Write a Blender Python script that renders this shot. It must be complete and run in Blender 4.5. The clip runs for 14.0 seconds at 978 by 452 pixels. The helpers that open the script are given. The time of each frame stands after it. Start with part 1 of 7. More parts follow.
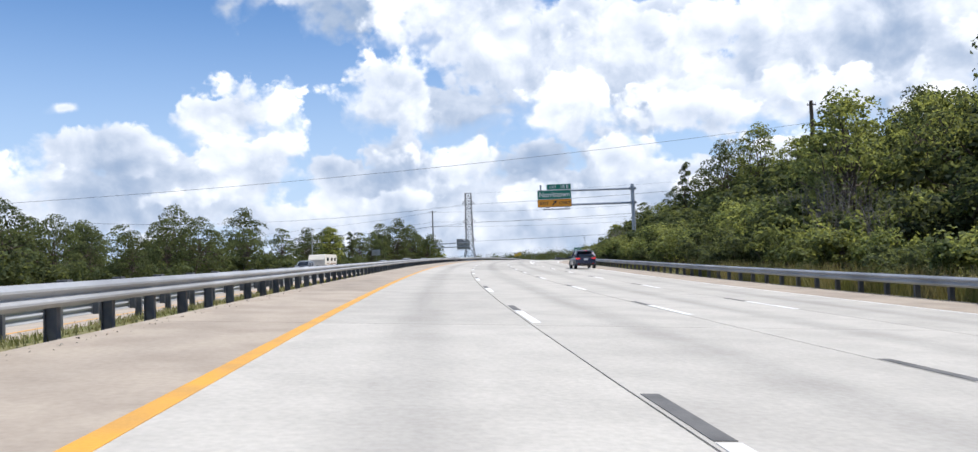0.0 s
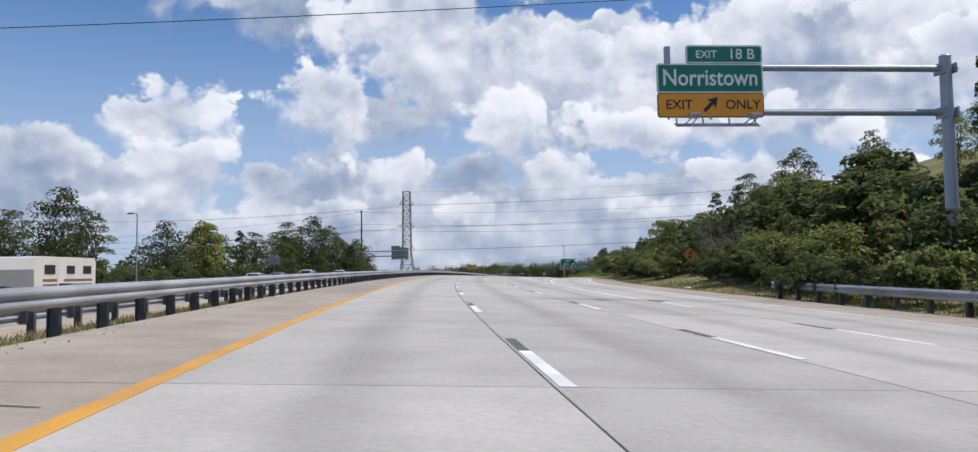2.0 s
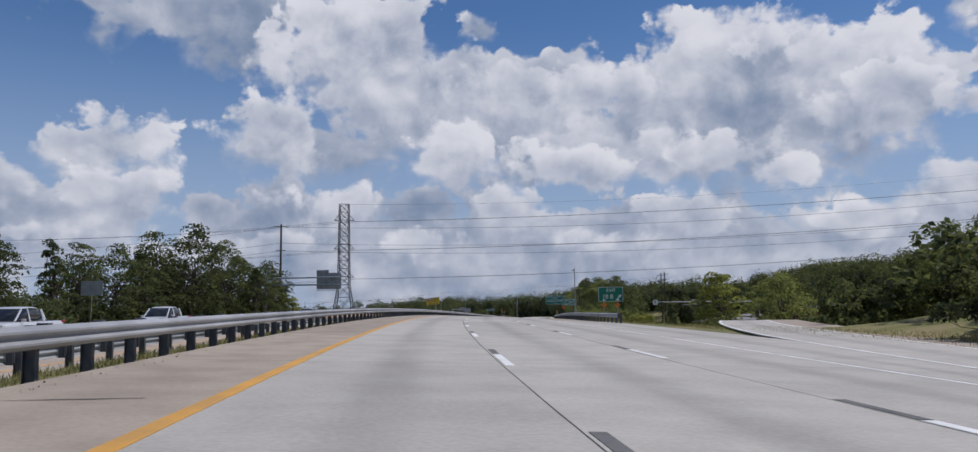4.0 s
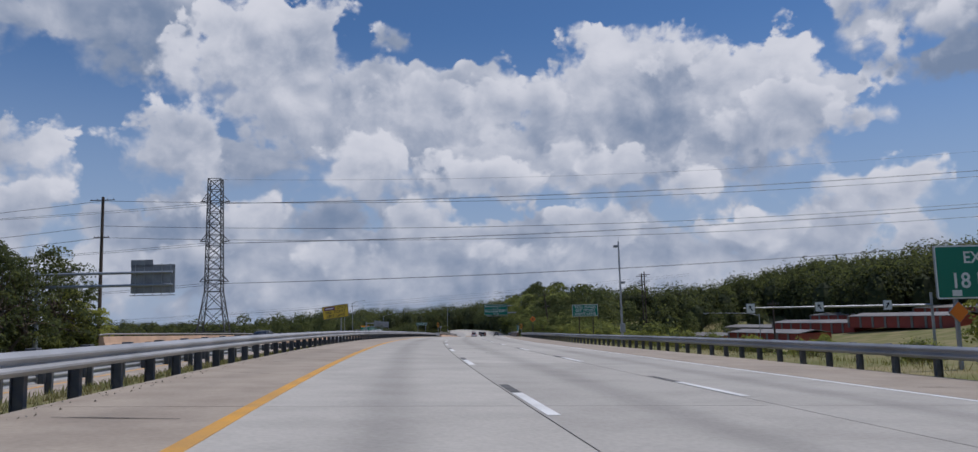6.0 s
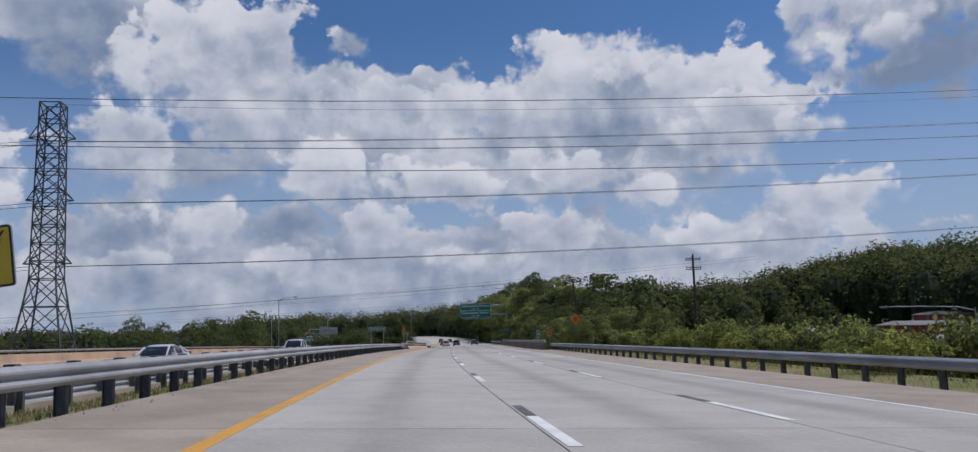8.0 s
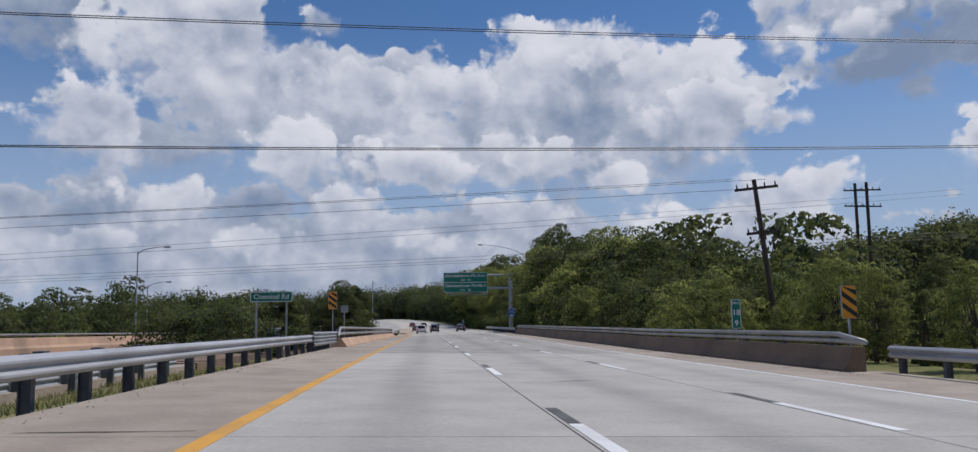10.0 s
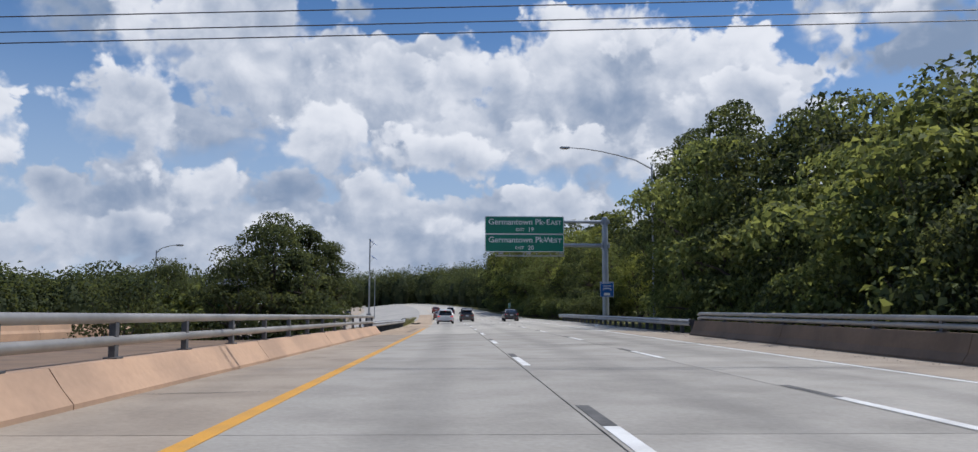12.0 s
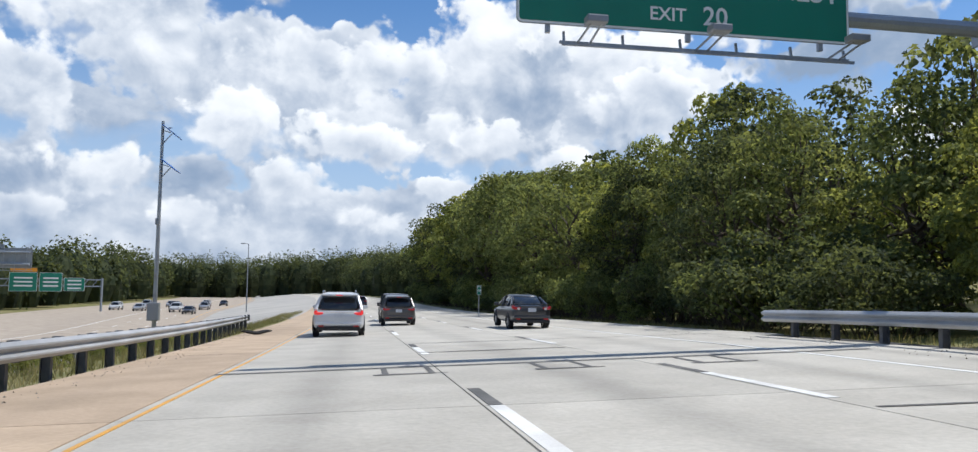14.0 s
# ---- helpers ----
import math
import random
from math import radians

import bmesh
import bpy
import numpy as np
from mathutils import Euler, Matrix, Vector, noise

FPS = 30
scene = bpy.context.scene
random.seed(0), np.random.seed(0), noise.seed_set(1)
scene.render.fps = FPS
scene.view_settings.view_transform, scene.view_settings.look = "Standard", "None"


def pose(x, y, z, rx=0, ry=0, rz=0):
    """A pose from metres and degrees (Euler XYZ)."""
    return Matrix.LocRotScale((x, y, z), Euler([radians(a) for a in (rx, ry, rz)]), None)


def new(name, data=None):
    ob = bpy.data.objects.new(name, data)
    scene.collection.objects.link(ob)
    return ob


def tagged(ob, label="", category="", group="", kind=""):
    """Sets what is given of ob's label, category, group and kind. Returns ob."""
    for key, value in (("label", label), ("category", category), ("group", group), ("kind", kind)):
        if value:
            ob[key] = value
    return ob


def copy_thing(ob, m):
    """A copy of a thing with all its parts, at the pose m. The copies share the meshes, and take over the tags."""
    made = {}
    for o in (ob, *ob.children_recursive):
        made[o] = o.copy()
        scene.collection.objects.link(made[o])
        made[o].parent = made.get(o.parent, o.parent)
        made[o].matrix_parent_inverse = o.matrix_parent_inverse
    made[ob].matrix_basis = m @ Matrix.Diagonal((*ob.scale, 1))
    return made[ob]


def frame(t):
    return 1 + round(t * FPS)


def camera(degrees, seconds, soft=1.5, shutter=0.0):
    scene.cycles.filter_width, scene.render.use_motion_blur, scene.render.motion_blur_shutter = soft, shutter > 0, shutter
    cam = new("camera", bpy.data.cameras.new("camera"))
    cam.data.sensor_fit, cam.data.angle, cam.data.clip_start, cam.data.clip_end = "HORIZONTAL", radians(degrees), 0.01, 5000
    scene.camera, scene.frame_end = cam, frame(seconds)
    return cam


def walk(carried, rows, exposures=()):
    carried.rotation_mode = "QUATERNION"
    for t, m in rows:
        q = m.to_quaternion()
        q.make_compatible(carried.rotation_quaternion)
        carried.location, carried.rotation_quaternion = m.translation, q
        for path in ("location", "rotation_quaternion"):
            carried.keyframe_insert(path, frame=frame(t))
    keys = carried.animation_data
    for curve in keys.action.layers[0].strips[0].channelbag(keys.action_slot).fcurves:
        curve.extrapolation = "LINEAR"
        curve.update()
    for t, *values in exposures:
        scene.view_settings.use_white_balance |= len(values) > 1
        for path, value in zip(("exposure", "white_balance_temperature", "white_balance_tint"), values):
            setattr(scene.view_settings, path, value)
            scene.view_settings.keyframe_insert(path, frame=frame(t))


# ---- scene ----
# Camera: a hand-held lens behind a windscreen, driven along the left lane of a motorway.
PATH = [
    (0, 1.97, 0, 1, 92.61, 2.04, -4.66),
    (0.5, 2.26, 16.71, 1.1, 92.28, 1.53, -6.31),
    (1, 2.71, 33.34, 1.23, 92.39, 1.67, -7.14),
    (1.5, 3.49, 49.96, 1.38, 92.71, 0.73, -8.27),
    (2, 4.58, 66.6, 1.54, 93.46, 0.9, -9.53),
    (2.5, 5.92, 83.2, 1.7, 94.12, 1.04, -10.35),
    (3, 7.51, 99.75, 1.84, 95.46, 0.6, -10.96),
    (3.5, 9.29, 115.82, 1.96, 95.69, 0.68, -12.2),
    (4, 11.37, 131.85, 2.06, 95.91, 0.77, -13.46),
    (4.5, 13.76, 147.84, 2.15, 96.13, 0.86, -14.73),
    (5, 16.46, 163.78, 2.22, 96.36, 0.94, -16.03),
    (5.5, 19.47, 179.66, 2.24, 96.58, 1.03, -17.33),
    (6, 22.76, 195.56, 2.2, 96.66, 1.47, -19.84),
    (6.5, 26.6, 210.9, 2.09, 96.53, 1.08, -19.41),
    (7, 30.46, 225.71, 1.94, 96.14, 1.02, -19.43),
    (7.5, 34.5, 240.44, 1.74, 96.53, 1.21, -21.97),
    (8, 38.79, 255.11, 1.49, 97.02, 1.72, -22.96),
    (8.5, 43.47, 270.05, 1.2, 96.72, 1.5, -23.77),
    (9, 48.39, 284.91, 0.89, 96.43, 1.28, -24.42),
    (9.5, 53.52, 299.72, 0.55, 96.13, 1.06, -24.91),
    (10, 58.79, 314.47, 0.19, 95.84, 0.84, -25.24),
    (10.5, 64.19, 329.19, -0.21, 95.54, 0.62, -25.4),
    (11, 69.71, 343.76, -0.63, 95.8, 0.63, -25.96),
    (11.5, 75.29, 357.96, -1.05, 95.43, 0.77, -24.25),
    (12, 80.59, 372.14, -1.47, 94.89, -0.05, -23.15),
    (12.5, 85.89, 386.03, -1.89, 95.93, -0.62, -26.03),
    (13, 91.23, 399.83, -2.3, 95.51, -0.87, -26.1),
    (13.5, 96.63, 414.08, -2.73, 94.22, -0.38, -25.24),
    (14, 101.6, 428.18, -3.17, 94.41, -0.72, -29.59),
]
cam = camera(64.8, 14.0, soft=1.35, shutter=0.0)
EXPOSURES = [(0.0, 0.38, 6050, 12), (1.0, 0.0, 6000, 13), (2.0, -0.06, 6000, 14), (3.0, -0.3, 6000, 16), (5.5, -0.6, 5850, 16), (8.0, -0.6, 5850, 16),
             (10.5, -0.45, 5900, 15), (12.0, -0.25, 5900, 13), (12.5, -0.08, 5950, 12), (13.0, 0.05, 5950, 11), (14.0, 0.12, 6000, 10)]
walk(cam, [(t, pose(*p)) for t, *p in PATH], EXPOSURES)

# ---------------------------------------------------------------- light
SUN_AZ, SUN_EL = -98.0, 61.5          # degrees; azimuth counter-clockwise from +y
SUN_POWER, SKY_POWER, CLOUD_POWER = 4.3, 0.096, 0.93


def build_world():
    """Nishita sky with heaped fair-weather cumulus, laid from the farthest heap to the nearest."""
    world = bpy.data.worlds.new("sky")
    scene.world = world
    world.use_nodes = True
    nt = world.node_tree
    nt.nodes.clear()
    n, ln = nt.nodes, nt.links

    def m(op, a, b=None, c=None):
        q = n.new("ShaderNodeMath")
        q.operation = op
        for i, v in enumerate((a, b, c)):
            if v is None:
                continue
            if isinstance(v, (int, float)):
                q.inputs[i].default_value = v
            else:
                ln.new(v, q.inputs[i])
        return q.outputs[0]

    def ramp(x, lo, hi, a=0.0, b=1.0):
        q = n.new("ShaderNodeMapRange")
        q.interpolation_type = "SMOOTHSTEP"
        for key, v in (("From Min", lo), ("From Max", hi), ("To Min", a), ("To Max", b), ("Value", x)):
            if isinstance(v, (int, float)):
                q.inputs[key].default_value = v
            else:
                ln.new(v, q.inputs[key])
        return q.outputs[0]

    def blend(f, a, b):
        q = n.new("ShaderNodeMix")
        q.data_type = "RGBA"
        for key, v in (("Factor", f), ("A", a), ("B", b)):
            if isinstance(v, tuple):
                q.inputs[key].default_value = (*v, 1)
            elif isinstance(v, float):
                q.inputs[key].default_value = v
            else:
                ln.new(v, q.inputs[key])
        return q.outputs["Result"]

    tc = n.new("ShaderNodeTexCoord")
    sep = n.new("ShaderNodeSeparateXYZ")
    ln.new(tc.outputs["Generated"], sep.inputs[0])
    az = m("MULTIPLY", m("ARCTAN2", m("MULTIPLY", sep.outputs[0], -1.0), sep.outputs[1]), 57.29578)
    el = m("MULTIPLY", m("ARCSINE", sep.outputs[2]), 57.29578)

    def at(daz, del_):
        q = n.new("ShaderNodeCombineXYZ")
        ln.new(m("ADD", az, daz), q.inputs[0])
        ln.new(m("MULTIPLY", m("ADD", el, del_), 1.15), q.inputs[1])
        return q.outputs[0]

    def fbm(where, scale, detail, rough, w, dist=0.0):
        t = n.new("ShaderNodeTexNoise")
        t.noise_dimensions = "4D"
        for key, v in (("Scale", scale), ("Detail", detail), ("Roughness", rough), ("Distortion", dist), ("W", w)):
            t.inputs[key].default_value = v
        ln.new(where, t.inputs["Vector"])
        return t

    def cells(where, scale, detail):
        t = n.new("ShaderNodeTexVoronoi")
        t.feature = "SMOOTH_F1"
        for key, v in (("Scale", scale), ("Detail", detail), ("Roughness", 0.55), ("Smoothness", 0.35)):
            t.inputs[key].default_value = v
        ln.new(where, t.inputs["Vector"])
        return t.outputs["Distance"]

    def billow(daz, del_, detail, size=0.30):
        """Rounded heads on heads, in degrees of swell."""
        p = at(daz, del_)
        warp = fbm(p, 0.55, 2.0, 0.5, 5.0)
        v = n.new("ShaderNodeVectorMath")
        v.operation = "MULTIPLY_ADD"
        ln.new(warp.outputs["Color"], v.inputs[0])
        v.inputs[1].default_value = (1.6, 1.6, 0.0)
        ln.new(p, v.inputs[2])
        puff = m("MULTIPLY", m("SUBTRACT", 0.62, cells(v.outputs[0], size, detail)), 2.0)
        soft = m("MULTIPLY", m("SUBTRACT", fbm(p, 0.26, detail + 4.0, 0.56, 1.3, 0.3).outputs["Fac"], 0.47), 6.0)
        return m("ADD", puff, soft)

    swell = billow(0.0, 0.0, 3.5)
    form, form_up = billow(0.0, 0.0, 1.6, 0.22), billow(-0.5, 0.85, 1.6, 0.22)
    lit = m("ADD", m("MULTIPLY", m("SUBTRACT", form, form_up), 0.13), m("MULTIPLY", m("SUBTRACT", swell, form), 0.045))
    drift = fbm(at(0.0, 0.0), 0.19, 3.0, 0.5, 2.0)
    ds = n.new("ShaderNodeSeparateColor")
    ln.new(drift.outputs["Color"], ds.inputs[0])
    waz = m("ADD", az, m("MULTIPLY", m("SUBTRACT", ds.outputs[0], 0.5), 6.5))
    wel = m("ADD", el, m("MULTIPLY", m("SUBTRACT", ds.outputs[1], 0.5), 3.6))
    wide = m("SUBTRACT", fbm(at(0.0, 0.0), 0.16, 3.0, 0.5, 8.0).outputs["Fac"], 0.5)

    sky = n.new("ShaderNodeTexSky")
    sky.sky_type = "NISHITA"
    sky.sun_disc = False
    sky.sun_elevation = radians(SUN_EL)
    sky.sun_rotation = radians(-SUN_AZ)
    sky.air_density, sky.dust_density, sky.ozone_density = 1.0, 0.15, 3.0
    blue = n.new("ShaderNodeVectorMath")
    blue.operation = "SCALE"
    ln.new(sky.outputs[0], blue.inputs[0])
    blue.inputs["Scale"].default_value = SKY_POWER
    deep = n.new("ShaderNodeMix")
    deep.data_type, deep.blend_type = "RGBA", "MULTIPLY"
    deep.inputs["Factor"].default_value = 1.0
    deep.inputs["B"].default_value = (0.76, 0.97, 1.12, 1)
    ln.new(blue.outputs[0], deep.inputs["A"])
    c = CLOUD_POWER
    dark, white = (0.30 * c, 0.385 * c, 0.51 * c), (1.06 * c, 1.05 * c, 1.02 * c)
    pale = (0.52 * c, 0.62 * c, 0.75 * c)
    haze = m("MULTIPLY", ramp(el, -2.0, 22.0, 0.96, 0.0), 1.0)
    out = blend(haze, deep.outputs["Result"], pale)
    # cloud all round and overhead, outside the heaps set below
    field = m("MULTIPLY", wide, 9.0)
    side = m("MULTIPLY", m("SUBTRACT", m("ABSOLUTE", m("ADD", az, 15.0)), 50.0), 0.2)
    high = m("MULTIPLY", m("SUBTRACT", el, 29.0), 0.2)
    gate = m("MINIMUM", field, m("MAXIMUM", side, high))
    out = blend(ramp(m("ADD", gate, m("MULTIPLY", swell, 0.4)), 0.0, 1.0), out, blend(ramp(m("ADD", lit, wide), -0.4, 0.5), dark, white))
    ragged = fbm(at(3.0, 7.0), 0.5, 2.0, 0.5, 11.0).outputs["Fac"]

    def heap(under, a, e, ra, re, top, base, soft):
        """One heap over what lies under it: azimuth, elevation, half-width, half-height, brightness of the head and of the base, softness of the base."""
        x = m("DIVIDE", m("SUBTRACT", waz, a), ra * 1.08)
        y = m("DIVIDE", m("SUBTRACT", wel, e), re * 1.08)
        r = m("SQRT", m("ADD", m("MULTIPLY", x, x), m("MULTIPLY", y, y)))
        k = min(1.0, re / 3.4)
        d = m("MULTIPLY_ADD", swell, 0.95 * k, m("MULTIPLY", m("SUBTRACT", 1.0, r), re))
        edge = m("MULTIPLY", ramp(y, -0.8, 0.35, soft * 1.5, 0.32 + 0.2 * k), ramp(ragged, 0.35, 0.68, 0.7, 2.6))
        mask = ramp(d, 0.0, edge)
        rim = ramp(d, 0.1, 1.1 + 0.9 * k, 0.12, -0.06)
        b = m("ADD", ramp(m("MULTIPLY_ADD", swell, 0.16, y), -0.9, 0.95, base + 0.0, top - 0.10), m("MULTIPLY", lit, 0.72 + 0.36 * k))
        b = m("ADD", m("ADD", b, rim), m("MULTIPLY", wide, 0.9))
        return blend(mask, under, blend(ramp(b, 0.12, 1.12), dark, white))

    out = heap(out, -20, 2.5, 46, 5.5, 0.68, 0.62, 2.5)
    out = heap(out, 20, 4.5, 14, 4.6, 0.64, 0.52, 2)
    out = heap(out, 1.4, 6, 9, 4.2, 0.64, 0.5, 2)
    out = heap(out, -14, 13.5, 15.5, 6.2, 0.86, 0.58, 2)
    out = heap(out, -33, 13, 15, 7, 0.88, 0.58, 2)
    out = heap(out, -3, 10.8, 7.5, 4.2, 0.60, 0.46, 2.4)
    out = heap(out, -6, 6.8, 9, 3.4, 0.60, 0.48, 2.4)
    out = heap(out, 7.5, 20.1, 10.5, 4.0, 0.70, 0.28, 1.0)
    out = heap(out, -3.8, 18, 7.8, 5.6, 0.98, 0.62, 2.2)
    out = heap(out, -15, 15.8, 4.5, 2.6, 0.9, 0.62, 1.5)
    out = heap(out, -30, 17.2, 6.6, 4.4, 1, 0.66, 2)
    out = heap(out, -39.5, 15.8, 6.6, 4.2, 1, 0.66, 2)
    out = heap(out, -22.5, 15.2, 5, 3, 0.96, 0.64, 2)
    out = heap(out, -41, 12.4, 5.6, 3.4, 0.92, 0.62, 1.6)
    out = heap(out, -53, 19.6, 9, 4.6, 1, 0.45, 1)
    out = heap(out, -55, 15.6, 8.5, 3.4, 0.34, 0.22, 1.2)
    out = heap(out, -51, 17.6, 4, 2.4, 0.95, 0.5, 1)
    out = heap(out, -46.6, 12.2, 2.9, 1.5, 0.96, 0.78, 0.5)
    out = heap(out, -64, 9, 8, 5, 0.95, 0.6, 1.5)
    out = heap(out, 1.8, 11.8, 5.8, 3.4, 0.94, 0.52, 1.2)
    out = heap(out, 13, 10.4, 5.6, 3.8, 0.84, 0.54, 1.2)
    out = heap(out, 22, 7.6, 5.6, 3, 0.84, 0.56, 1)
    out = heap(out, 28.5, 6.6, 4.6, 2.8, 0.82, 0.56, 1)
    out = heap(out, 24.9, 10.8, 1.7, 0.8, 0.69, 0.65, 0.6)
    out = heap(out, 11.6, 7.2, 5.8, 2.9, 0.82, 0.54, 1.2)
    out = heap(out, 17.8, 5, 2, 1.1, 0.8, 0.6, 0.6)
    out = heap(out, -19, 10.2, 16, 3.4, 0.68, 0.52, 2.6)
    out = heap(out, -11.5, 10.9, 5.8, 3.1, 1.06, 0.58, 1)
    out = heap(out, -20.3, 9.9, 6.4, 2.3, 1, 0.6, 1)
    out = heap(out, -26, 11.8, 2.4, 1.3, 1, 0.75, 0.8)
    out = heap(out, -30.4, 10.6, 3.6, 2.3, 1.02, 0.62, 0.9)
    out = heap(out, -35, 8.8, 3.6, 1.7, 0.98, 0.66, 0.9)
    out = heap(out, -47.4, 7.6, 6.6, 2.6, 1, 0.62, 1)
    out = heap(out, -27.3, 6.7, 4.6, 2.4, 1, 0.58, 0.9)
    out = heap(out, -15.6, 7.2, 4.4, 2, 0.94, 0.6, 1)
    out = heap(out, -3.4, 7.4, 5.2, 2.5, 0.98, 0.6, 1)
    out = heap(out, 5.6, 7, 5, 2.2, 0.8, 0.5, 1)
    out = heap(out, -38.5, 5.6, 4.8, 1.8, 0.92, 0.62, 1)
    out = heap(out, -21, 4.6, 4, 1.4, 0.92, 0.66, 0.9)
    out = heap(out, -9, 4.6, 4.6, 1.5, 0.9, 0.66, 0.9)
    out = heap(out, 2, 4.4, 4.6, 1.6, 0.74, 0.56, 0.9)
    out = heap(out, -34, 22.8, 1.3, 0.45, 0.9, 0.75, 0.5)
    out = heap(out, -13.5, 19.6, 3.2, 1.6, 0.62, 0.58, 2.2)
    bg, end = n.new("ShaderNodeBackground"), n.new("ShaderNodeOutputWorld")
    ln.new(out, bg.inputs["Color"])
    ln.new(bg.outputs[0], end.inputs[0])


build_world()
sun = new("sun", bpy.data.lights.new("sun", "SUN"))
sun.data.energy, sun.data.angle, sun.data.color = SUN_POWER, radians(0.5), (1.0, 0.93, 0.82)
sun.matrix_world = pose(0, 0, 60, 90 - SUN_EL, 0, 180 + SUN_AZ)


# ---------------------------------------------------------------- materials
def material(name, color, color2=None, rough=0.7, metal=0.0, scale=2.0, fine=40.0, bump=0.15, spread=0.12,
             island=0.0, obj=0.0, translucent=0.0, spec=0.5, emit=0.0, coat=0.0, coords="Object"):
    """A surface with two scales of noise: stains of color2 over color, fine grain, and relief."""
    mat = bpy.data.materials.new(name)
    mat.use_nodes = True
    nt = mat.node_tree
    n, ln = nt.nodes, nt.links
    b = n["Principled BSDF"]
    tc = n.new("ShaderNodeTexCoord")
    geo = n.new("ShaderNodeNewGeometry")
    vec = geo.outputs["Position"] if coords == "World" else tc.outputs[coords]
    big, small = n.new("ShaderNodeTexNoise"), n.new("ShaderNodeTexNoise")
    for t, s, dt in ((big, scale, 5), (small, fine, 3)):
        t.inputs["Scale"].default_value, t.inputs["Detail"].default_value = s, dt
        ln.new(vec, t.inputs["Vector"])
    mix = n.new("ShaderNodeMix")
    mix.data_type = "RGBA"
    mix.inputs["A"].default_value = (*color, 1)
    mix.inputs["B"].default_value = (*(color2 or [c * 0.75 for c in color]), 1)
    r = n.new("ShaderNodeMapRange")
    r.inputs["From Min"].default_value, r.inputs["From Max"].default_value = 0.4, 0.65
    ln.new(big.outputs["Fac"], r.inputs["Value"])
    ln.new(r.outputs[0], mix.inputs["Factor"])
    hsv = n.new("ShaderNodeHueSaturation")
    ln.new(mix.outputs["Result"], hsv.inputs["Color"])
    add = n.new("ShaderNodeMath")
    add.operation = "MULTIPLY_ADD"
    ln.new(small.outputs["Fac"], add.inputs[0])
    add.inputs[1].default_value = spread * 2
    add.inputs[2].default_value = 1 - spread
    val = add.outputs[0]
    for amount, socket in ((island, geo.outputs["Random Per Island"]), (obj, None)):
        if amount:
            if socket is None:
                socket = n.new("ShaderNodeObjectInfo").outputs["Random"]
            q = n.new("ShaderNodeMath")
            q.operation = "MULTIPLY_ADD"
            ln.new(socket, q.inputs[0])
            q.inputs[1].default_value, q.inputs[2].default_value = amount * 2, 1 - amount
            w = n.new("ShaderNodeMath")
            w.operation = "MULTIPLY"
            ln.new(val, w.inputs[0])
            ln.new(q.outputs[0], w.inputs[1])
            val = w.outputs[0]
    ln.new(val, hsv.inputs["Value"])
    ln.new(hsv.outputs[0], b.inputs["Base Color"])
    b.inputs["Roughness"].default_value, b.inputs["Metallic"].default_value = rough, metal
    b.inputs["Specular IOR Level"].default_value = spec
    b.inputs["Coat Weight"].default_value = coat
    b.inputs["Coat Roughness"].default_value = 0.08
    if emit:
        ln.new(hsv.outputs[0], b.inputs["Emission Color"])
        b.inputs["Emission Strength"].default_value = emit
    if bump:
        bp = n.new("ShaderNodeBump")
        bp.inputs["Strength"].default_value = bump
        bp.inputs["Distance"].default_value = 0.02
        ln.new(small.outputs["Fac"], bp.inputs["Height"])
        ln.new(bp.outputs[0], b.inputs["Normal"])
    if translucent:
        tr = n.new("ShaderNodeBsdfTranslucent")
        ms = n.new("ShaderNodeMixShader")
        ms.inputs[0].default_value = translucent
        glow = n.new("ShaderNodeMix")
        glow.data_type, glow.blend_type = "RGBA", "MULTIPLY"
        glow.inputs["Factor"].default_value = 1.0
        glow.inputs["B"].default_value = (1.65, 1.5, 0.85, 1)       # light through a leaf is yellower and stronger
        ln.new(hsv.outputs[0], glow.inputs["A"])
        ln.new(glow.outputs["Result"], tr.inputs["Color"])
        ln.new(b.outputs[0], ms.inputs[1])
        ln.new(tr.outputs[0], ms.inputs[2])
        ln.new(ms.outputs[0], n["Material Output"].inputs[0])
    return mat


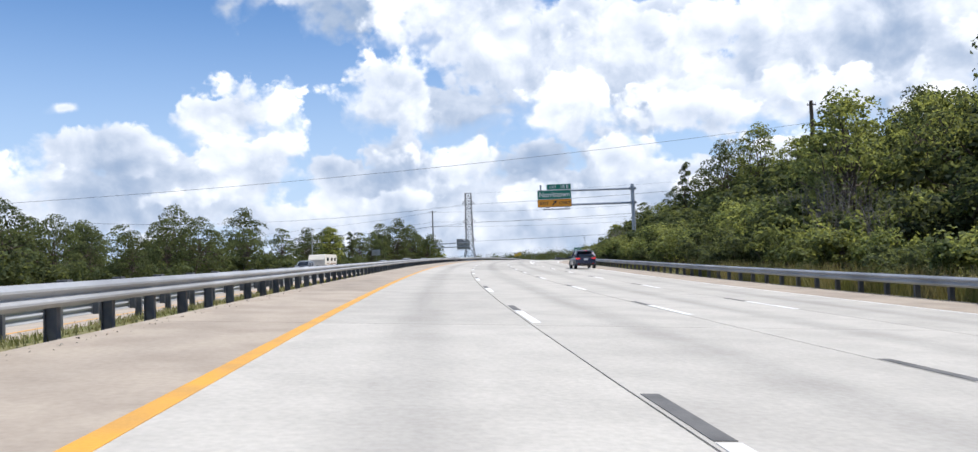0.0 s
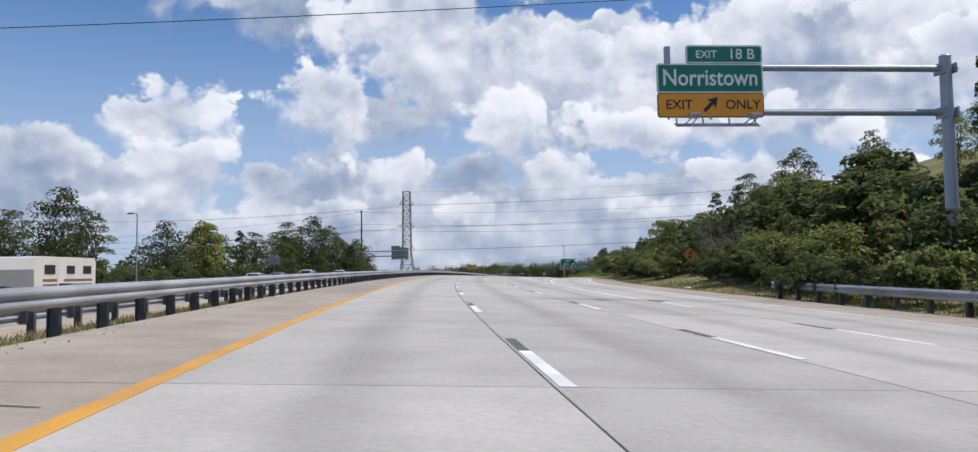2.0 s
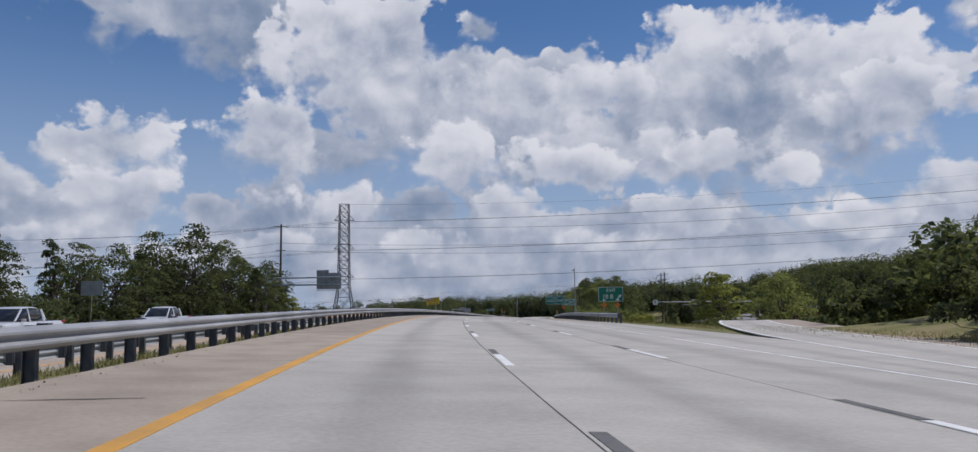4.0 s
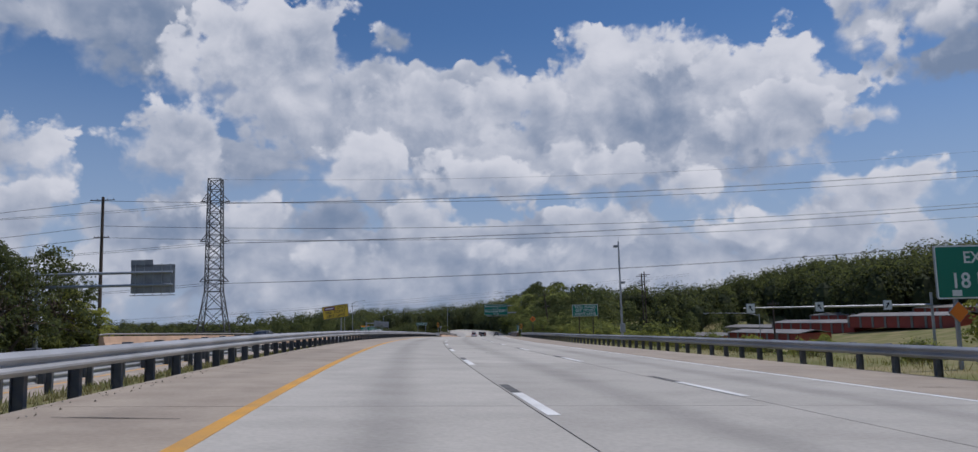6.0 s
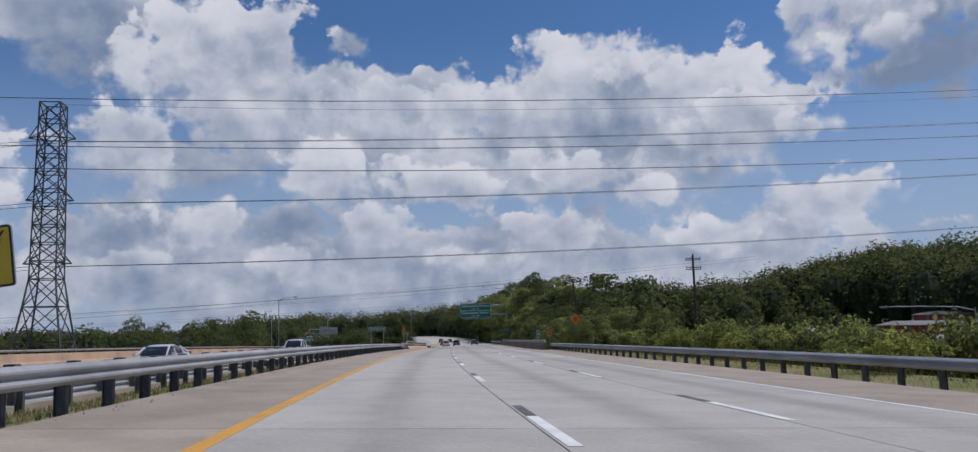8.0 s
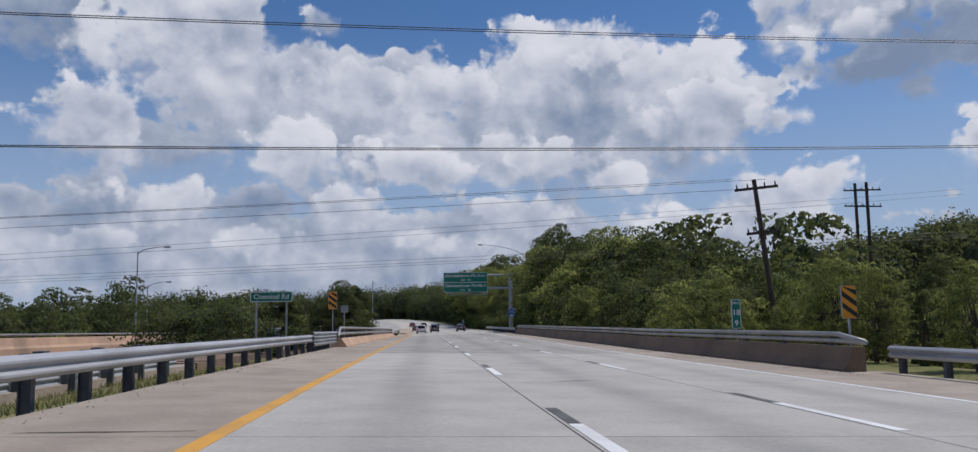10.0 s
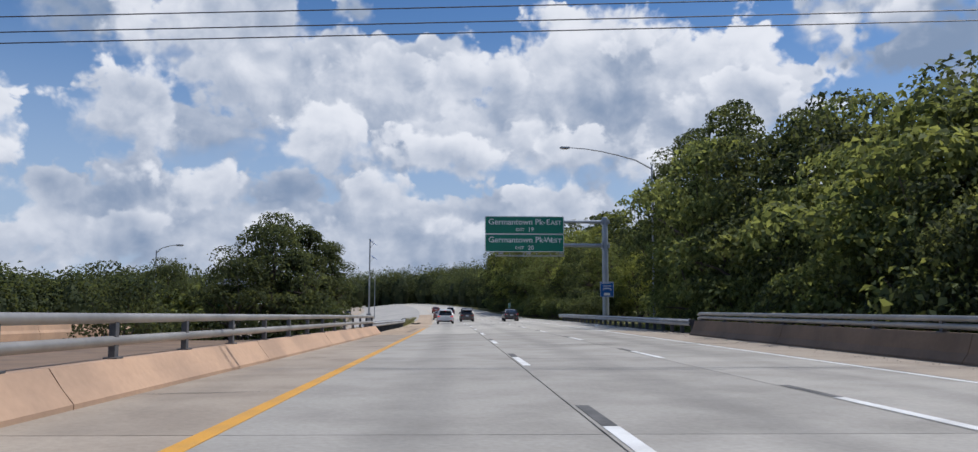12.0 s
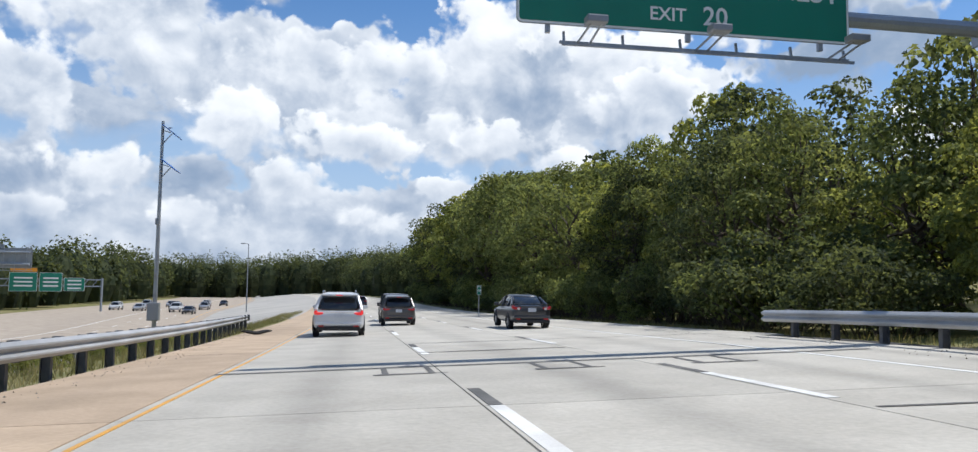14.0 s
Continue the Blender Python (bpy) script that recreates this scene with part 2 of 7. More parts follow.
def lane_material(name, color, stain, warm):
    """Weathered concrete: broom grain, blotches, an oil-darkened middle and paler wheel tracks along the lane."""
    mat = material(name, color, warm, rough=0.9, scale=0.8, fine=14.0, bump=0.3, spread=0.17, obj=0.08, spec=0.2, coords="World")
    nt = mat.node_tree
    n, ln = nt.nodes, nt.links
    b = n["Principled BSDF"]
    base = b.inputs["Base Color"].links[0].from_socket
    uv = n.new("ShaderNodeUVMap")
    sep = n.new("ShaderNodeSeparateXYZ")
    ln.new(uv.outputs[0], sep.inputs[0])
    w = n.new("ShaderNodeMapRange")          # distance from the lane's middle
    w.interpolation_type = "SMOOTHSTEP"
    w.inputs["From Min"].default_value, w.inputs["From Max"].default_value = 0.02, 0.19
    w.inputs["To Min"].default_value, w.inputs["To Max"].default_value = 1.0, 0.0
    a = n.new("ShaderNodeMath")
    a.operation = "SUBTRACT"
    ln.new(sep.outputs[0], a.inputs[0])
    a.inputs[1].default_value = 0.5
    c = n.new("ShaderNodeMath")
    c.operation = "ABSOLUTE"
    ln.new(a.outputs[0], c.inputs[0])
    ln.new(c.outputs[0], w.inputs["Value"])
    st = n.new("ShaderNodeTexNoise")
    st.inputs["Scale"].default_value = 1.0
    st.inputs["Detail"].default_value = 5
    mp = n.new("ShaderNodeMapping")
    mp.inputs["Scale"].default_value = (5.0, 0.07, 1.0)
    ln.new(uv.outputs[0], mp.inputs[0])
    ln.new(mp.outputs[0], st.inputs["Vector"])
    f = n.new("ShaderNodeMath")
    f.operation = "MULTIPLY"
    ln.new(w.outputs[0], f.inputs[0])
    ln.new(st.outputs["Fac"], f.inputs[1])
    f2 = n.new("ShaderNodeMath")
    f2.operation = "MULTIPLY"
    ln.new(f.outputs[0], f2.inputs[0])
    f2.inputs[1].default_value = stain
    mix = n.new("ShaderNodeMix")
    mix.data_type = "RGBA"
    ln.new(f2.outputs[0], mix.inputs["Factor"])
    ln.new(base, mix.inputs["A"])
    mix.inputs["B"].default_value = (0.09, 0.088, 0.085, 1)
    ln.new(mix.outputs["Result"], b.inputs["Base Color"])
    return mat


CONCRETE = lane_material("lane_concrete", (0.44, 0.418, 0.372), 0.42, (0.385, 0.365, 0.325))
PALE_CONCRETE = lane_material("pale_lane_concrete", (0.475, 0.452, 0.40), 0.35, (0.41, 0.388, 0.342))
ORANGE_CONCRETE = lane_material("stained_shoulder_concrete", (0.46, 0.355, 0.255), 0.1, (0.38, 0.295, 0.21))
APRON = material("toll_apron_concrete", (0.42, 0.40, 0.36), (0.34, 0.325, 0.295), rough=0.9, scale=0.15, fine=6, bump=0.2, coords="World")
SHOULDER = lane_material("shoulder_concrete", (0.38, 0.325, 0.26), 0.12, (0.31, 0.262, 0.21))
DECK = lane_material("deck_concrete", (0.38, 0.36, 0.32), 0.4, (0.31, 0.293, 0.26))
JOINT = material("joint_filler", (0.035, 0.033, 0.03), rough=0.9, scale=3)
TAR_AND_SHADOW = material("tar_and_shadow_patch", (0.14, 0.137, 0.13), (0.085, 0.084, 0.08), rough=0.85, scale=1.5, fine=25)
WHITE_LINE = material("white_road_paint", (0.78, 0.78, 0.75), (0.62, 0.61, 0.58), rough=0.6, scale=1.2, fine=30, coords="World")
YELLOW_LINE = material("yellow_road_paint", (0.66, 0.33, 0.035), (0.52, 0.28, 0.06), rough=0.6, scale=1.2, fine=30, coords="World")
GRASS = material("grass", (0.15, 0.155, 0.058), (0.25, 0.215, 0.11), rough=0.95, scale=0.25, fine=6.0, bump=0.9, spread=0.35, spec=0.1, coords="World")
BLADE = material("grass_blades", (0.15, 0.16, 0.06), (0.29, 0.25, 0.13), rough=0.8, scale=0.4, fine=5, bump=0, island=0.35, translucent=0.3, spec=0.2, coords="World")
GRAVEL = material("gravel", (0.24, 0.215, 0.18), (0.16, 0.145, 0.12), rough=0.95, scale=0.8, fine=14, bump=0.8, spread=0.35, coords="World")
GALV = material("galvanised_steel", (0.42, 0.43, 0.44), (0.30, 0.31, 0.32), rough=0.5, metal=0.75, scale=1.2, fine=12, bump=0.03)
RAILM = material("weathered_rail_steel", (0.43, 0.435, 0.44), (0.31, 0.315, 0.32), rough=0.55, metal=0.35, scale=0.5, fine=8, bump=0.05, obj=0.08, coords="World")
POSTM = material("dark_post_steel", (0.10, 0.105, 0.115), (0.16, 0.15, 0.14), rough=0.7, metal=0.4, scale=3, fine=20, obj=0.15)
ALUM = material("aluminium_pipe", (0.42, 0.40, 0.37), (0.30, 0.29, 0.27), rough=0.5, metal=0.55, scale=0.7, fine=9, bump=0.04, coords="World")
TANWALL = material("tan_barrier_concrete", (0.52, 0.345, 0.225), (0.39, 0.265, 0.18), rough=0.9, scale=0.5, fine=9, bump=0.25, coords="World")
# the tan parapet concrete again, with the shaded side's dark put into the colour
SHADEWALL = material("shade_darkened_concrete", (0.224, 0.153, 0.100), (0.162, 0.112, 0.074), rough=0.9, scale=0.6, fine=9, bump=0.25, coords="World")
RUST = material("rusty_gap", (0.22, 0.10, 0.045), (0.12, 0.06, 0.03), rough=0.9, scale=4)
GREEN_S = material("green_sign_sheet", (0.007, 0.18, 0.115), (0.007, 0.165, 0.105), rough=0.45, scale=0.8, bump=0, spread=0.05)
ORANGE_S = material("amber_sign_sheet", (0.75, 0.31, 0.012), (0.7, 0.28, 0.012), rough=0.45, scale=0.8, bump=0, spread=0.05)
DIAMOND_S = material("orange_sign_sheet", (0.78, 0.20, 0.012), (0.7, 0.18, 0.012), rough=0.45, scale=0.8, bump=0, spread=0.05)
YELLOW_S = material("yellow_sign_sheet", (0.66, 0.47, 0.035), (0.58, 0.41, 0.03), rough=0.45, scale=0.8, bump=0, spread=0.05)
BLUE_S = material("blue_sign_sheet", (0.018, 0.11, 0.40), (0.015, 0.10, 0.36), rough=0.45, scale=0.8, bump=0, spread=0.05)
PURPLE_S = material("purple_sign_sheet", (0.13, 0.02, 0.10), (0.11, 0.02, 0.09), rough=0.45, bump=0)
WHITE_S = material("white_sign_sheet", (0.75, 0.76, 0.74), (0.68, 0.69, 0.67), rough=0.45, bump=0, spread=0.04)
BLACK_S = material("black_sign_sheet", (0.012, 0.012, 0.012), (0.02, 0.02, 0.02), rough=0.5, bump=0)
SIGNBACK = material("sign_back_aluminium", (0.34, 0.35, 0.36), (0.26, 0.27, 0.28), rough=0.5, metal=0.5, scale=1, bump=0.03)
POLE_GREY = material("painted_grey_steel", (0.34, 0.37, 0.41), (0.29, 0.32, 0.36), rough=0.45, metal=0.35, scale=0.8, fine=15, bump=0.03)
PYLON = material("tower_steel", (0.085, 0.085, 0.083), (0.06, 0.06, 0.058), rough=0.75, metal=0.15, scale=0.5)
TIMBER = material("creosoted_timber", (0.075, 0.055, 0.042), (0.05, 0.038, 0.03), rough=0.9, scale=1.5, fine=18, bump=0.4)
CABLE = material("cable", (0.05, 0.05, 0.052), rough=0.6, bump=0)
BARK = material("bark", (0.11, 0.085, 0.062), (0.07, 0.056, 0.045), rough=0.95, scale=2.0, fine=12, bump=0.8)
LEAF = material("leaves_mid_green", (0.195, 0.225, 0.094), (0.108, 0.138, 0.062), rough=0.7, scale=0.4, fine=2.0, bump=0, island=0.38, obj=0.18, translucent=0.52, spec=0.12, coords="World")
LEAF_D = material("leaves_deep_green", (0.098, 0.118, 0.060), (0.055, 0.074, 0.042), rough=0.7, scale=0.4, fine=2.0, bump=0, island=0.38, obj=0.18, translucent=0.52, spec=0.12, coords="World")
LEAF_Y = material("leaves_yellow_green", (0.265, 0.29, 0.092), (0.16, 0.19, 0.070), rough=0.7, scale=0.4, fine=2.0, bump=0, island=0.35, obj=0.15, translucent=0.5, spec=0.12, coords="World")
GLASS = material("tinted_car_glass", (0.012, 0.014, 0.016), (0.01, 0.012, 0.014), rough=0.06, bump=0, spec=0.8)
TYRE = material("tyre_rubber", (0.018, 0.018, 0.019), rough=0.85, scale=5)
RIM = material("alloy_rim", (0.45, 0.46, 0.47), rough=0.35, metal=0.85, bump=0)
TRIM = material("black_plastic_trim", (0.022, 0.022, 0.024), rough=0.65, scale=5)
RED_LAMP = material("red_lamp_lens", (0.42, 0.012, 0.012), (0.36, 0.01, 0.012), rough=0.2, bump=0, coat=0.6)
RED_LIT = material("lit_brake_lamp", (0.85, 0.035, 0.025), (0.8, 0.03, 0.025), rough=0.3, bump=0, emit=0.35)
CLEAR_LAMP = material("clear_lamp_lens", (0.62, 0.62, 0.6), rough=0.15, bump=0, coat=0.6)
CHROME = material("chrome", (0.65, 0.66, 0.67), rough=0.18, metal=1.0, bump=0)
PLATE = material("number_plate", (0.55, 0.57, 0.6), (0.5, 0.52, 0.56), rough=0.5, bump=0)
RED_WALL = material("red_metal_siding", (0.34, 0.055, 0.035), (0.27, 0.05, 0.035), rough=0.6, scale=0.3, fine=8, coords="World")
PALE_ROOF = material("pale_metal_roof", (0.24, 0.225, 0.21), (0.18, 0.17, 0.16), rough=0.6, scale=0.3, fine=6, coords="World")
GREY_WALL = material("grey_render", (0.25, 0.235, 0.21), (0.2, 0.19, 0.17), rough=0.85, scale=0.4, fine=8, coords="World")
DARK_WINDOW = material("dark_window", (0.03, 0.035, 0.04), rough=0.12, bump=0, spec=0.7)


def paint(name, color, metal=0.3):
    return material(name, color, [c * 0.9 for c in color], rough=0.32, metal=metal, scale=1.0, fine=60, bump=0, spread=0.03, coat=0.7)


P_WHITE = paint("pearl_white_paint", (0.62, 0.63, 0.65), 0.1)
P_GREY = paint("dark_grey_paint", (0.045, 0.045, 0.05))
P_TAUPE = paint("taupe_paint", (0.085, 0.075, 0.072))
P_NAVY = paint("navy_paint", (0.014, 0.022, 0.055))
P_BLACK = paint("black_paint", (0.012, 0.012, 0.014))
P_BRONZE = paint("bronze_paint", (0.17, 0.10, 0.06))
P_SILVER = paint("silver_paint", (0.42, 0.43, 0.45), 0.5)
P_RED = paint("dull_red_paint", (0.25, 0.05, 0.035))
P_CREAM = material("cream_caravan_skin", (0.66, 0.62, 0.53), (0.6, 0.56, 0.48), rough=0.45, scale=0.8, bump=0)
P_BROWN = material("brown_stripe", (0.22, 0.12, 0.06), rough=0.5, bump=0)

# ---------------------------------------------------------------- the road's line
# Stations along the yellow edge line, with curvature (1/m, right turn positive), grade and crossfall.
NODES = np.array([-40, 60, 160, 260, 360, 460, 560, 760, 960.0])
CURVE = np.array([8.25, 10.93, 12.21, 11.93, 0.61, -2.86, -3.49, -5.0, -4.0]) * 1e-4
GRADE = np.array([0.0021, 0.01, 0.004, -0.018, -0.0287, -0.0303, -0.006, -0.008, 0.0])
CROSS = np.array([0.069, 0.04, 0.03, 0.043, 0.022, -0.035, -0.021, -0.021, 0.0])
ST = np.arange(-400, 2402, 2.0)


def build_line():
    k, g = np.interp(ST, NODES, CURVE), np.interp(ST, NODES, GRADE)
    k[ST < -60], k[ST > 1000] = 0.0, 0.0
    g[ST < -60] = 0.0
    zero = np.searchsorted(ST, 0)

    def run(v):
        c = np.concatenate([[0], np.cumsum(v[1:] + v[:-1])])
        return c - c[zero]
    th = run(k)
    return run(np.sin(th)), run(np.cos(th)), th, run(g)


LX, LY, LH, LZ = build_line()


def heading(s):
    return float(np.interp(s, ST, LH))


def P(s, d, h=0.0):
    """World place of station s, offset d to the right, height h over the road's plane."""
    th = heading(s)
    z = np.interp(s, ST, LZ) - np.interp(s, NODES, CROSS) * min(max(d, -4.0), 16.0)
    return Vector((np.interp(s, ST, LX) + d * math.cos(th), np.interp(s, ST, LY) - d * math.sin(th), z + h))


def M(s, d, h=0.0, turn=0.0, scale=1.0):
    """Pose there: local x to the right, y ahead, z up; turn in degrees, counter-clockwise."""
    return Matrix.Translation(P(s, d, h)) @ Matrix.Rotation(-heading(s) + radians(turn), 4, "Z") @ Matrix.Scale(scale, 4)


# ---------------------------------------------------------------- building tools
def thing(name, m, label, category, group="", kind=""):
    ob = new(name)
    ob.empty_display_size = 0.3
    ob.matrix_world = m
    return tagged(ob, label, category, group, kind)


def part(name, bm, mat, parent=None, label="", m=None, smooth=False):
    """Links a bmesh, or a mesh, as one mesh object under a thing or a part."""
    if isinstance(bm, bmesh.types.BMesh):
        me = bpy.data.meshes.new(name)
        bm.normal_update()
        bm.to_mesh(me)
        bm.free()
    else:
        me = bm
    if smooth:
        me.polygons.foreach_set("use_smooth", [True] * len(me.polygons))
    if not me.materials:
        me.materials.append(mat)
    ob = new(name, me)
    if parent is not None:
        ob.parent = parent
    if m is not None:
        ob.matrix_basis = m
    if label:
        ob["label"] = label
    return ob


def box(bm, c, s, bevel=0.0, rot=None):
    m = Matrix.Translation(c) @ (rot or Matrix.Identity(4)) @ Matrix.Diagonal((*s, 1))
    vs = bmesh.ops.create_cube(bm, size=1.0, matrix=m)["verts"]
    if bevel:
        es = {e for v in vs for e in v.link_edges}
        bmesh.ops.bevel(bm, geom=list(es), offset=bevel, segments=2, affect="EDGES", profile=0.6)
    return vs


def cyl(bm, a, b, r0, r1=None, n=10):
    a, b = Vector(a), Vector(b)
    d = b - a
    m = Matrix.Translation((a + b) / 2) @ d.to_track_quat("Z", "Y").to_matrix().to_4x4()
    bmesh.ops.create_cone(bm, cap_ends=True, segments=n, radius1=r0, radius2=r0 if r1 is None else r1, depth=d.length, matrix=m)


def bar(bm, a, b, w, t=None):
    a, b = Vector(a), Vector(b)
    d = b - a
    m = Matrix.Translation((a + b) / 2) @ d.to_track_quat("Z", "Y").to_matrix().to_4x4() @ Matrix.Diagonal((w, t or w, d.length, 1))
    bmesh.ops.create_cube(bm, size=1.0, matrix=m)


def tube(bm, pts, r, n=8):
    """A round pipe along points; r a number or a list."""
    pts = [Vector(p) for p in pts]
    rings = []
    for i, p in enumerate(pts):
        d = (pts[min(i + 1, len(pts) - 1)] - pts[max(i - 1, 0)]).normalized()
        up = Vector((0, 0, 1)) if abs(d.z) < 0.9 else Vector((1, 0, 0))
        x = d.cross(up).normalized()
        y = x.cross(d)
        rr = r[i] if isinstance(r, (list, tuple)) else r
        rings.append([bm.verts.new(p + (x * math.cos(k * 2 * math.pi / n) + y * math.sin(k * 2 * math.pi / n)) * rr) for k in range(n)])
    for a, b in zip(rings, rings[1:]):
        for k in range(n):
            bm.faces.new((a[k], a[(k + 1) % n], b[(k + 1) % n], b[k]))
    bm.faces.new(rings[0][::-1])
    bm.faces.new(rings[-1])


def sweep(s0, s1, step, profile, closed=True):
    """A profile of (offset, height) swept along the road's stations; the profile may be a function of the station."""
    ss = list(np.arange(s0, s1, step)) + [s1]
    bm = bmesh.new()
    uvl = bm.loops.layers.uv.new("UVMap")
    rings, meta = [], {}
    for s in ss:
        pr = profile(s) if callable(profile) else profile
        ring = []
        for d, h in pr:
            v = bm.verts.new(P(s, d, h))
            ring.append(v)
        rings.append(ring)
        lo, hi = min(q[0] for q in pr), max(q[0] for q in pr)
        for v, (d, h) in zip(ring, pr):
            meta[v] = ((d - lo) / max(hi - lo, 1e-6), s)
    n = len(rings[0])
    for a, b in zip(rings, rings[1:]):
        for k in range(n if closed else n - 1):
            bm.faces.new((a[k], b[k], b[(k + 1) % n], a[(k + 1) % n]))
    if closed:
        bm.faces.new(rings[0])
        bm.faces.new(rings[-1][::-1])
    for f in bm.faces:
        for lp in f.loops:
            lp[uvl].uv = meta[lp.vert]
    bmesh.ops.recalc_face_normals(bm, faces=bm.faces)
    return bm


def quads(name, v, mat):
    """A mesh of loose quads from an array of shape (n, 4, 3)."""
    v = np.asarray(v, dtype=np.float32)
    k = len(v)
    me = bpy.data.meshes.new(name)
    me.vertices.add(4 * k)
    me.vertices.foreach_set("co", v.reshape(-1))
    me.loops.add(4 * k)
    me.loops.foreach_set("vertex_index", np.arange(4 * k, dtype=np.int32))
    me.polygons.add(k)
    me.polygons.foreach_set("loop_start", np.arange(0, 4 * k, 4, dtype=np.int32))
    me.update(calc_edges=True)
    me.materials.append(mat)
    return me


def smooth_step(a, b, x):
    t = min(max((x - a) / (b - a), 0.0), 1.0)
    return t * t * (3 - 2 * t)


# ---------------------------------------------------------------- ground
BR0, BR1 = 358.5, 430.5            # the bridge
WALL0 = 364.6                      # start of the median parapet


def ramp_in(s):
    return 11.0 + max(0.0, s - 116.0) ** 2 * 0.0021


def opp(s):
    """Near edge of the opposite carriageway."""
    return -7.6 - 14.0 * smooth_step(440, 620, s)


def opp_low(s):
    """Height of the opposite carriageway against this one."""
    return -0.8 + 0.35 * smooth_step(205, 270, s) - 1.5 * smooth_step(440, 530, s)


def toll_width(s):
    """Width of the opposite carriageway, which spreads towards the toll lanes."""
    return 15.5 + 17.0 * smooth_step(480, 570, s)


def ground_height(s, d):
    dip = smooth_step(BR0 + 2, BR0 + 9, s) * (1 - smooth_step(BR1 - 3, BR1 + 16, s))
    hill = 1 - smooth_step(150, 205, s)
    late = smooth_step(BR1 - 10, BR1 + 40, s)
    if -2.75 <= d <= 17.8:
        h = -0.35
    elif d < 0:
        h = -0.14 - 0.25 * smooth_step(3.2, 5.0, -d)
        h -= 1.6 * smooth_step(25, 60, -d)
        h += (opp_low(s) + 0.1) * smooth_step(5.4, 7.4, -d) * (1 - smooth_step(42, 60, -d))
        h += 7.0 * smooth_step(120, 320, -d) * smooth_step(300, 700, s) - 3.0 * smooth_step(60, 110, -d) * smooth_step(230, 330, s)
    else:
        up = 13.0 * smooth_step(18.0, 58.0, d) - 0.1
        down = -0.15 - 4.2 * smooth_step(18.0, 40.0, d) + 5.8 * smooth_step(50.0, 120.0, d) + 7.0 * smooth_step(116.0, 150.0, d) + 5.0 * smooth_step(150.0, 320.0, d)
        wood = -0.15 + 6.0 * smooth_step(20.0, 75.0, d) + 6.0 * smooth_step(85.0, 140.0, d)
        h = down + (up - down) * hill + (wood - down) * late
    under = -6.5 * dip if -27 < d < 26 or abs(d) >= 26 else 0
    k = 1 - (smooth_step(40, 60, d) if d > 0 else smooth_step(60, 110, -d))
    return h + under * k


def G(s, d, h=0.0):
    return P(s, d, ground_height(s, d) + h)


def build_ground():
    ss = list(range(-390, -60, 30)) + list(range(-60, 340, 8)) + list(range(340, 460, 4)) + list(range(460, 800, 10)) + list(range(800, 2390, 60))
    dd = [-2400, -1500, -1000, -700, -500, -400, -320, -260, -210, -170, -140, -115, -95, -80, -68, -58, -50, -43, -37, -32, -28, -24,
          -20, -16, -12, -9, -7, -5.6, -4.6, -3.8, -3.2, -2.72, 0, 5, 11, 17.85, 18.4, 19.5, 21, 23, 26, 30, 35, 41, 48, 56, 66, 78,
          92, 110, 130, 155, 185, 220, 260, 310, 370, 440, 520, 600]
    bm = bmesh.new()
    grid = []
    for s in ss:
        row = []
        for d in dd:
            v = G(s, d)
            v.z += 0.5 * noise.noise(Vector((v.x * 0.03, v.y * 0.03, 0))) * smooth_step(22, 50, abs(d - 5))
            row.append(bm.verts.new(v))
        grid.append(row)
    for a, b in zip(grid, grid[1:]):
        for k in range(len(dd) - 1):
            bm.faces.new((a[k], b[k], b[k + 1], a[k + 1]))
    bmesh.ops.recalc_face_normals(bm, faces=bm.faces)
    ob = part("ground", bm, GRASS, smooth=True)
    tagged(ob, "rough grass and scrub ground beside the motorway", "ground", kind="structure")


build_ground()

# ---------------------------------------------------------------- road
road = thing("road", Matrix.Identity(4), "pale concrete motorway carriageway with sealed joints and painted lanes", "road", kind="structure")
part("joint_bed", sweep(-60, 1000, 6, lambda s: [(-2.8, -0.05), (max(14.6, min(ramp_in(s), 16.0)) if s < 190 else 14.6, -0.05),
                                                 (14.6, -0.3), (-2.8, -0.3)]), JOINT, road, "dark joint filler under the slabs")


def slab(s0, s1, lo, hi, mat, gap=0.009):
    """One concrete slab with chamfered edges; lo and hi are offsets or functions of the station."""
    f0 = lo if callable(lo) else (lambda s: lo)
    f1 = hi if callable(hi) else (lambda s: hi)
    ss = [s0 + gap, (s0 + s1) / 2, s1 - gap]
    vs, uv = [], []
    for s in ss:
        a, b = f0(s) + gap, f1(s) - gap
        for d, h, u in ((a - 0.003, -0.045, 0), (a + 0.003, 0.0, 0.003), (b - 0.003, 0.0, 0.997), (b + 0.003, -0.045, 1)):
            vs.append(P(s, d, h))
            uv.append((u, s))
    fs = [(i * 4 + k, i * 4 + 4 + k, i * 4 + 5 + k, i * 4 + 1 + k) for i in range(2) for k in range(3)]
    fs += [(0, 1, 2, 3), (11, 10, 9, 8)]
    fs = [f[::-1] for f in fs]
    me = bpy.data.meshes.new("slab")
    me.from_pydata(vs, [], fs)
    lay = me.uv_layers.new(name="UVMap")
    for lp in me.loops:
        lay.data[lp.index].uv = uv[lp.vertex_index]
    me.update()
    return part("slab", me, mat, road)


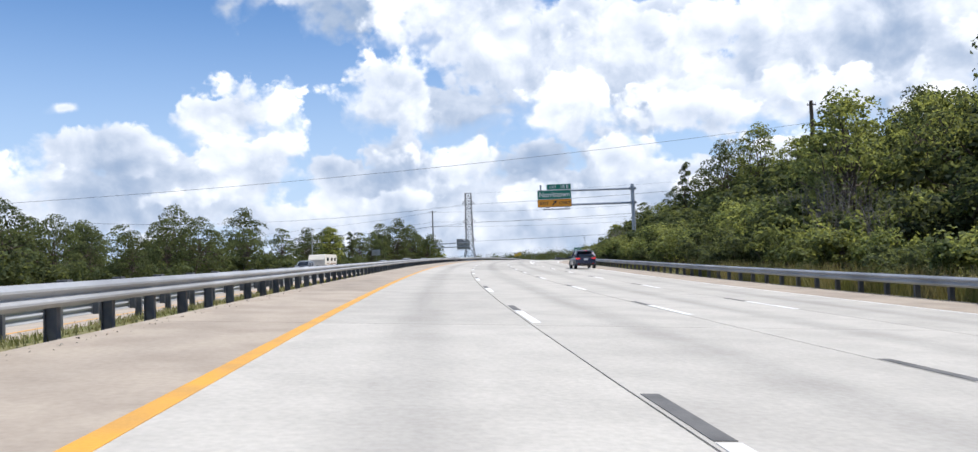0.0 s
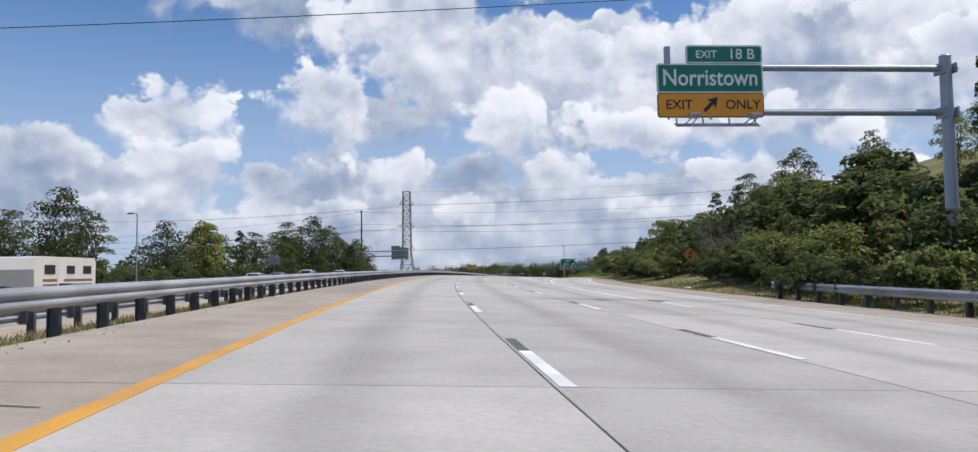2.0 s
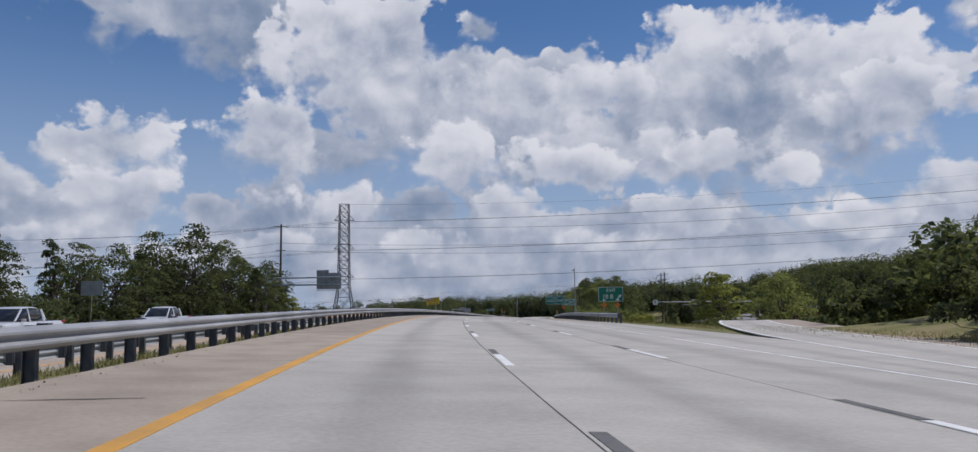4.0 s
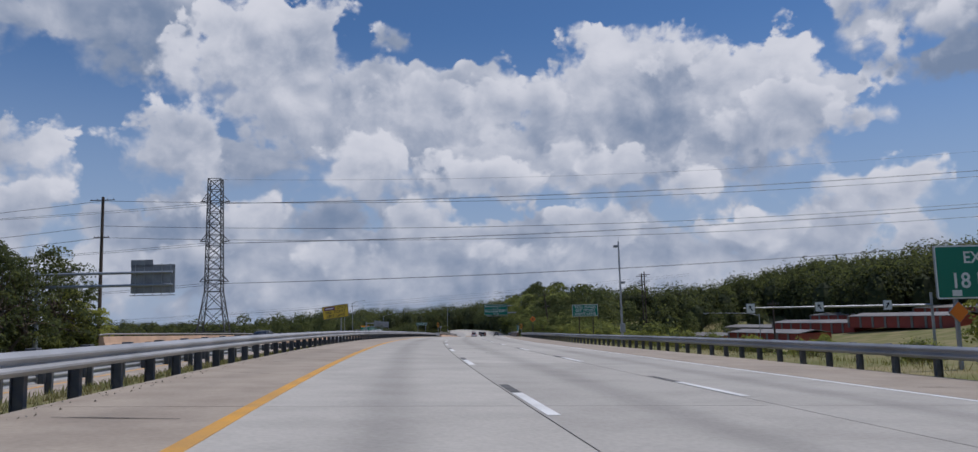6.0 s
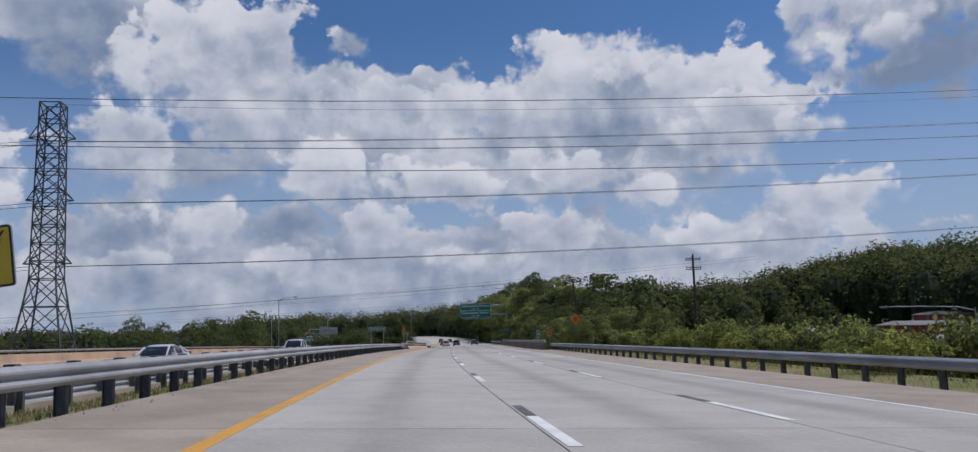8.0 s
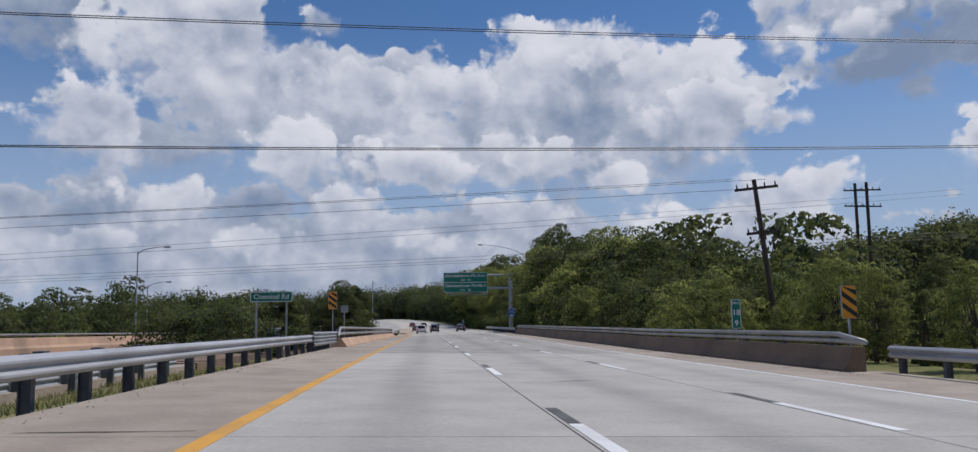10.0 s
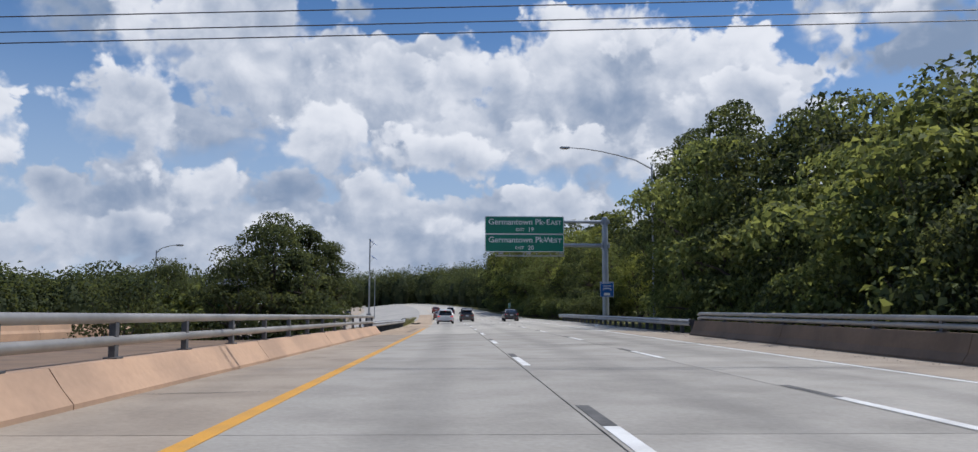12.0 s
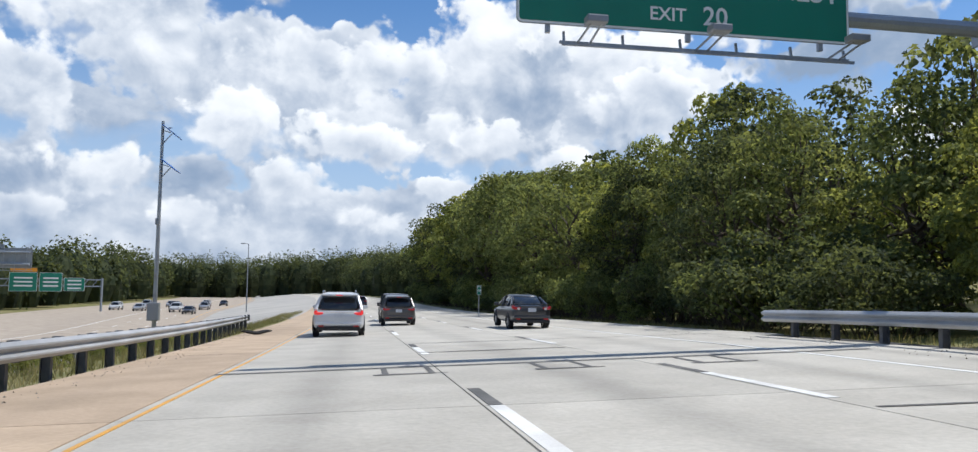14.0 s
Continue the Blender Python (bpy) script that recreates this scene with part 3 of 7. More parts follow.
def build_lines():
    def line(d, s0, s1, w, mat, name, label):
        f = d if callable(d) else (lambda s: d)
        part(name, sweep(s0, s1, 4, lambda s: [(f(s) - w / 2, 0.001), (f(s) - w / 2, 0.006), (f(s) + w / 2, 0.006), (f(s) + w / 2, 0.001)]), mat, road, label)
    line(-0.02, -60, 447, 0.2, YELLOW_LINE, "edge_line", "orange-yellow painted edge line")
    line(0.03, 447, 1000, 0.06, YELLOW_LINE, "edge_line", "yellow edge line worn to a thin strip")
    line(14.75, -60, 116, 0.13, WHITE_LINE, "edge_line", "white painted edge line")
    line(lambda s: ramp_in(s) + 3.9, 116, 196, 0.13, WHITE_LINE, "edge_line", "white painted edge line")
    line(10.75, 128, 1000, 0.13, WHITE_LINE, "edge_line", "white painted edge line")
    line(10.72, 96, 128, 0.2, WHITE_LINE, "gore_line", "broad white gore line")
    line(lambda s: ramp_in(s) + 0.15, 112, 196, 0.16, WHITE_LINE, "gore_line", "broad white gore line")
    for s in (121, 130, 139):
        bm = bmesh.new()
        q = [P(s, 10.85, 0.006), P(s + 2.2, ramp_in(s + 2.2), 0.006), P(s + 2.6, ramp_in(s + 2.6), 0.006), P(s + 0.4, 10.85, 0.006)]
        bm.faces.new([bm.verts.new(v) for v in q])
        part("gore_bar", bm, WHITE_LINE, road)
    # broken lane lines: a worn white dash with a dark contrast strip beyond it
    for base, d, s_end in ((49.93, 3.8, 700), (52.5, 7.42, 700), (54.9, 10.9, 96)):
        for i in range(-9, 54):
            s = base + 12.087 * i
            if not -58 < s < s_end:
                continue
            for name, a, b, w, mat in (("lane_dash", 0.0, 3.15, 0.17, WHITE_LINE), ("dark_strip", 3.2, 4.9, 0.16, TAR_AND_SHADOW)):
                bm = bmesh.new()
                lo = [P(s + a, d - w / 2, 0.002), P(s + b, d - w / 2, 0.002), P(s + b, d + w / 2, 0.002), P(s + a, d + w / 2, 0.002)]
                hi = [v + Vector((0, 0, 0.004)) for v in lo]
                lo, hi = [bm.verts.new(v) for v in lo], [bm.verts.new(v) for v in hi]
                bm.faces.new(hi)
                for k in range(4):
                    bm.faces.new((lo[k], lo[(k + 1) % 4], hi[(k + 1) % 4], hi[k]))
                bmesh.ops.recalc_face_normals(bm, faces=bm.faces)
                part(name, bm, mat, road)
    # tar-sealed cuts, steel joints and a painted gantry shadow across the lanes
    def cross_strip(s, d0, d1, w, skew=0.0, mat=TAR_AND_SHADOW):
        bm = bmesh.new()
        dd = np.linspace(d0, d1, 9)
        a = [bm.verts.new(P(s + skew * (d - d0) - w / 2 + 0.03 * math.sin(d * 2.1), d, 0.007)) for d in dd]
        b = [bm.verts.new(P(s + skew * (d - d0) + w / 2 + 0.03 * math.sin(d * 2.7), d, 0.007)) for d in dd]
        for k in range(8):
            bm.faces.new((a[k], a[k + 1], b[k + 1], b[k]))
        bmesh.ops.recalc_face_normals(bm, faces=bm.faces)
        part("sealed_cut", bm, mat, road)
    cross_strip(BR0, -2.2, 13.6, 0.10, 0.0, JOINT)
    cross_strip(410.8, -2.2, 13.6, 0.09, 0.0, JOINT)
    cross_strip(432.0, -2.6, 13.6, 0.12, 0.0)
    cross_strip(447.0, 3.9, 12.0, 0.16, -0.02)
    # wide strip at 457.5: the sign gantry's cast shadow painted on the road
    cross_strip(457.5, -0.1, 12.4, 0.22, 0.01)
    cross_strip(466.0, 3.7, 13.0, 0.10, 0.0)
    cross_strip(461.6, 3.7, 7.2, 0.16, 0.02)
    cross_strip(450.6, 7.4, 12.8, 0.06, 0.0)
    # shadows of the gantry's floodlights and brackets, painted dark beside the wide strip
    for d in (2.75, 5.4, 8.15):
        cross_strip(456.15, d - 0.2, d + 1.0, 0.13, 0.0)
        for e in (d, d + 0.75):
            bm = bmesh.new()
            bm.faces.new([bm.verts.new(P(a, b, 0.007)) for a, b in ((456.2, e - 0.05), (457.4, e - 0.05), (457.4, e + 0.05), (456.2, e + 0.05))])
            part("sealed_cut", bm, TAR_AND_SHADOW, road)
    # wandering cracks in the shoulders and lanes
    r = np.random.default_rng(41)
    for d0, d1, n, s0, s1 in ((-2.6, -0.2, 34, 0, 500), (3.8, 7.2, 7, 20, 500), (0.1, 3.6, 5, 20, 500), (11.1, 13.3, 12, 200, 490)):
        for i in range(n):
            a = r.uniform(d0, d0 + 0.3 * (d1 - d0))
            cross_strip(r.uniform(s0, s1), a, a + (d1 - a) * r.uniform(0.5, 1.0), r.uniform(0.012, 0.028), r.normal(0, 0.25), JOINT)
    # rumble grooves beside the yellow line past the bridge
    for i in range(44):
        cross_strip(434.0 + 0.36 * i, -0.95, -0.5, 0.11, 0.0, TAR_AND_SHADOW)


build_lines()


# ---------------------------------------------------------------- opposite carriageway
def build_opposite():
    ob = thing("road_opposite", Matrix.Identity(4), "pale concrete opposite carriageway beyond the grass median", "road", kind="structure")
    part("slab_run", sweep(-60, 1000, 6, lambda s: [(opp(s) - toll_width(s), opp_low(s)), (opp(s), opp_low(s)), (opp(s), opp_low(s) - 0.3), (opp(s) - toll_width(s), opp_low(s) - 0.3)]), SHOULDER, ob)
    part("apron", sweep(514, 1000, 6, lambda s: [(opp(s) + 0.02, opp_low(s) - 0.01), (-2.77, -0.03), (-2.77, -0.3), (opp(s) + 0.02, opp_low(s) - 0.3)]), APRON, ob, "pale concrete apron before the toll lanes")
    for off, w, mat in ((1.6, 0.15, YELLOW_LINE), (12.6, 0.12, WHITE_LINE)):
        part("edge_line", sweep(-60, 1000, 6, lambda s: [(opp(s) - off - w, opp_low(s) + 0.002), (opp(s) - off - w, opp_low(s) + 0.008), (opp(s) - off, opp_low(s) + 0.008), (opp(s) - off, opp_low(s) + 0.002)]), mat, ob)
    for i in range(-3, 50):
        for off in (5.3, 8.9):
            s = i * 12.19 + 4
            bm = bmesh.new()
            bm.faces.new([bm.verts.new(P(a, opp(a) - off - b, opp_low(a) + 0.008)) for a, b in ((s, 0), (s + 3, 0), (s + 3, 0.14), (s, 0.14))])
            part("lane_dash", bm, WHITE_LINE, ob)


build_opposite()


# ---------------------------------------------------------------- guardrails and parapets
W_BEAM = [(0.0, 0.0), (0.03, 0.02), (0.083, 0.062), (0.085, 0.092), (0.012, 0.150), (0.012, 0.162), (0.085, 0.220), (0.083, 0.250), (0.03, 0.292), (0.0, 0.312),
          (-0.006, 0.306), (0.024, 0.286), (0.075, 0.247), (0.076, 0.223), (0.004, 0.165), (0.004, 0.147), (0.076, 0.089), (0.075, 0.065), (0.024, 0.026), (-0.006, 0.006)]


def post_mesh():
    bm = bmesh.new()
    box(bm, (0, -0.06, 0.17), (0.012, 0.16, 1.06))                    # web
    for y in (-0.14, 0.02):
        box(bm, (0, y, 0.17), (0.11, 0.012, 1.06))                     # flanges
    box(bm, (0, 0.105, 0.56), (0.15, 0.15, 0.34), 0.01)                # block-out
    me = bpy.data.meshes.new("post")
    bm.to_mesh(me)
    bm.free()
    me.materials.append(POSTM)
    return me


POST = post_mesh()


def guardrail(s0, s1, d, face, label, base=0.40, low=0.0, spacing=1.75, flare=0.0, group="steel guardrails"):
    """W-beam rail on block-out posts. face +1: the beam looks towards greater offsets."""
    f = d if callable(d) else (lambda s: d)
    rail = thing("guardrail", M(s0, f(s0), low), label, "guardrail", group)
    inv = rail.matrix_world.inverted()
    s = s0
    while s < s1 - 0.5:
        e = min(s + 15.24, s1)
        def prof(q):
            bend = flare * smooth_step(s1 - 9, s1, q)
            return [(f(q) + face * (a - bend), base + low + z) for a, z in W_BEAM]
        bm = sweep(s, e + (0.12 if e < s1 else 0), 3.81, prof)
        bmesh.ops.transform(bm, matrix=inv, verts=bm.verts)
        part("beam", bm, RAILM, rail)
        s = e
    n = int((s1 - s0) / spacing)
    for i in range(n + 1):
        q = s0 + 0.4 + i * spacing
        if q > s1:
            break
        ob = part("post", POST, POSTM, rail)
        turn = 0 if face < 0 else 180
        m = M(q, f(q) - face * 0.20, low) @ Matrix.Rotation(radians(90 if face < 0 else -90), 4, "Z")
        ob.matrix_basis = inv @ m
    return rail


guardrail(-44, 364.0, -2.78, 1, "long galvanised W-beam guardrail on dark posts along the median shoulder")
guardrail(-44, 352, -7.1, -1, "weathered W-beam guardrail along the far side of the median", low=-0.75, spacing=2.4)
guardrail(-44, 101, 17.5, -1, "galvanised W-beam guardrail below the wooded bank", flare=0.4)
guardrail(187, 341.5, lambda s: 14.5 + 0.9 * smooth_step(200, 260, s) - 1.2 * smooth_step(262, 338, s), -1,
          "galvanised W-beam guardrail beside the weedy shoulder")
guardrail(431.5, 491, lambda s: -2.75 - 0.9 * smooth_step(462, 491, s), 1, "galvanised W-beam guardrail with a flared end past the bridge", flare=0.2)
guardrail(420, 463.5, 13.4, -1, "galvanised W-beam guardrail between the parapet and the sign pole")
guardrail(442, 510, lambda s: opp(s) + 0.9, -1, "weathered W-beam guardrail beside the opposite carriageway", low=-1.1, spacing=2.4)
guardrail(-44, 262, lambda s: opp(s) - 16.2, 1, "pale W-beam guardrail on the far shoulder of the opposite road", low=-1.0, spacing=2.4)


def doubled_approach():
    """The nested beams where the median rail meets the bridge parapet."""
    rail = thing("approach_rail", M(356, -2.7), "doubled bright steel approach rail bolted to the bridge parapet", "guardrail")
    inv = rail.matrix_world.inverted()
    for z in (0.22, 0.53):
        bm = sweep(356.0, 365.6, 1.5, lambda q: [(-2.70 + a, z + b) for a, b in W_BEAM])
        bmesh.ops.transform(bm, matrix=inv, verts=bm.verts)
        part("beam", bm, GALV, rail)
    for i in range(7):
        ob = part("post", POST, POSTM, rail)
        ob.matrix_basis = inv @ M(356.8 + i * 1.1, -2.93) @ Matrix.Rotation(radians(-90), 4, "Z")


doubled_approach()


def parapet(s0, s1, d, face, mat, label, wall, pipes, foot):
    """Concrete bridge parapet cast in sections, with two aluminium pipes on short posts."""
    ob = thing("bridge_parapet", M(s0, d), label, "bridge parapet", "bridge parapets")
    inv = ob.matrix_world.inverted()

    def add(name, bm, m, **k):
        bmesh.ops.transform(bm, matrix=inv, verts=bm.verts)
        return part(name, bm, m, ob, **k)
    prof = [(0, -0.6), (face * foot, -0.6), (face * foot, 0.06), (face * foot * 0.55, 0.24), (face * 0.04, wall - 0.03), (face * 0.02, wall),
            (-face * 0.30, wall), (-face * 0.32, wall - 0.03), (-face * 0.32, -0.6)]
    prof = [(d + a, z) for a, z in prof]
    n = max(1, round((s1 - s0) / 9.2))
    for i in range(n):
        a, b = s0 + (s1 - s0) * i / n, s0 + (s1 - s0) * (i + 1) / n
        add("wall_section", sweep(a + 0.012, b - 0.012, 3.0, prof), mat)
        if i:
            add("joint_gap", sweep(a - 0.011, a + 0.011, 1, [(x - face * 0.03, z - 0.02) for x, z in prof]), RUST)
    for z in pipes:
        bm = bmesh.new()
        pts = [P(s, d - face * 0.13, z) for s in np.arange(s0 + 1.0, s1 - 0.3, 2.0)]
        pts = [P(s0 - 0.4, d - face * 0.1, wall + 0.12), P(s0 + 0.3, d - face * 0.12, (wall + 0.12 + z) / 2)] + pts + [P(s1, d - face * 0.16, z - 0.05)]
        tube(bm, pts, 0.075, 10)
        add("pipe_rail", bm, ALUM, smooth=True)
    k = int((s1 - s0 - 2) / 2.9)
    pm = bmesh.new()
    box(pm, (0, 0, (max(pipes) - wall) / 2), (0.10, 0.12, max(pipes) - wall), 0.01)
    box(pm, (0, 0, 0.012), (0.2, 0.2, 0.024))
    me = bpy.data.meshes.new("rail_post")
    pm.to_mesh(me)
    pm.free()
    me.materials.append(POSTM)
    for i in range(k + 1):
        q = part("rail_post", me, POSTM, ob)
        q.matrix_basis = inv @ M(s0 + 1.4 + i * 2.9, d - face * 0.13, wall)
    return ob


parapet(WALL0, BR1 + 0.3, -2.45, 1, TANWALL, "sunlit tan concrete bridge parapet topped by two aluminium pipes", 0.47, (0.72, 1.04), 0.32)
parapet(342, 419.5, 13.5, -1, SHADEWALL, "concrete bridge parapet in shade-darkened grey-brown, topped by two pipe rails", 0.66, (0.80, 0.98), 0.30)
parapet(262, 470, -23.9, 1, TANWALL, "long pale concrete parapet on the far side of the opposite road", 0.75, (0.95,), 0.25)


def bridge_body():
    ob = thing("bridge_deck", M(BR0, 5.5, -0.3), "concrete bridge deck with abutments under the motorway", "bridge", kind="structure")
    inv = ob.matrix_world.inverted()
    for lo, hi, a, b in ((-2.85, 14.0, BR0 - 1, BR1 + 1), (-24.3, -7.5, BR0 - 1, BR1 + 1)):
        bm = sweep(a, b, 4, [(lo, -0.36), (hi, -0.36), (hi, -1.5), (lo, -1.5)])
        bmesh.ops.transform(bm, matrix=inv, verts=bm.verts)
        part("girder_slab", bm, SHADEWALL, ob)
        for s in (a - 1.5, b):
            bm = sweep(s, s + 1.5, 1, [(lo, -0.4), (hi, -0.4), (hi, -8.0), (lo, -8.0)])
            bmesh.ops.transform(bm, matrix=inv, verts=bm.verts)
            part("abutment", bm, SHADEWALL, ob)


bridge_body()


# ---------------------------------------------------------------- trees and scrub
rng = np.random.default_rng(7)


def leaf_quads(centres, normals, size, r):
    """Diamond leaf sprays round points, facing roughly along the normals."""
    k = len(centres)
    nrm = normals + r.normal(0, 0.55, (k, 3))
    nrm /= np.linalg.norm(nrm, axis=1)[:, None] + 1e-9
    t = r.normal(0, 1, (k, 3))
    t -= (t * nrm).sum(1)[:, None] * nrm
    t /= np.linalg.norm(t, axis=1)[:, None] + 1e-9
    b = np.cross(nrm, t)
    ln = size * r.uniform(0.6, 1.25, (k, 1))
    wd = ln * r.uniform(0.45, 0.7, (k, 1))
    bend = nrm * ln * 0.18
    return np.stack([centres - t * ln * 0.5, centres + b * wd * 0.5 + bend, centres + t * ln * 0.5 - bend * 0.6, centres - b * wd * 0.5 + bend], axis=1)


def crown_points(clumps, per, r):
    pts, nor = [], []
    for c, rad in clumps:
        u = r.normal(0, 1, (per, 3))
        u /= np.linalg.norm(u, axis=1)[:, None]
        u[:, 2] = np.where(u[:, 2] < -0.35, -u[:, 2], u[:, 2])
        rr = r.uniform(0.72, 1.06, (per, 1))
        pts.append(np.asarray(c) + u * rr * np.asarray(rad))
        nor.append(u * 0.8 + np.array([0, 0, 0.35]))
    return np.concatenate(pts), np.concatenate(nor)


def limb(bm, a, b, r0, r1, r, n=6):
    a, b = np.asarray(a, float), np.asarray(b, float)
    k = 4
    pts = [a + (b - a) * i / k + (r.normal(0, 0.06, 3) * np.linalg.norm(b - a) if 0 < i < k else 0) for i in range(k + 1)]
    tube(bm, pts, [r0 + (r1 - r0) * i / k for i in range(k + 1)], n)


def tree_kind(seed, height, spread, leaf, n_clumps, per, mat, crown_low=0.28, tall=1.0):
    """Meshes of trunk and crown: a leaning tapered trunk, limbs to each large clump, an uneven crown with gaps."""
    r = np.random.default_rng(seed)
    bm = bmesh.new()
    lean = r.normal(0, 0.25, 2)
    top = np.array([lean[0], lean[1], height * 0.72])
    limb(bm, (0, 0, -0.6), top, 0.035 * height ** 0.9, 0.05, r, 7)
    clumps = []
    for i in range(n_clumps):
        f = (i + 0.5) / n_clumps
        z = height * (crown_low + (0.97 - crown_low) * f)
        prof = math.sin(math.pi * min(0.97, (0.18 + 0.8 * f) ** tall)) ** 0.7
        ang = i * 2.399 + r.normal(0, 0.4)
        rad = spread * prof * r.uniform(0.45, 0.95)
        c = np.array([math.cos(ang) * rad + lean[0] * f, math.sin(ang) * rad + lean[1] * f, z + r.normal(0, 0.03) * height])
        q = spread * r.uniform(0.22, 0.38)
        clumps.append((c, (q, q, q * r.uniform(0.55, 0.8))))
        if i % 2 == 0:
            base = top * r.uniform(0.35, 0.8)
            limb(bm, base, c, 0.010 * height, 0.02, r, 4)
    trunk = bpy.data.meshes.new("trunk")
    bm.to_mesh(trunk)
    bm.free()
    trunk.materials.append(BARK)
    pts, nor = crown_points(clumps, per, r)
    crown = quads("crown", leaf_quads(pts, nor, leaf, r), mat)
    return trunk, crown, float(pts[:, 2].max())


def bush_kind(seed, height, spread, leaf, n_clumps, per, mat):
    r = np.random.default_rng(seed)
    bm = bmesh.new()
    clumps = []
    for i in range(n_clumps):
        ang, rad = r.uniform(0, 6.28), spread * math.sqrt(r.uniform(0, 0.8))
        z = height * r.uniform(0.22, 0.8) * (1 - 0.45 * (rad / spread) ** 2)
        c = np.array([math.cos(ang) * rad, math.sin(ang) * rad, z])
        q = spread * r.uniform(0.17, 0.33)
        clumps.append((c, (q, q, q * 0.75)))
        limb(bm, (c[0] * 0.2, c[1] * 0.2, -0.4), c, 0.03, 0.012, r, 3)
    stem = bpy.data.meshes.new("stem")
    bm.to_mesh(stem)
    bm.free()
    stem.materials.append(BARK)
    pts, nor = crown_points(clumps, per, r)
    # long shoots that break the outline
    m = int(len(pts) * 0.1)
    k = r.choice(len(pts), m)
    pts[k, 2] += np.abs(r.normal(0, 0.10, m)) * height
    return stem, quads("foliage", leaf_quads(pts, nor, leaf, r), mat), height


KINDS = {   # seed, height, spread, leaf spray, clumps, sprays in a clump, leaves, lowest foliage, outline
    "oak": (1, 12.0, 5.0, 0.28, 50, 190, LEAF_D, 0.17), "maple": (2, 11.0, 4.2, 0.26, 46, 190, LEAF, 0.2), "tall": (3, 15.0, 4.4, 0.29, 52, 185, LEAF_D, 0.16, 1.2),
    "bright": (4, 10.0, 3.6, 0.27, 46, 190, LEAF_Y), "open": (5, 11.0, 4.6, 0.28, 34, 170, LEAF, 0.36), "narrow": (6, 12.0, 2.4, 0.25, 40, 190, LEAF_D, 0.12, 0.7),
}
TREES = {k: tree_kind(*v) for k, v in KINDS.items()}
# the same kinds with coarser sprays, for trees that stay far from the road
FAR = {k: tree_kind(v[0] + 20, v[1], v[2], v[3] * 1.4, v[4] - 4, 84, *v[6:]) for k, v in KINDS.items()}
NEAR_BUSHES = {
    "scrub": bush_kind(31, 3.2, 2.6, 0.17, 34, 170, LEAF), "dark": bush_kind(32, 3.6, 2.8, 0.18, 36, 170, LEAF_D),
    "light": bush_kind(33, 2.8, 2.4, 0.16, 32, 170, LEAF_Y), "sumac": bush_kind(34, 4.4, 2.6, 0.22, 34, 150, LEAF),
}
BUSHES = {
    "scrub": bush_kind(11, 3.2, 2.6, 0.23, 26, 120, LEAF),
    "dark": bush_kind(12, 3.6, 2.8, 0.25, 28, 120, LEAF_D),
    "light": bush_kind(13, 2.8, 2.4, 0.23, 24, 120, LEAF_Y),
    "sumac": bush_kind(14, 4.4, 2.6, 0.34, 28, 105, LEAF),
}
LABELS = {
    "oak": "broad dark-green deciduous tree in full summer leaf", "maple": "rounded mid-green deciduous tree with a dense crown",
    "tall": "tall deep-green tree with an uneven crown", "bright": "yellow-green leafy tree lit by the sun",
    "open": "open-crowned green tree with gaps between its limbs", "narrow": "narrow dark tree with foliage almost to the ground",
    "scrub": "mid-green roadside bush with loose shoots", "dark": "dark-green dense roadside bush",
    "light": "yellow-green leafy roadside bush", "sumac": "tall sumac-like shrub with long leaf sprays",
}
MASTER = {}


BACK = []


def far_sprays(kind):
    """Every second spray of a far crown, enlarged a little, for trees that stand behind others."""
    me = (FAR if kind in FAR else BUSHES)[kind][1]
    v = np.empty(len(me.vertices) * 3, np.float32)
    me.vertices.foreach_get("co", v)
    v = v.reshape(-1, 4, 3)[::2]
    c = v.mean(axis=1, keepdims=True)
    return c + (v - c) * 1.35


SPRAYS = {k: far_sprays(k) for k in [*KINDS, *BUSHES]}


def plant_back(kind, s, d, height, squash, sink):
    k = height / (FAR if kind in FAR else BUSHES)[kind][2]
    a = rng.uniform(0, 6.28)
    turn = np.array([[math.cos(a), -math.sin(a), 0], [math.sin(a), math.cos(a), 0], [0, 0, 1]])
    BACK.append((SPRAYS[kind] * np.array([k * squash, k * squash, k])) @ turn.T + np.array(G(s, d, -sink)))


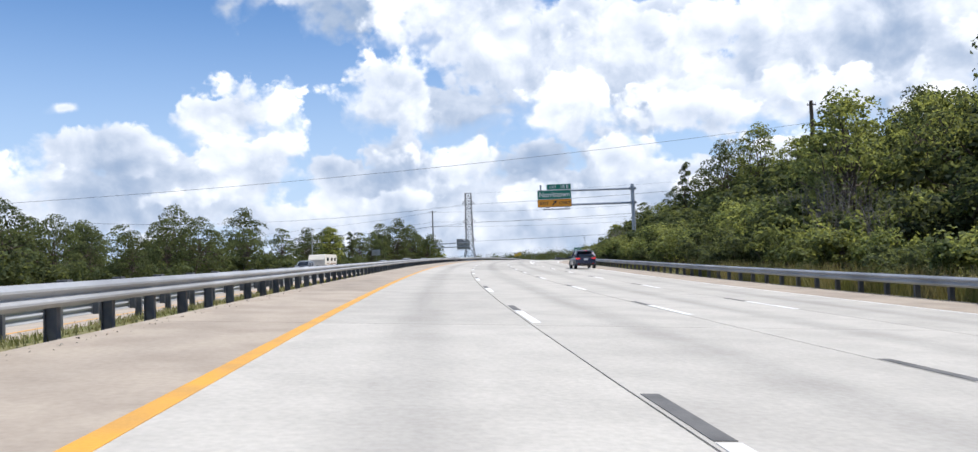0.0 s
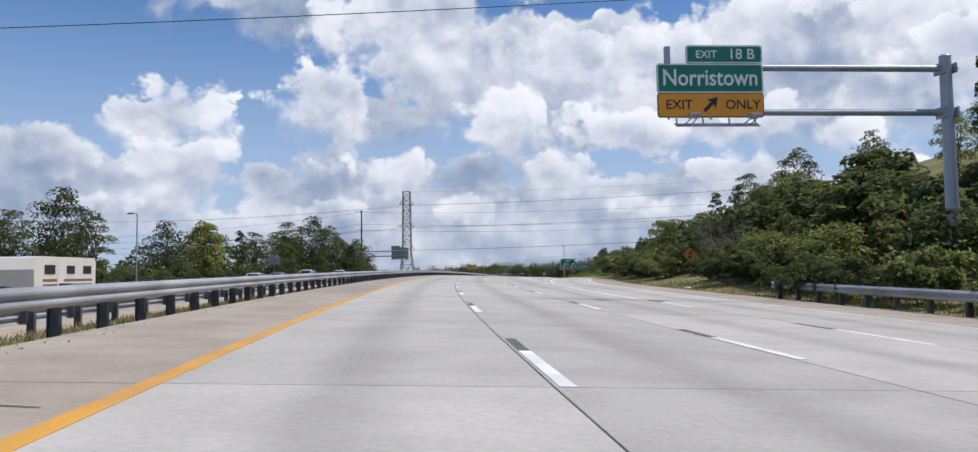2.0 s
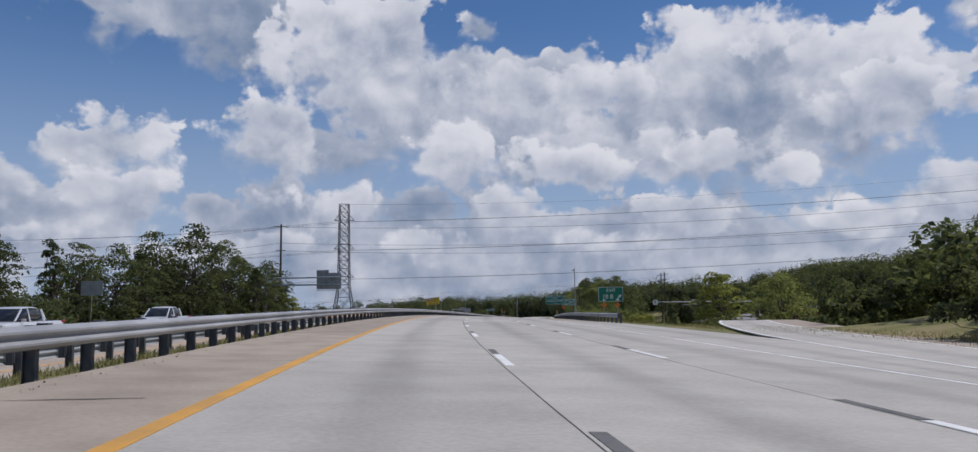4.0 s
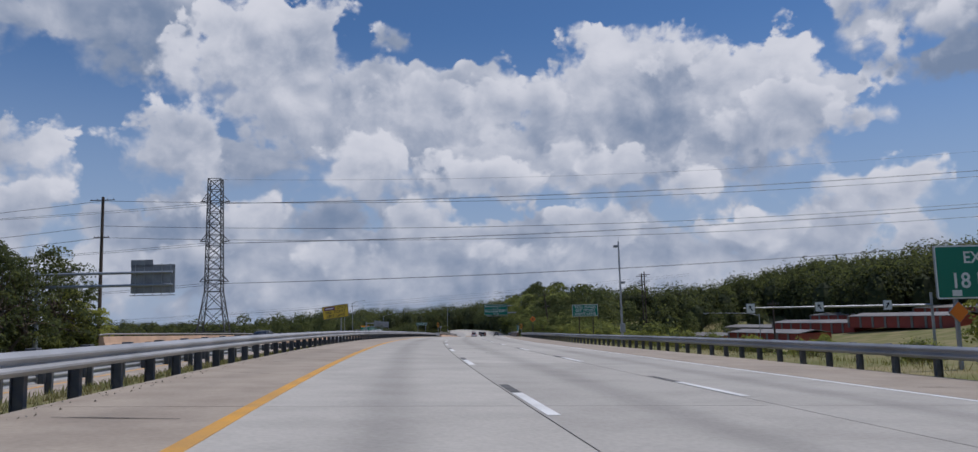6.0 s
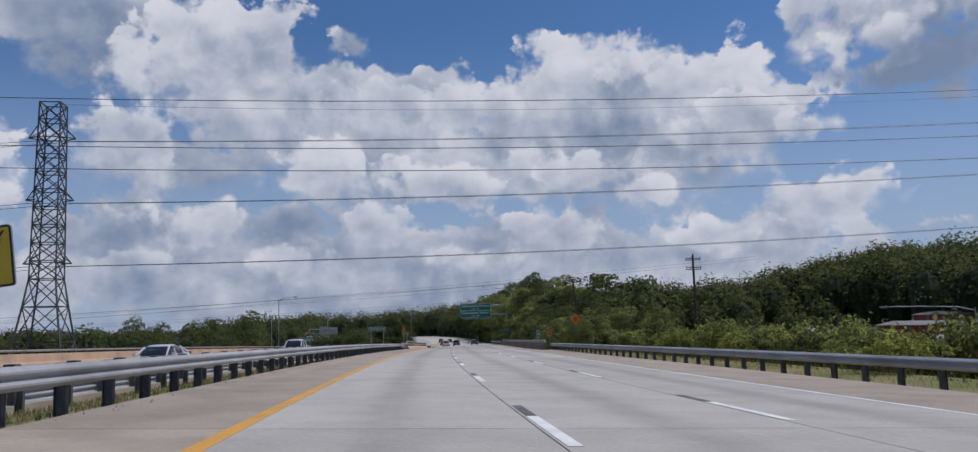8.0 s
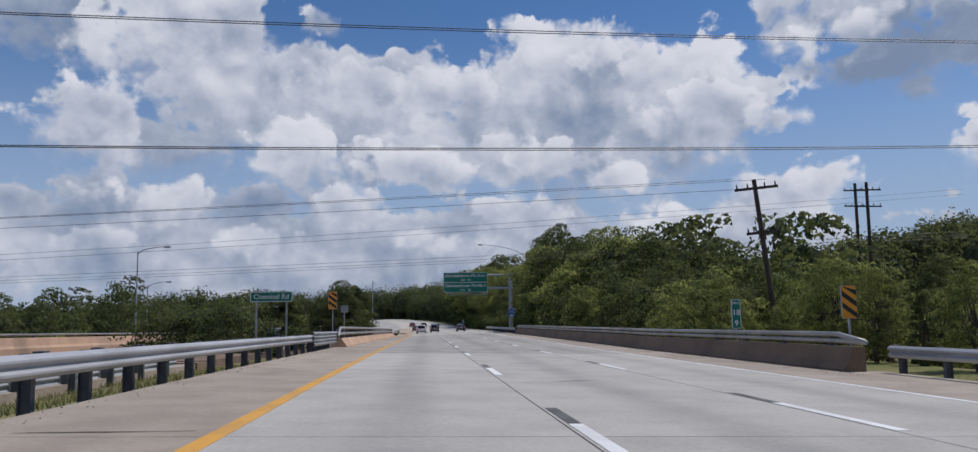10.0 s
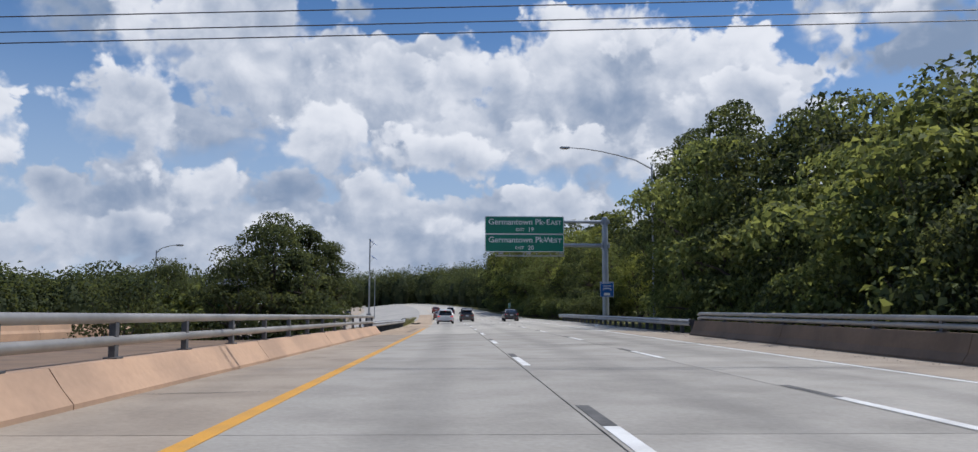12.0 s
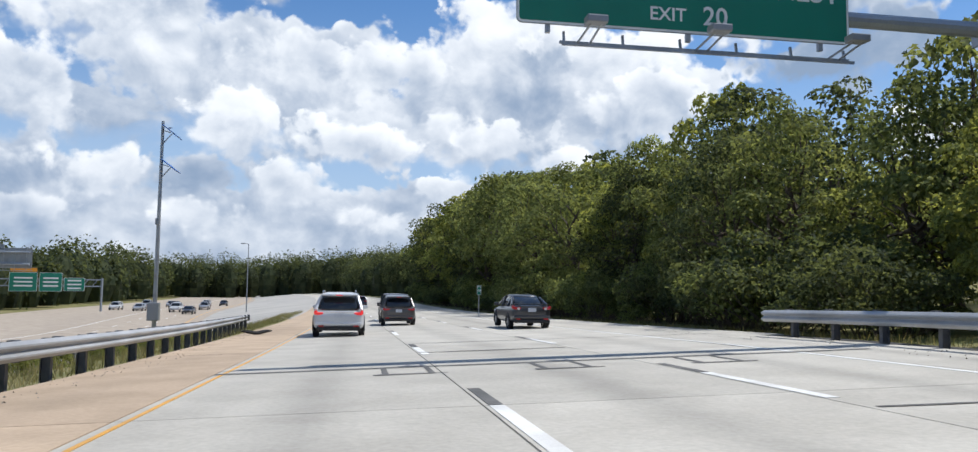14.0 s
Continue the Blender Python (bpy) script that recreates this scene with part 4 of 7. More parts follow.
def plant(kind, s, d, height, turn=None, squash=1.0, sink=0.0):
    tree = kind in TREES
    name, far = kind, tree and not (-36 < d < (31 if s < 462 else 24.2) and 338 < s < 535)
    if not tree:
        far = not (-12 < d < 25 and 430 < s < 530)
    stem, leaves, h0 = ((FAR if far else TREES) if tree else (BUSHES if far else NEAR_BUSHES))[kind]
    kind = (kind, far)
    k = height / h0
    turn = rng.uniform(0, 360) if turn is None else turn
    m = Matrix.Translation(G(s, d, -sink)) @ Matrix.Rotation(radians(turn), 4, "Z") @ Matrix.Diagonal((k * squash, k * squash, k, 1))
    if kind not in MASTER:
        ob = thing("tree" if tree else "bush", Matrix.Identity(4), LABELS[name], "tree" if tree else "bush", "roadside trees" if tree else "roadside bushes")
        part("trunk" if tree else "stem", stem, BARK, ob)
        part("crown" if tree else "foliage", leaves, LEAF, ob)
        ob.matrix_basis = m
        ob["seat"] = 1
        MASTER[kind] = ob
        return ob
    src = MASTER[kind]
    keep = src.matrix_basis.copy()
    src.matrix_basis = Matrix.Identity(4)
    ob = copy_thing(src, m)
    src.matrix_basis = keep
    return ob


def plant_top(kind, s, d, top, squash=1.0, back=False):
    """A tree whose crown ends at a given height over the road."""
    if back:
        return plant_back(kind, s, d, top - ground_height(s, d) + 0.4, squash, 0.4)
    plant(kind, s, d, top - ground_height(s, d) + 0.4, squash=squash, sink=0.4)


def edge_wood(kinds, line, d0, d1, step, squash=1.0, back=False):
    """A row of trees whose tops follow a skyline of (station, height over the road)."""
    s = line[0][0]
    while s < line[-1][0]:
        top = float(np.interp(s, [q[0] for q in line], [q[1] for q in line]))
        plant_top(kinds[int(rng.integers(len(kinds)))], s, rng.uniform(d0, d1), top * rng.choice([0.66, 0.78, 0.9, 0.97, 1.03]), squash * rng.uniform(0.85, 1.15), back)
        s += step * rng.uniform(0.6, 1.4)


def scatter(kinds, s0, s1, d0, d1, count, h0, h1, squash=1.0, sink=0.0, back=False):
    for i in range(count):
        s = s0 + (s1 - s0) * (i + rng.uniform(0.1, 0.9)) / count
        pick = (kinds[int(rng.integers(len(kinds)))], s, rng.uniform(d0, d1), rng.uniform(h0, h1))
        if back:
            plant_back(*pick, squash * rng.uniform(0.9, 1.15), sink)
        else:
            plant(*pick, squash=squash * rng.uniform(0.9, 1.15), sink=sink)


def woods():
    # trees across the opposite carriageway
    for k, s, d, h in (("oak", 173, -74, 15.5), ("oak", 198, -70, 16.5), ("bright", 215, -52, 11.5), ("oak", 224, -55, 11.5), ("oak", 205, -54, 11),
                       ("oak", 268, -50, 17), ("oak", 281, -50, 15.5), ("tall", 262, -54, 15), ("bright", 300, -47, 7.5), ("oak", 293, -52, 13.5)):
        plant(k, s, d, (h + 1.5) * 1.03, squash=0.92)
    scatter(["oak", "maple", "tall"], 60, 165, -84, -58, 14, 9, 13, back=True)
    scatter(["oak", "maple", "tall"], 165, 300, -84, -60, 13, 8.5, 12.5, back=True)
    scatter(["oak", "tall", "oak", "narrow"], 228, 306, -62, -47, 17, 10.5, 14)
    plant("oak", 287, -44.5, 12.0)
    plant("narrow", 279, -43, 11.5)
    plant("oak", 297, -46.5, 14.5)
    plant("narrow", 303, -46.0, 9.5)
    plant("bright", 302, -44, 6.5)
    scatter(["bright", "scrub"], 292, 306, -48, -45, 4, 4, 6)
    scatter(["dark", "dark", "scrub"], 40, 300, -60, -43, 44, 3.5, 6, back=True)
    scatter(["oak", "tall", "oak"], 60, 170, -56, -44, 15, 8, 11.5)
    # wooded bank beside the first stretch
    for kind, s, d, top, wide in (("maple", 93, 38, 16.3, 1.0), ("oak", 99, 36, 15.3, 0.95), ("narrow", 105, 31.4, 13.2, 0.7), ("oak", 104, 34, 12.2, 0.9),
                                  ("oak", 142.4, 37.2, 12.9, 0.9), ("narrow", 147.5, 32.5, 9.8, 0.9), ("maple", 54, 31, 12.3, 0.85), ("oak", 49, 33, 11.8, 0.9)):
        plant_top(kind, s, d, top, wide)
    plant("maple", 70, 34, 7.0)
    plant("open", 60, 40, 6.0)
    plant_top("maple", 46, 27, 11.2, 1.05)
    plant_top("open", 41, 30, 10.0)
    plant("tall", 44, 44, 10.5)
    plant("oak", 34, 40, 9.5)
    plant("maple", 52, 46, 9.0)
    scatter(["oak", "maple", "open", "tall"], 8, 40, 32, 52, 7, 8, 11)
    scatter(["maple", "open", "bright"], 96, 128, 32, 48, 6, 4.2, 6.0)
    for kind, s, d, top in (("maple", 174, 30, 5.8), ("oak", 168, 31, 7.5), ("bright", 162, 28, 7.0), ("maple", 156, 27.5, 6.8), ("oak", 151, 30, 7.1),
                            ("narrow", 147, 30.5, 9.0), ("oak", 143, 32, 7.4), ("tall", 138.5, 31, 9.9), ("open", 133, 33, 9.4)):
        plant_top(kind, s, d, top, 0.95)
    scatter(["dark", "scrub", "dark", "sumac"], -4, 104, 19.6, 22.5, 34, 2.0, 3.4, 1.1)
    scatter(["sumac", "scrub", "dark", "dark"], -2, 104, 23, 27.5, 36, 3.0, 4.6, 1.1)
    scatter(["dark", "scrub", "dark", "sumac"], 104, 123, 21.6, 25.5, 15, 2.2, 3.2, 1.1)
    scatter(["dark", "scrub", "dark", "sumac"], 123, 132, 25.6, 27.5, 6, 2.4, 3.2, 1.1)
    scatter(["scrub", "dark", "sumac", "dark"], 133, 160, 21.8, 27, 24, 1.8, 3.2, 1.1)
    scatter(["sumac", "dark", "scrub"], 0, 150, 28, 36, 34, 3.2, 5.2, 1.3, back=True)
    scatter(["dark", "sumac"], 5, 150, 36, 48, 16, 3.5, 5.5, 1.4, back=True)
    # the wood beyond the slip road
    scatter(["tall", "oak", "narrow", "maple"], 160, 236, 44, 66, 20, 6, 9.5, back=True)
    scatter(["oak", "maple", "open"], 138, 200, 33, 44, 12, 3.5, 5.5)
    plant("narrow", 180, 48, 6.5)
    scatter(["dark", "scrub", "sumac"], 130, 214, 27, 40, 30, 2.5, 4.5, back=True)
    plant("bright", 238, 36, 10)
    scatter(["oak", "maple"], 232, 262, 40, 60, 6, 8, 11)
    # weeds and bushes behind the shoulder rail
    scatter(["scrub", "light", "sumac"], 270, 298, 19.5, 25, 10, 0.8, 1.4)
    scatter(["scrub", "light", "sumac"], 298, 342, 19, 25, 15, 1.8, 3.0)
    scatter(["light", "scrub"], 215, 300, 17.5, 24, 14, 0.9, 1.8)
    scatter(["dark", "scrub", "dark"], 300, 392, 30, 62, 22, 2.2, 4.2)
    for kind, s, d, top in (("sumac", 293, 22, 2.0), ("scrub", 297, 24, 2.2), ("dark", 300, 21.5, 2.0), ("sumac", 304, 25, 2.6), ("dark", 308, 27, 2.9),
                            ("scrub", 312, 24, 2.3), ("light", 316, 28, 2.4), ("sumac", 320, 31, 2.8), ("dark", 301, 29, 2.6), ("scrub", 297, 31, 2.2),
                            ("dark", 326, 27, 2.2), ("sumac", 331, 31, 2.4), ("scrub", 337, 27, 2.2), ("dark", 343, 33, 2.6), ("dark", 350, 29, 2.2)):
        plant_top(kind, s, d, top, 0.9)
    for s, d in ((312, 36), (318, 34), (322, 38), (308, 41)):
        plant("dark", s, d, 3.4, squash=0.8)
    scatter(["scrub", "dark", "sumac"], 236, 288, 25, 44, 18, 1.2, 2.3)
    # behind the shaded parapet and up the hillside
    edge_wood(["oak", "maple", "narrow", "maple"], [(344, 3.6), (378, 4.2), (400, 5.0), (428, 5.5)], 17.0, 19.5, 2.8, 0.8)
    edge_wood(["oak", "open", "oak", "maple"], [(346, 3.8), (370, 4.8), (385, 6.6), (404, 7.4), (412, 11.0), (426, 11.8)], 20.5, 23.5, 3.6, 0.9)
    edge_wood(["tall", "oak", "maple", "open"], [(350, 4.2), (368, 4.6), (382, 7.4), (394, 9.6), (406, 12.4), (430, 13.6)], 25, 30, 4.5, 0.9)
    edge_wood(["tall", "oak", "maple"], [(384, 10.5), (430, 14.5)], 31, 39, 7.0, back=True)
    for kind, s, d, top in (("tall", 428, 19.5, 11.6), ("open", 434, 20.4, 12.4), ("tall", 437.5, 21.5, 16.2), ("tall", 443, 20.5, 15.4), ("oak", 449, 22, 15.2),
                            ("tall", 427, 22.5, 13.0), ("oak", 424.5, 24.2, 12.8), ("maple", 431, 27, 14.9), ("maple", 438, 19.2, 9.5), ("bright", 447, 21.5, 9.0), ("maple", 429, 18.4, 9.0)):
        plant_top(kind, s, d, top, 0.85)
    edge_wood(["maple", "bright", "oak", "open", "bright"], [(463, 8.0), (468, 9.0), (480, 11.0), (500, 12.4), (530, 15.5), (560, 18.5), (610, 18.5)], 19, 23, 4.6, 0.9)
    edge_wood(["tall", "oak", "maple", "bright"], [(460, 10.5), (475, 11.5), (490, 14.0), (510, 15.5), (535, 17.5), (560, 20.5), (620, 20.0)], 24.5, 29, 6.0)
    edge_wood(["tall", "oak", "maple"], [(470, 13.5), (490, 16.0), (520, 19.0), (580, 24.0), (640, 25.0)], 31, 44, 8.0, back=True)
    for kind, s, d, top in (("open", 468, 24.5, 11.6), ("tall", 470, 28.0, 11.8), ("open", 492, 22.0, 12.2), ("bright", 489, 25.0, 15.0)):
        plant_top(kind, s, d, top, 0.68)
    scatter(["scrub", "light", "sumac"], 432, 462, 20.5, 23.5, 9, 2.4, 3.8)
    scatter(["scrub", "dark", "sumac", "scrub"], 463, 600, 17.0, 20.5, 50, 2.4, 4.8)
    scatter(["tall", "oak", "maple"], 405, 470, 42, 70, 14, 7.5, 10, back=True)
    # between and left of the bridges
    scatter(["oak", "narrow"], 370, 402, -16, -10, 12, 6.4, 8.2, 0.9)
    for kind, s, d, top in (("oak", 438, -10.2, 8.4), ("oak", 436, -12.2, 5.8), ("oak", 431, -17.5, 4.4), ("oak", 441, -18.5, 5.4), ("narrow", 441, -8.0, 7.8), ("oak", 446, -8.4, 7.8), ("oak", 441, -10.5, 8.6), ("narrow", 444, -7.2, 6.6), ("narrow", 437, -8.6, 5.6)):
        plant_top(kind, s, d, top, 0.9)
    for kind, s, d, top in (("narrow", 372.2, -6.6, 3.4), ("oak", 370.5, -9.6, 3.2), ("oak", 376, -11.0, 2.9), ("oak", 381, -13.5, 3.5), ("narrow", 385, -10.8, 3.4), ("narrow", 371, -13.0, 2.2), ("oak", 378, -16.5, 3.0)):
        plant_top(kind, s, d, top)
    scatter(["scrub", "narrow"], 428, 444, -19, -14, 6, 4, 6)
    scatter(["narrow", "maple"], 374, 426, -6.6, -5.2, 9, 5.4, 6.8, 0.6, sink=0.4)
    scatter(["maple", "oak", "open"], 366, 420, -40, -28, 9, 7, 9)
    scatter(["oak", "maple", "tall"], 424, 470, -75, -40, 11, 9, 13, back=True)
    scatter(["oak", "maple", "tall"], 520, 660, -76, -62, 16, 8.5, 11, back=True)
    scatter(["light", "scrub"], 456, 508, -11, -6.5, 12, 0.9, 1.6)


woods()
tagged(part("background_trees", quads("background_trees", np.concatenate(BACK), LEAF_D), LEAF_D), "deep-green trees and scrub standing behind the roadside row", "woods", kind="stuff")


def far_woods():
    """Distant tree belts as loose foliage, too far to tell trees apart."""
    r = np.random.default_rng(23)
    vs = []

    def belt(s0, s1, d0, d1, n, h0, h1, size):
        for _ in range(n):
            s, d = r.uniform(s0, s1), r.uniform(d0, d1)
            b = np.array(G(s, d))
            h = r.uniform(h0, h1)
            w = max(3.5, h * r.uniform(0.30, 0.46))
            ring = np.linspace(0, 2 * np.pi, 9)
            lift = np.array([0.02, 0.28, 0.50, 0.66, 0.76])
            rad = np.array([0.42, 0.58, 0.52, 0.34, 0.05])[:, None] * r.uniform(0.82, 1.12, (5, 8))
            rad = np.concatenate([rad, rad[:, :1]], 1)
            hull = np.stack([b[0] + rad * w * np.cos(ring), b[1] + rad * w * np.sin(ring), b[2] + lift[:, None] * h * np.ones((1, 9))], 2)
            vs.append(np.stack([hull[:-1, :-1], hull[:-1, 1:], hull[1:, 1:], hull[1:, :-1]], 2).reshape(-1, 4, 3))
            k = 300
            u = r.normal(0, 1, (k, 3))
            u /= np.linalg.norm(u, axis=1)[:, None]
            u[:, 2] = np.abs(u[:, 2])
            f = r.uniform(0.8, 1.05, (k, 1))
            pts = b + u * f * np.array([w, w, h * 0.62]) + np.array([0, 0, h * 0.36])
            low = pts[:, 2] > b[2] + h * 0.9
            pts[low] += r.normal(0, 0.5, (int(low.sum()), 3))
            vs.append(leaf_quads(pts, u + np.array([0, 0, 0.3]), size, r))
            k = 14
            a = r.uniform(0, 6.28, k)
            pts = b + np.stack([np.cos(a) * w * 0.8, np.sin(a) * w * 0.8, r.uniform(0, h * 0.45, k)], 1)
            vs.append(leaf_quads(pts, np.stack([np.cos(a), np.sin(a), 0 * a], 1), size, r))
    belt(600, 800, 18, 34, 90, 11, 15, 0.9)
    belt(640, 980, 26, 120, 150, 15, 21, 1.1)
    belt(428, 560, 48, 120, 170, 8, 11.5, 0.8)
    belt(300, 390, 122, 160, 200, 13, 18, 0.95)
    belt(385, 452, 100, 150, 200, 12.5, 17.5, 0.95)
    belt(446, 490, 92, 132, 70, 10, 14, 0.9)
    belt(280, 480, 160, 240, 120, 12, 16, 1.1)
    belt(180, 320, 100, 260, 130, 9, 12, 1.1)
    belt(-20, 160, 62, 110, 60, 5.5, 8, 0.8)
    belt(480, 900, -240, -60, 260, 10, 15, 1.3)
    belt(500, 640, -78, -62, 110, 8, 11.5, 0.8)
    belt(640, 1100, -110, -62, 200, 14, 20, 1.2)
    belt(820, 1000, -60, 60, 120, 18, 24, 1.2)
    belt(100, 480, -260, -110, 160, 9, 13, 1.4)
    belt(-80, 100, -130, -80, 40, 9, 12, 1.2)
    ob = part("distant_woods", quads("distant_woods", np.concatenate(vs), LEAF_D), LEAF_D)
    tagged(ob, "distant belts of dark-green summer woodland", "woods", kind="stuff")


far_woods()


def grass_blades():
    r = np.random.default_rng(5)
    out = []
    for s0, s1, d0, d1, n, h in ((-10, 350, -6.6, -3.05, 60000, 0.10), (432, 540, -9.0, -3.2, 16000, 0.28), (100, 190, 17.6, 21.5, 12000, 0.12),
                                 (190, 342, 15.6, 18.5, 16000, 0.24), (-10, 100, 17.9, 20.0, 6000, 0.3), (16, 52, 17.95, 19.4, 7000, 0.75), (420, 520, 14.2, 17.5, 12000, 0.3)):
        k = n
        s, d = r.uniform(s0, s1, k), r.uniform(d0, d1, k)
        for a, b in zip(s, d):
            p = np.array(G(a, b))
            ang = r.uniform(0, 6.28)
            x = np.array([math.cos(ang), math.sin(ang), 0.0])
            hh = h * r.uniform(0.4, 1.5)
            tip = p + np.array([r.normal(0, 0.3) * hh, r.normal(0, 0.3) * hh, hh])
            w = 0.006 + 0.010 * r.random()
            out.append((p - x * w, p + x * w, tip + x * w * 0.25, tip - x * w * 0.25))
    ob = part("grass", quads("grass", np.array(out), BLADE), BLADE)
    tagged(ob, "patchy green and straw-coloured verge grass", "grass", kind="stuff")


grass_blades()


def dead_brush():
    """Grey leafless twigs in the bank's thicket."""
    for s, d, h in ((40, 23.2, 5.0), (44, 24.0, 5.6), (49, 24.6, 5.0), (36.5, 23.6, 4.2), (130, 25.0, 4.6), (126.5, 25.6, 4.2)):
        ob = thing("dead_shrub", Matrix.Translation(G(s, d)), "grey leafless shrub among green scrub", "shrub", "dead shrubs")
        r = np.random.default_rng(int(s))
        for i in range(3):
            bm = bmesh.new()
            for _ in range(26):
                a = r.uniform(0, 6.28)
                b0 = np.array([r.normal(0, 0.4), r.normal(0, 0.4), 0])
                e = b0 + np.array([math.cos(a) * r.uniform(0.4, 1.8), math.sin(a) * r.uniform(0.4, 1.8), h * r.uniform(0.5, 1.0)])
                limb(bm, b0, e, 0.025, 0.006, r, 4)
            part("branch", bm, TIMBER_GREY, ob)


TIMBER_GREY = material("bleached_twigs", (0.20, 0.18, 0.155), (0.14, 0.125, 0.11), rough=0.9, scale=2)
dead_brush()


# ---------------------------------------------------------------- signs
def letters(text, size, mat, parent, x, z, y=-0.02, align="CENTER", sx=1.0, name="lettering", width=0.0):
    """Raised lettering in the built-in font, standing upright and facing back along the road."""
    cu = bpy.data.curves.new("lettering", "FONT")
    cu.body, cu.size, cu.align_x, cu.align_y = text, size, align, "CENTER"
    cu.extrude = 0.003
    cu.resolution_u = 3
    cu.offset = size * 0.012
    tmp = new("lettering", cu)
    bpy.context.view_layer.update()
    me = bpy.data.meshes.new_from_object(tmp.evaluated_get(bpy.context.evaluated_depsgraph_get()))
    bpy.data.objects.remove(tmp)
    me.materials.clear()
    me.materials.append(mat)
    if width:
        xs = [v.co.x for v in me.vertices]
        sx = width / (max(xs) - min(xs))
    ob = part(name, me, mat, parent)
    ob.matrix_basis = Matrix.Translation((x, y, z)) @ Matrix.Rotation(radians(90), 4, "X") @ Matrix.Diagonal((sx, 1, 1, 1))
    return ob


def rounded(bm, w, h, r, depth, x=0.0, z=0.0, y=0.0):
    """An upright plate with rounded corners."""
    pts = []
    for cx, cz, a0 in ((w / 2 - r, h / 2 - r, 0), (-w / 2 + r, h / 2 - r, 90), (-w / 2 + r, -h / 2 + r, 180), (w / 2 - r, -h / 2 + r, 270)):
        for k in range(5):
            a = radians(a0 + 22.5 * k)
            pts.append((cx + r * math.cos(a), cz + r * math.sin(a)))
    f = [bm.verts.new((x + a, y, z + b)) for a, b in pts]
    g = [bm.verts.new((x + a, y + depth, z + b)) for a, b in pts]
    bm.faces.new(f)
    bm.faces.new(g[::-1])
    n = len(pts)
    for k in range(n):
        bm.faces.new((f[k], g[k], g[(k + 1) % n], f[(k + 1) % n]))
    bmesh.ops.recalc_face_normals(bm, faces=bm.faces)


def panel(parent, w, h, x, z, face, border=WHITE_S, y=0.0, r=0.12, edge=0.05, name="panel", label=""):
    """A sign panel: aluminium back, border sheet and face sheet, each a little proud of the last."""
    bm = bmesh.new()
    rounded(bm, w, h, r, 0.05, x, z, y)
    ob = part(name, bm, SIGNBACK, parent, label)
    bm = bmesh.new()
    rounded(bm, w - 0.02, h - 0.02, r, 0.004, x, z, y - 0.004)
    part("border", bm, border, ob)
    bm = bmesh.new()
    rounded(bm, w - 2 * edge - 0.02, h - 2 * edge - 0.02, max(r - edge, 0.02), 0.004, x, z, y - 0.008)
    part("face", bm, face, ob)
    return ob


def arrow(parent, mat, x, z, size, angle, y=-0.012):
    """A plain arrow, pointing up before it is turned clockwise by angle."""
    bm = bmesh.new()
    pts = [(-0.09, -0.5), (0.09, -0.5), (0.09, 0.1), (0.32, 0.0), (0.0, 0.5), (-0.32, 0.0), (-0.09, 0.1)]
    a = radians(-angle)
    q = [(x + size * (px * math.cos(a) - pz * math.sin(a)), z + size * (px * math.sin(a) + pz * math.cos(a))) for px, pz in pts]
    f = [bm.verts.new((u, y, v)) for u, v in q]
    g = [bm.verts.new((u, y + 0.004, v)) for u, v in q]
    bm.faces.new((f[0], f[1], f[2], f[6]))
    bm.faces.new((f[6], f[2], f[3], f[4], f[5]))
    for k in range(7):
        bm.faces.new((f[k], f[(k + 1) % 7], g[(k + 1) % 7], g[k]))
    bmesh.ops.recalc_face_normals(bm, faces=bm.faces)
    part("arrow", bm, mat, parent)


def sign_lights(parent, xs, z, reach=0.9):
    """Floodlights on outriggers below a sign, with the walkway rail that carries them."""
    bm = bmesh.new()
    for dz, y in ((0.0, -0.05), (-0.1, -0.25)):
        bar(bm, (xs[0] - 0.5, y, z + dz), (xs[-1] + 0.5, y, z + dz), 0.06)
    for k in range(len(xs) * 2):
        x = xs[0] - 0.4 + k * (xs[-1] - xs[0] + 0.8) / (len(xs) * 2 - 1)
        bar(bm, (x, 0.0, z + 0.25), (x, -0.05, z), 0.05)
    part("light_rail", bm, GALV, parent)
    for x in xs:
        bm = bmesh.new()
        box(bm, (x, -reach, z + 0.16), (0.44, 0.32, 0.16), 0.03)
        lamp = part("floodlight", bm, SIGNBACK, parent, "grey floodlight aimed up at the sign")
        for e in (-0.14, 0.14):
            bm = bmesh.new()
            bar(bm, (x + e, -0.05, z - 0.06), (x + e * 0.8, -reach, z + 0.08), 0.035)
            part("bracket", bm, GALV, lamp)


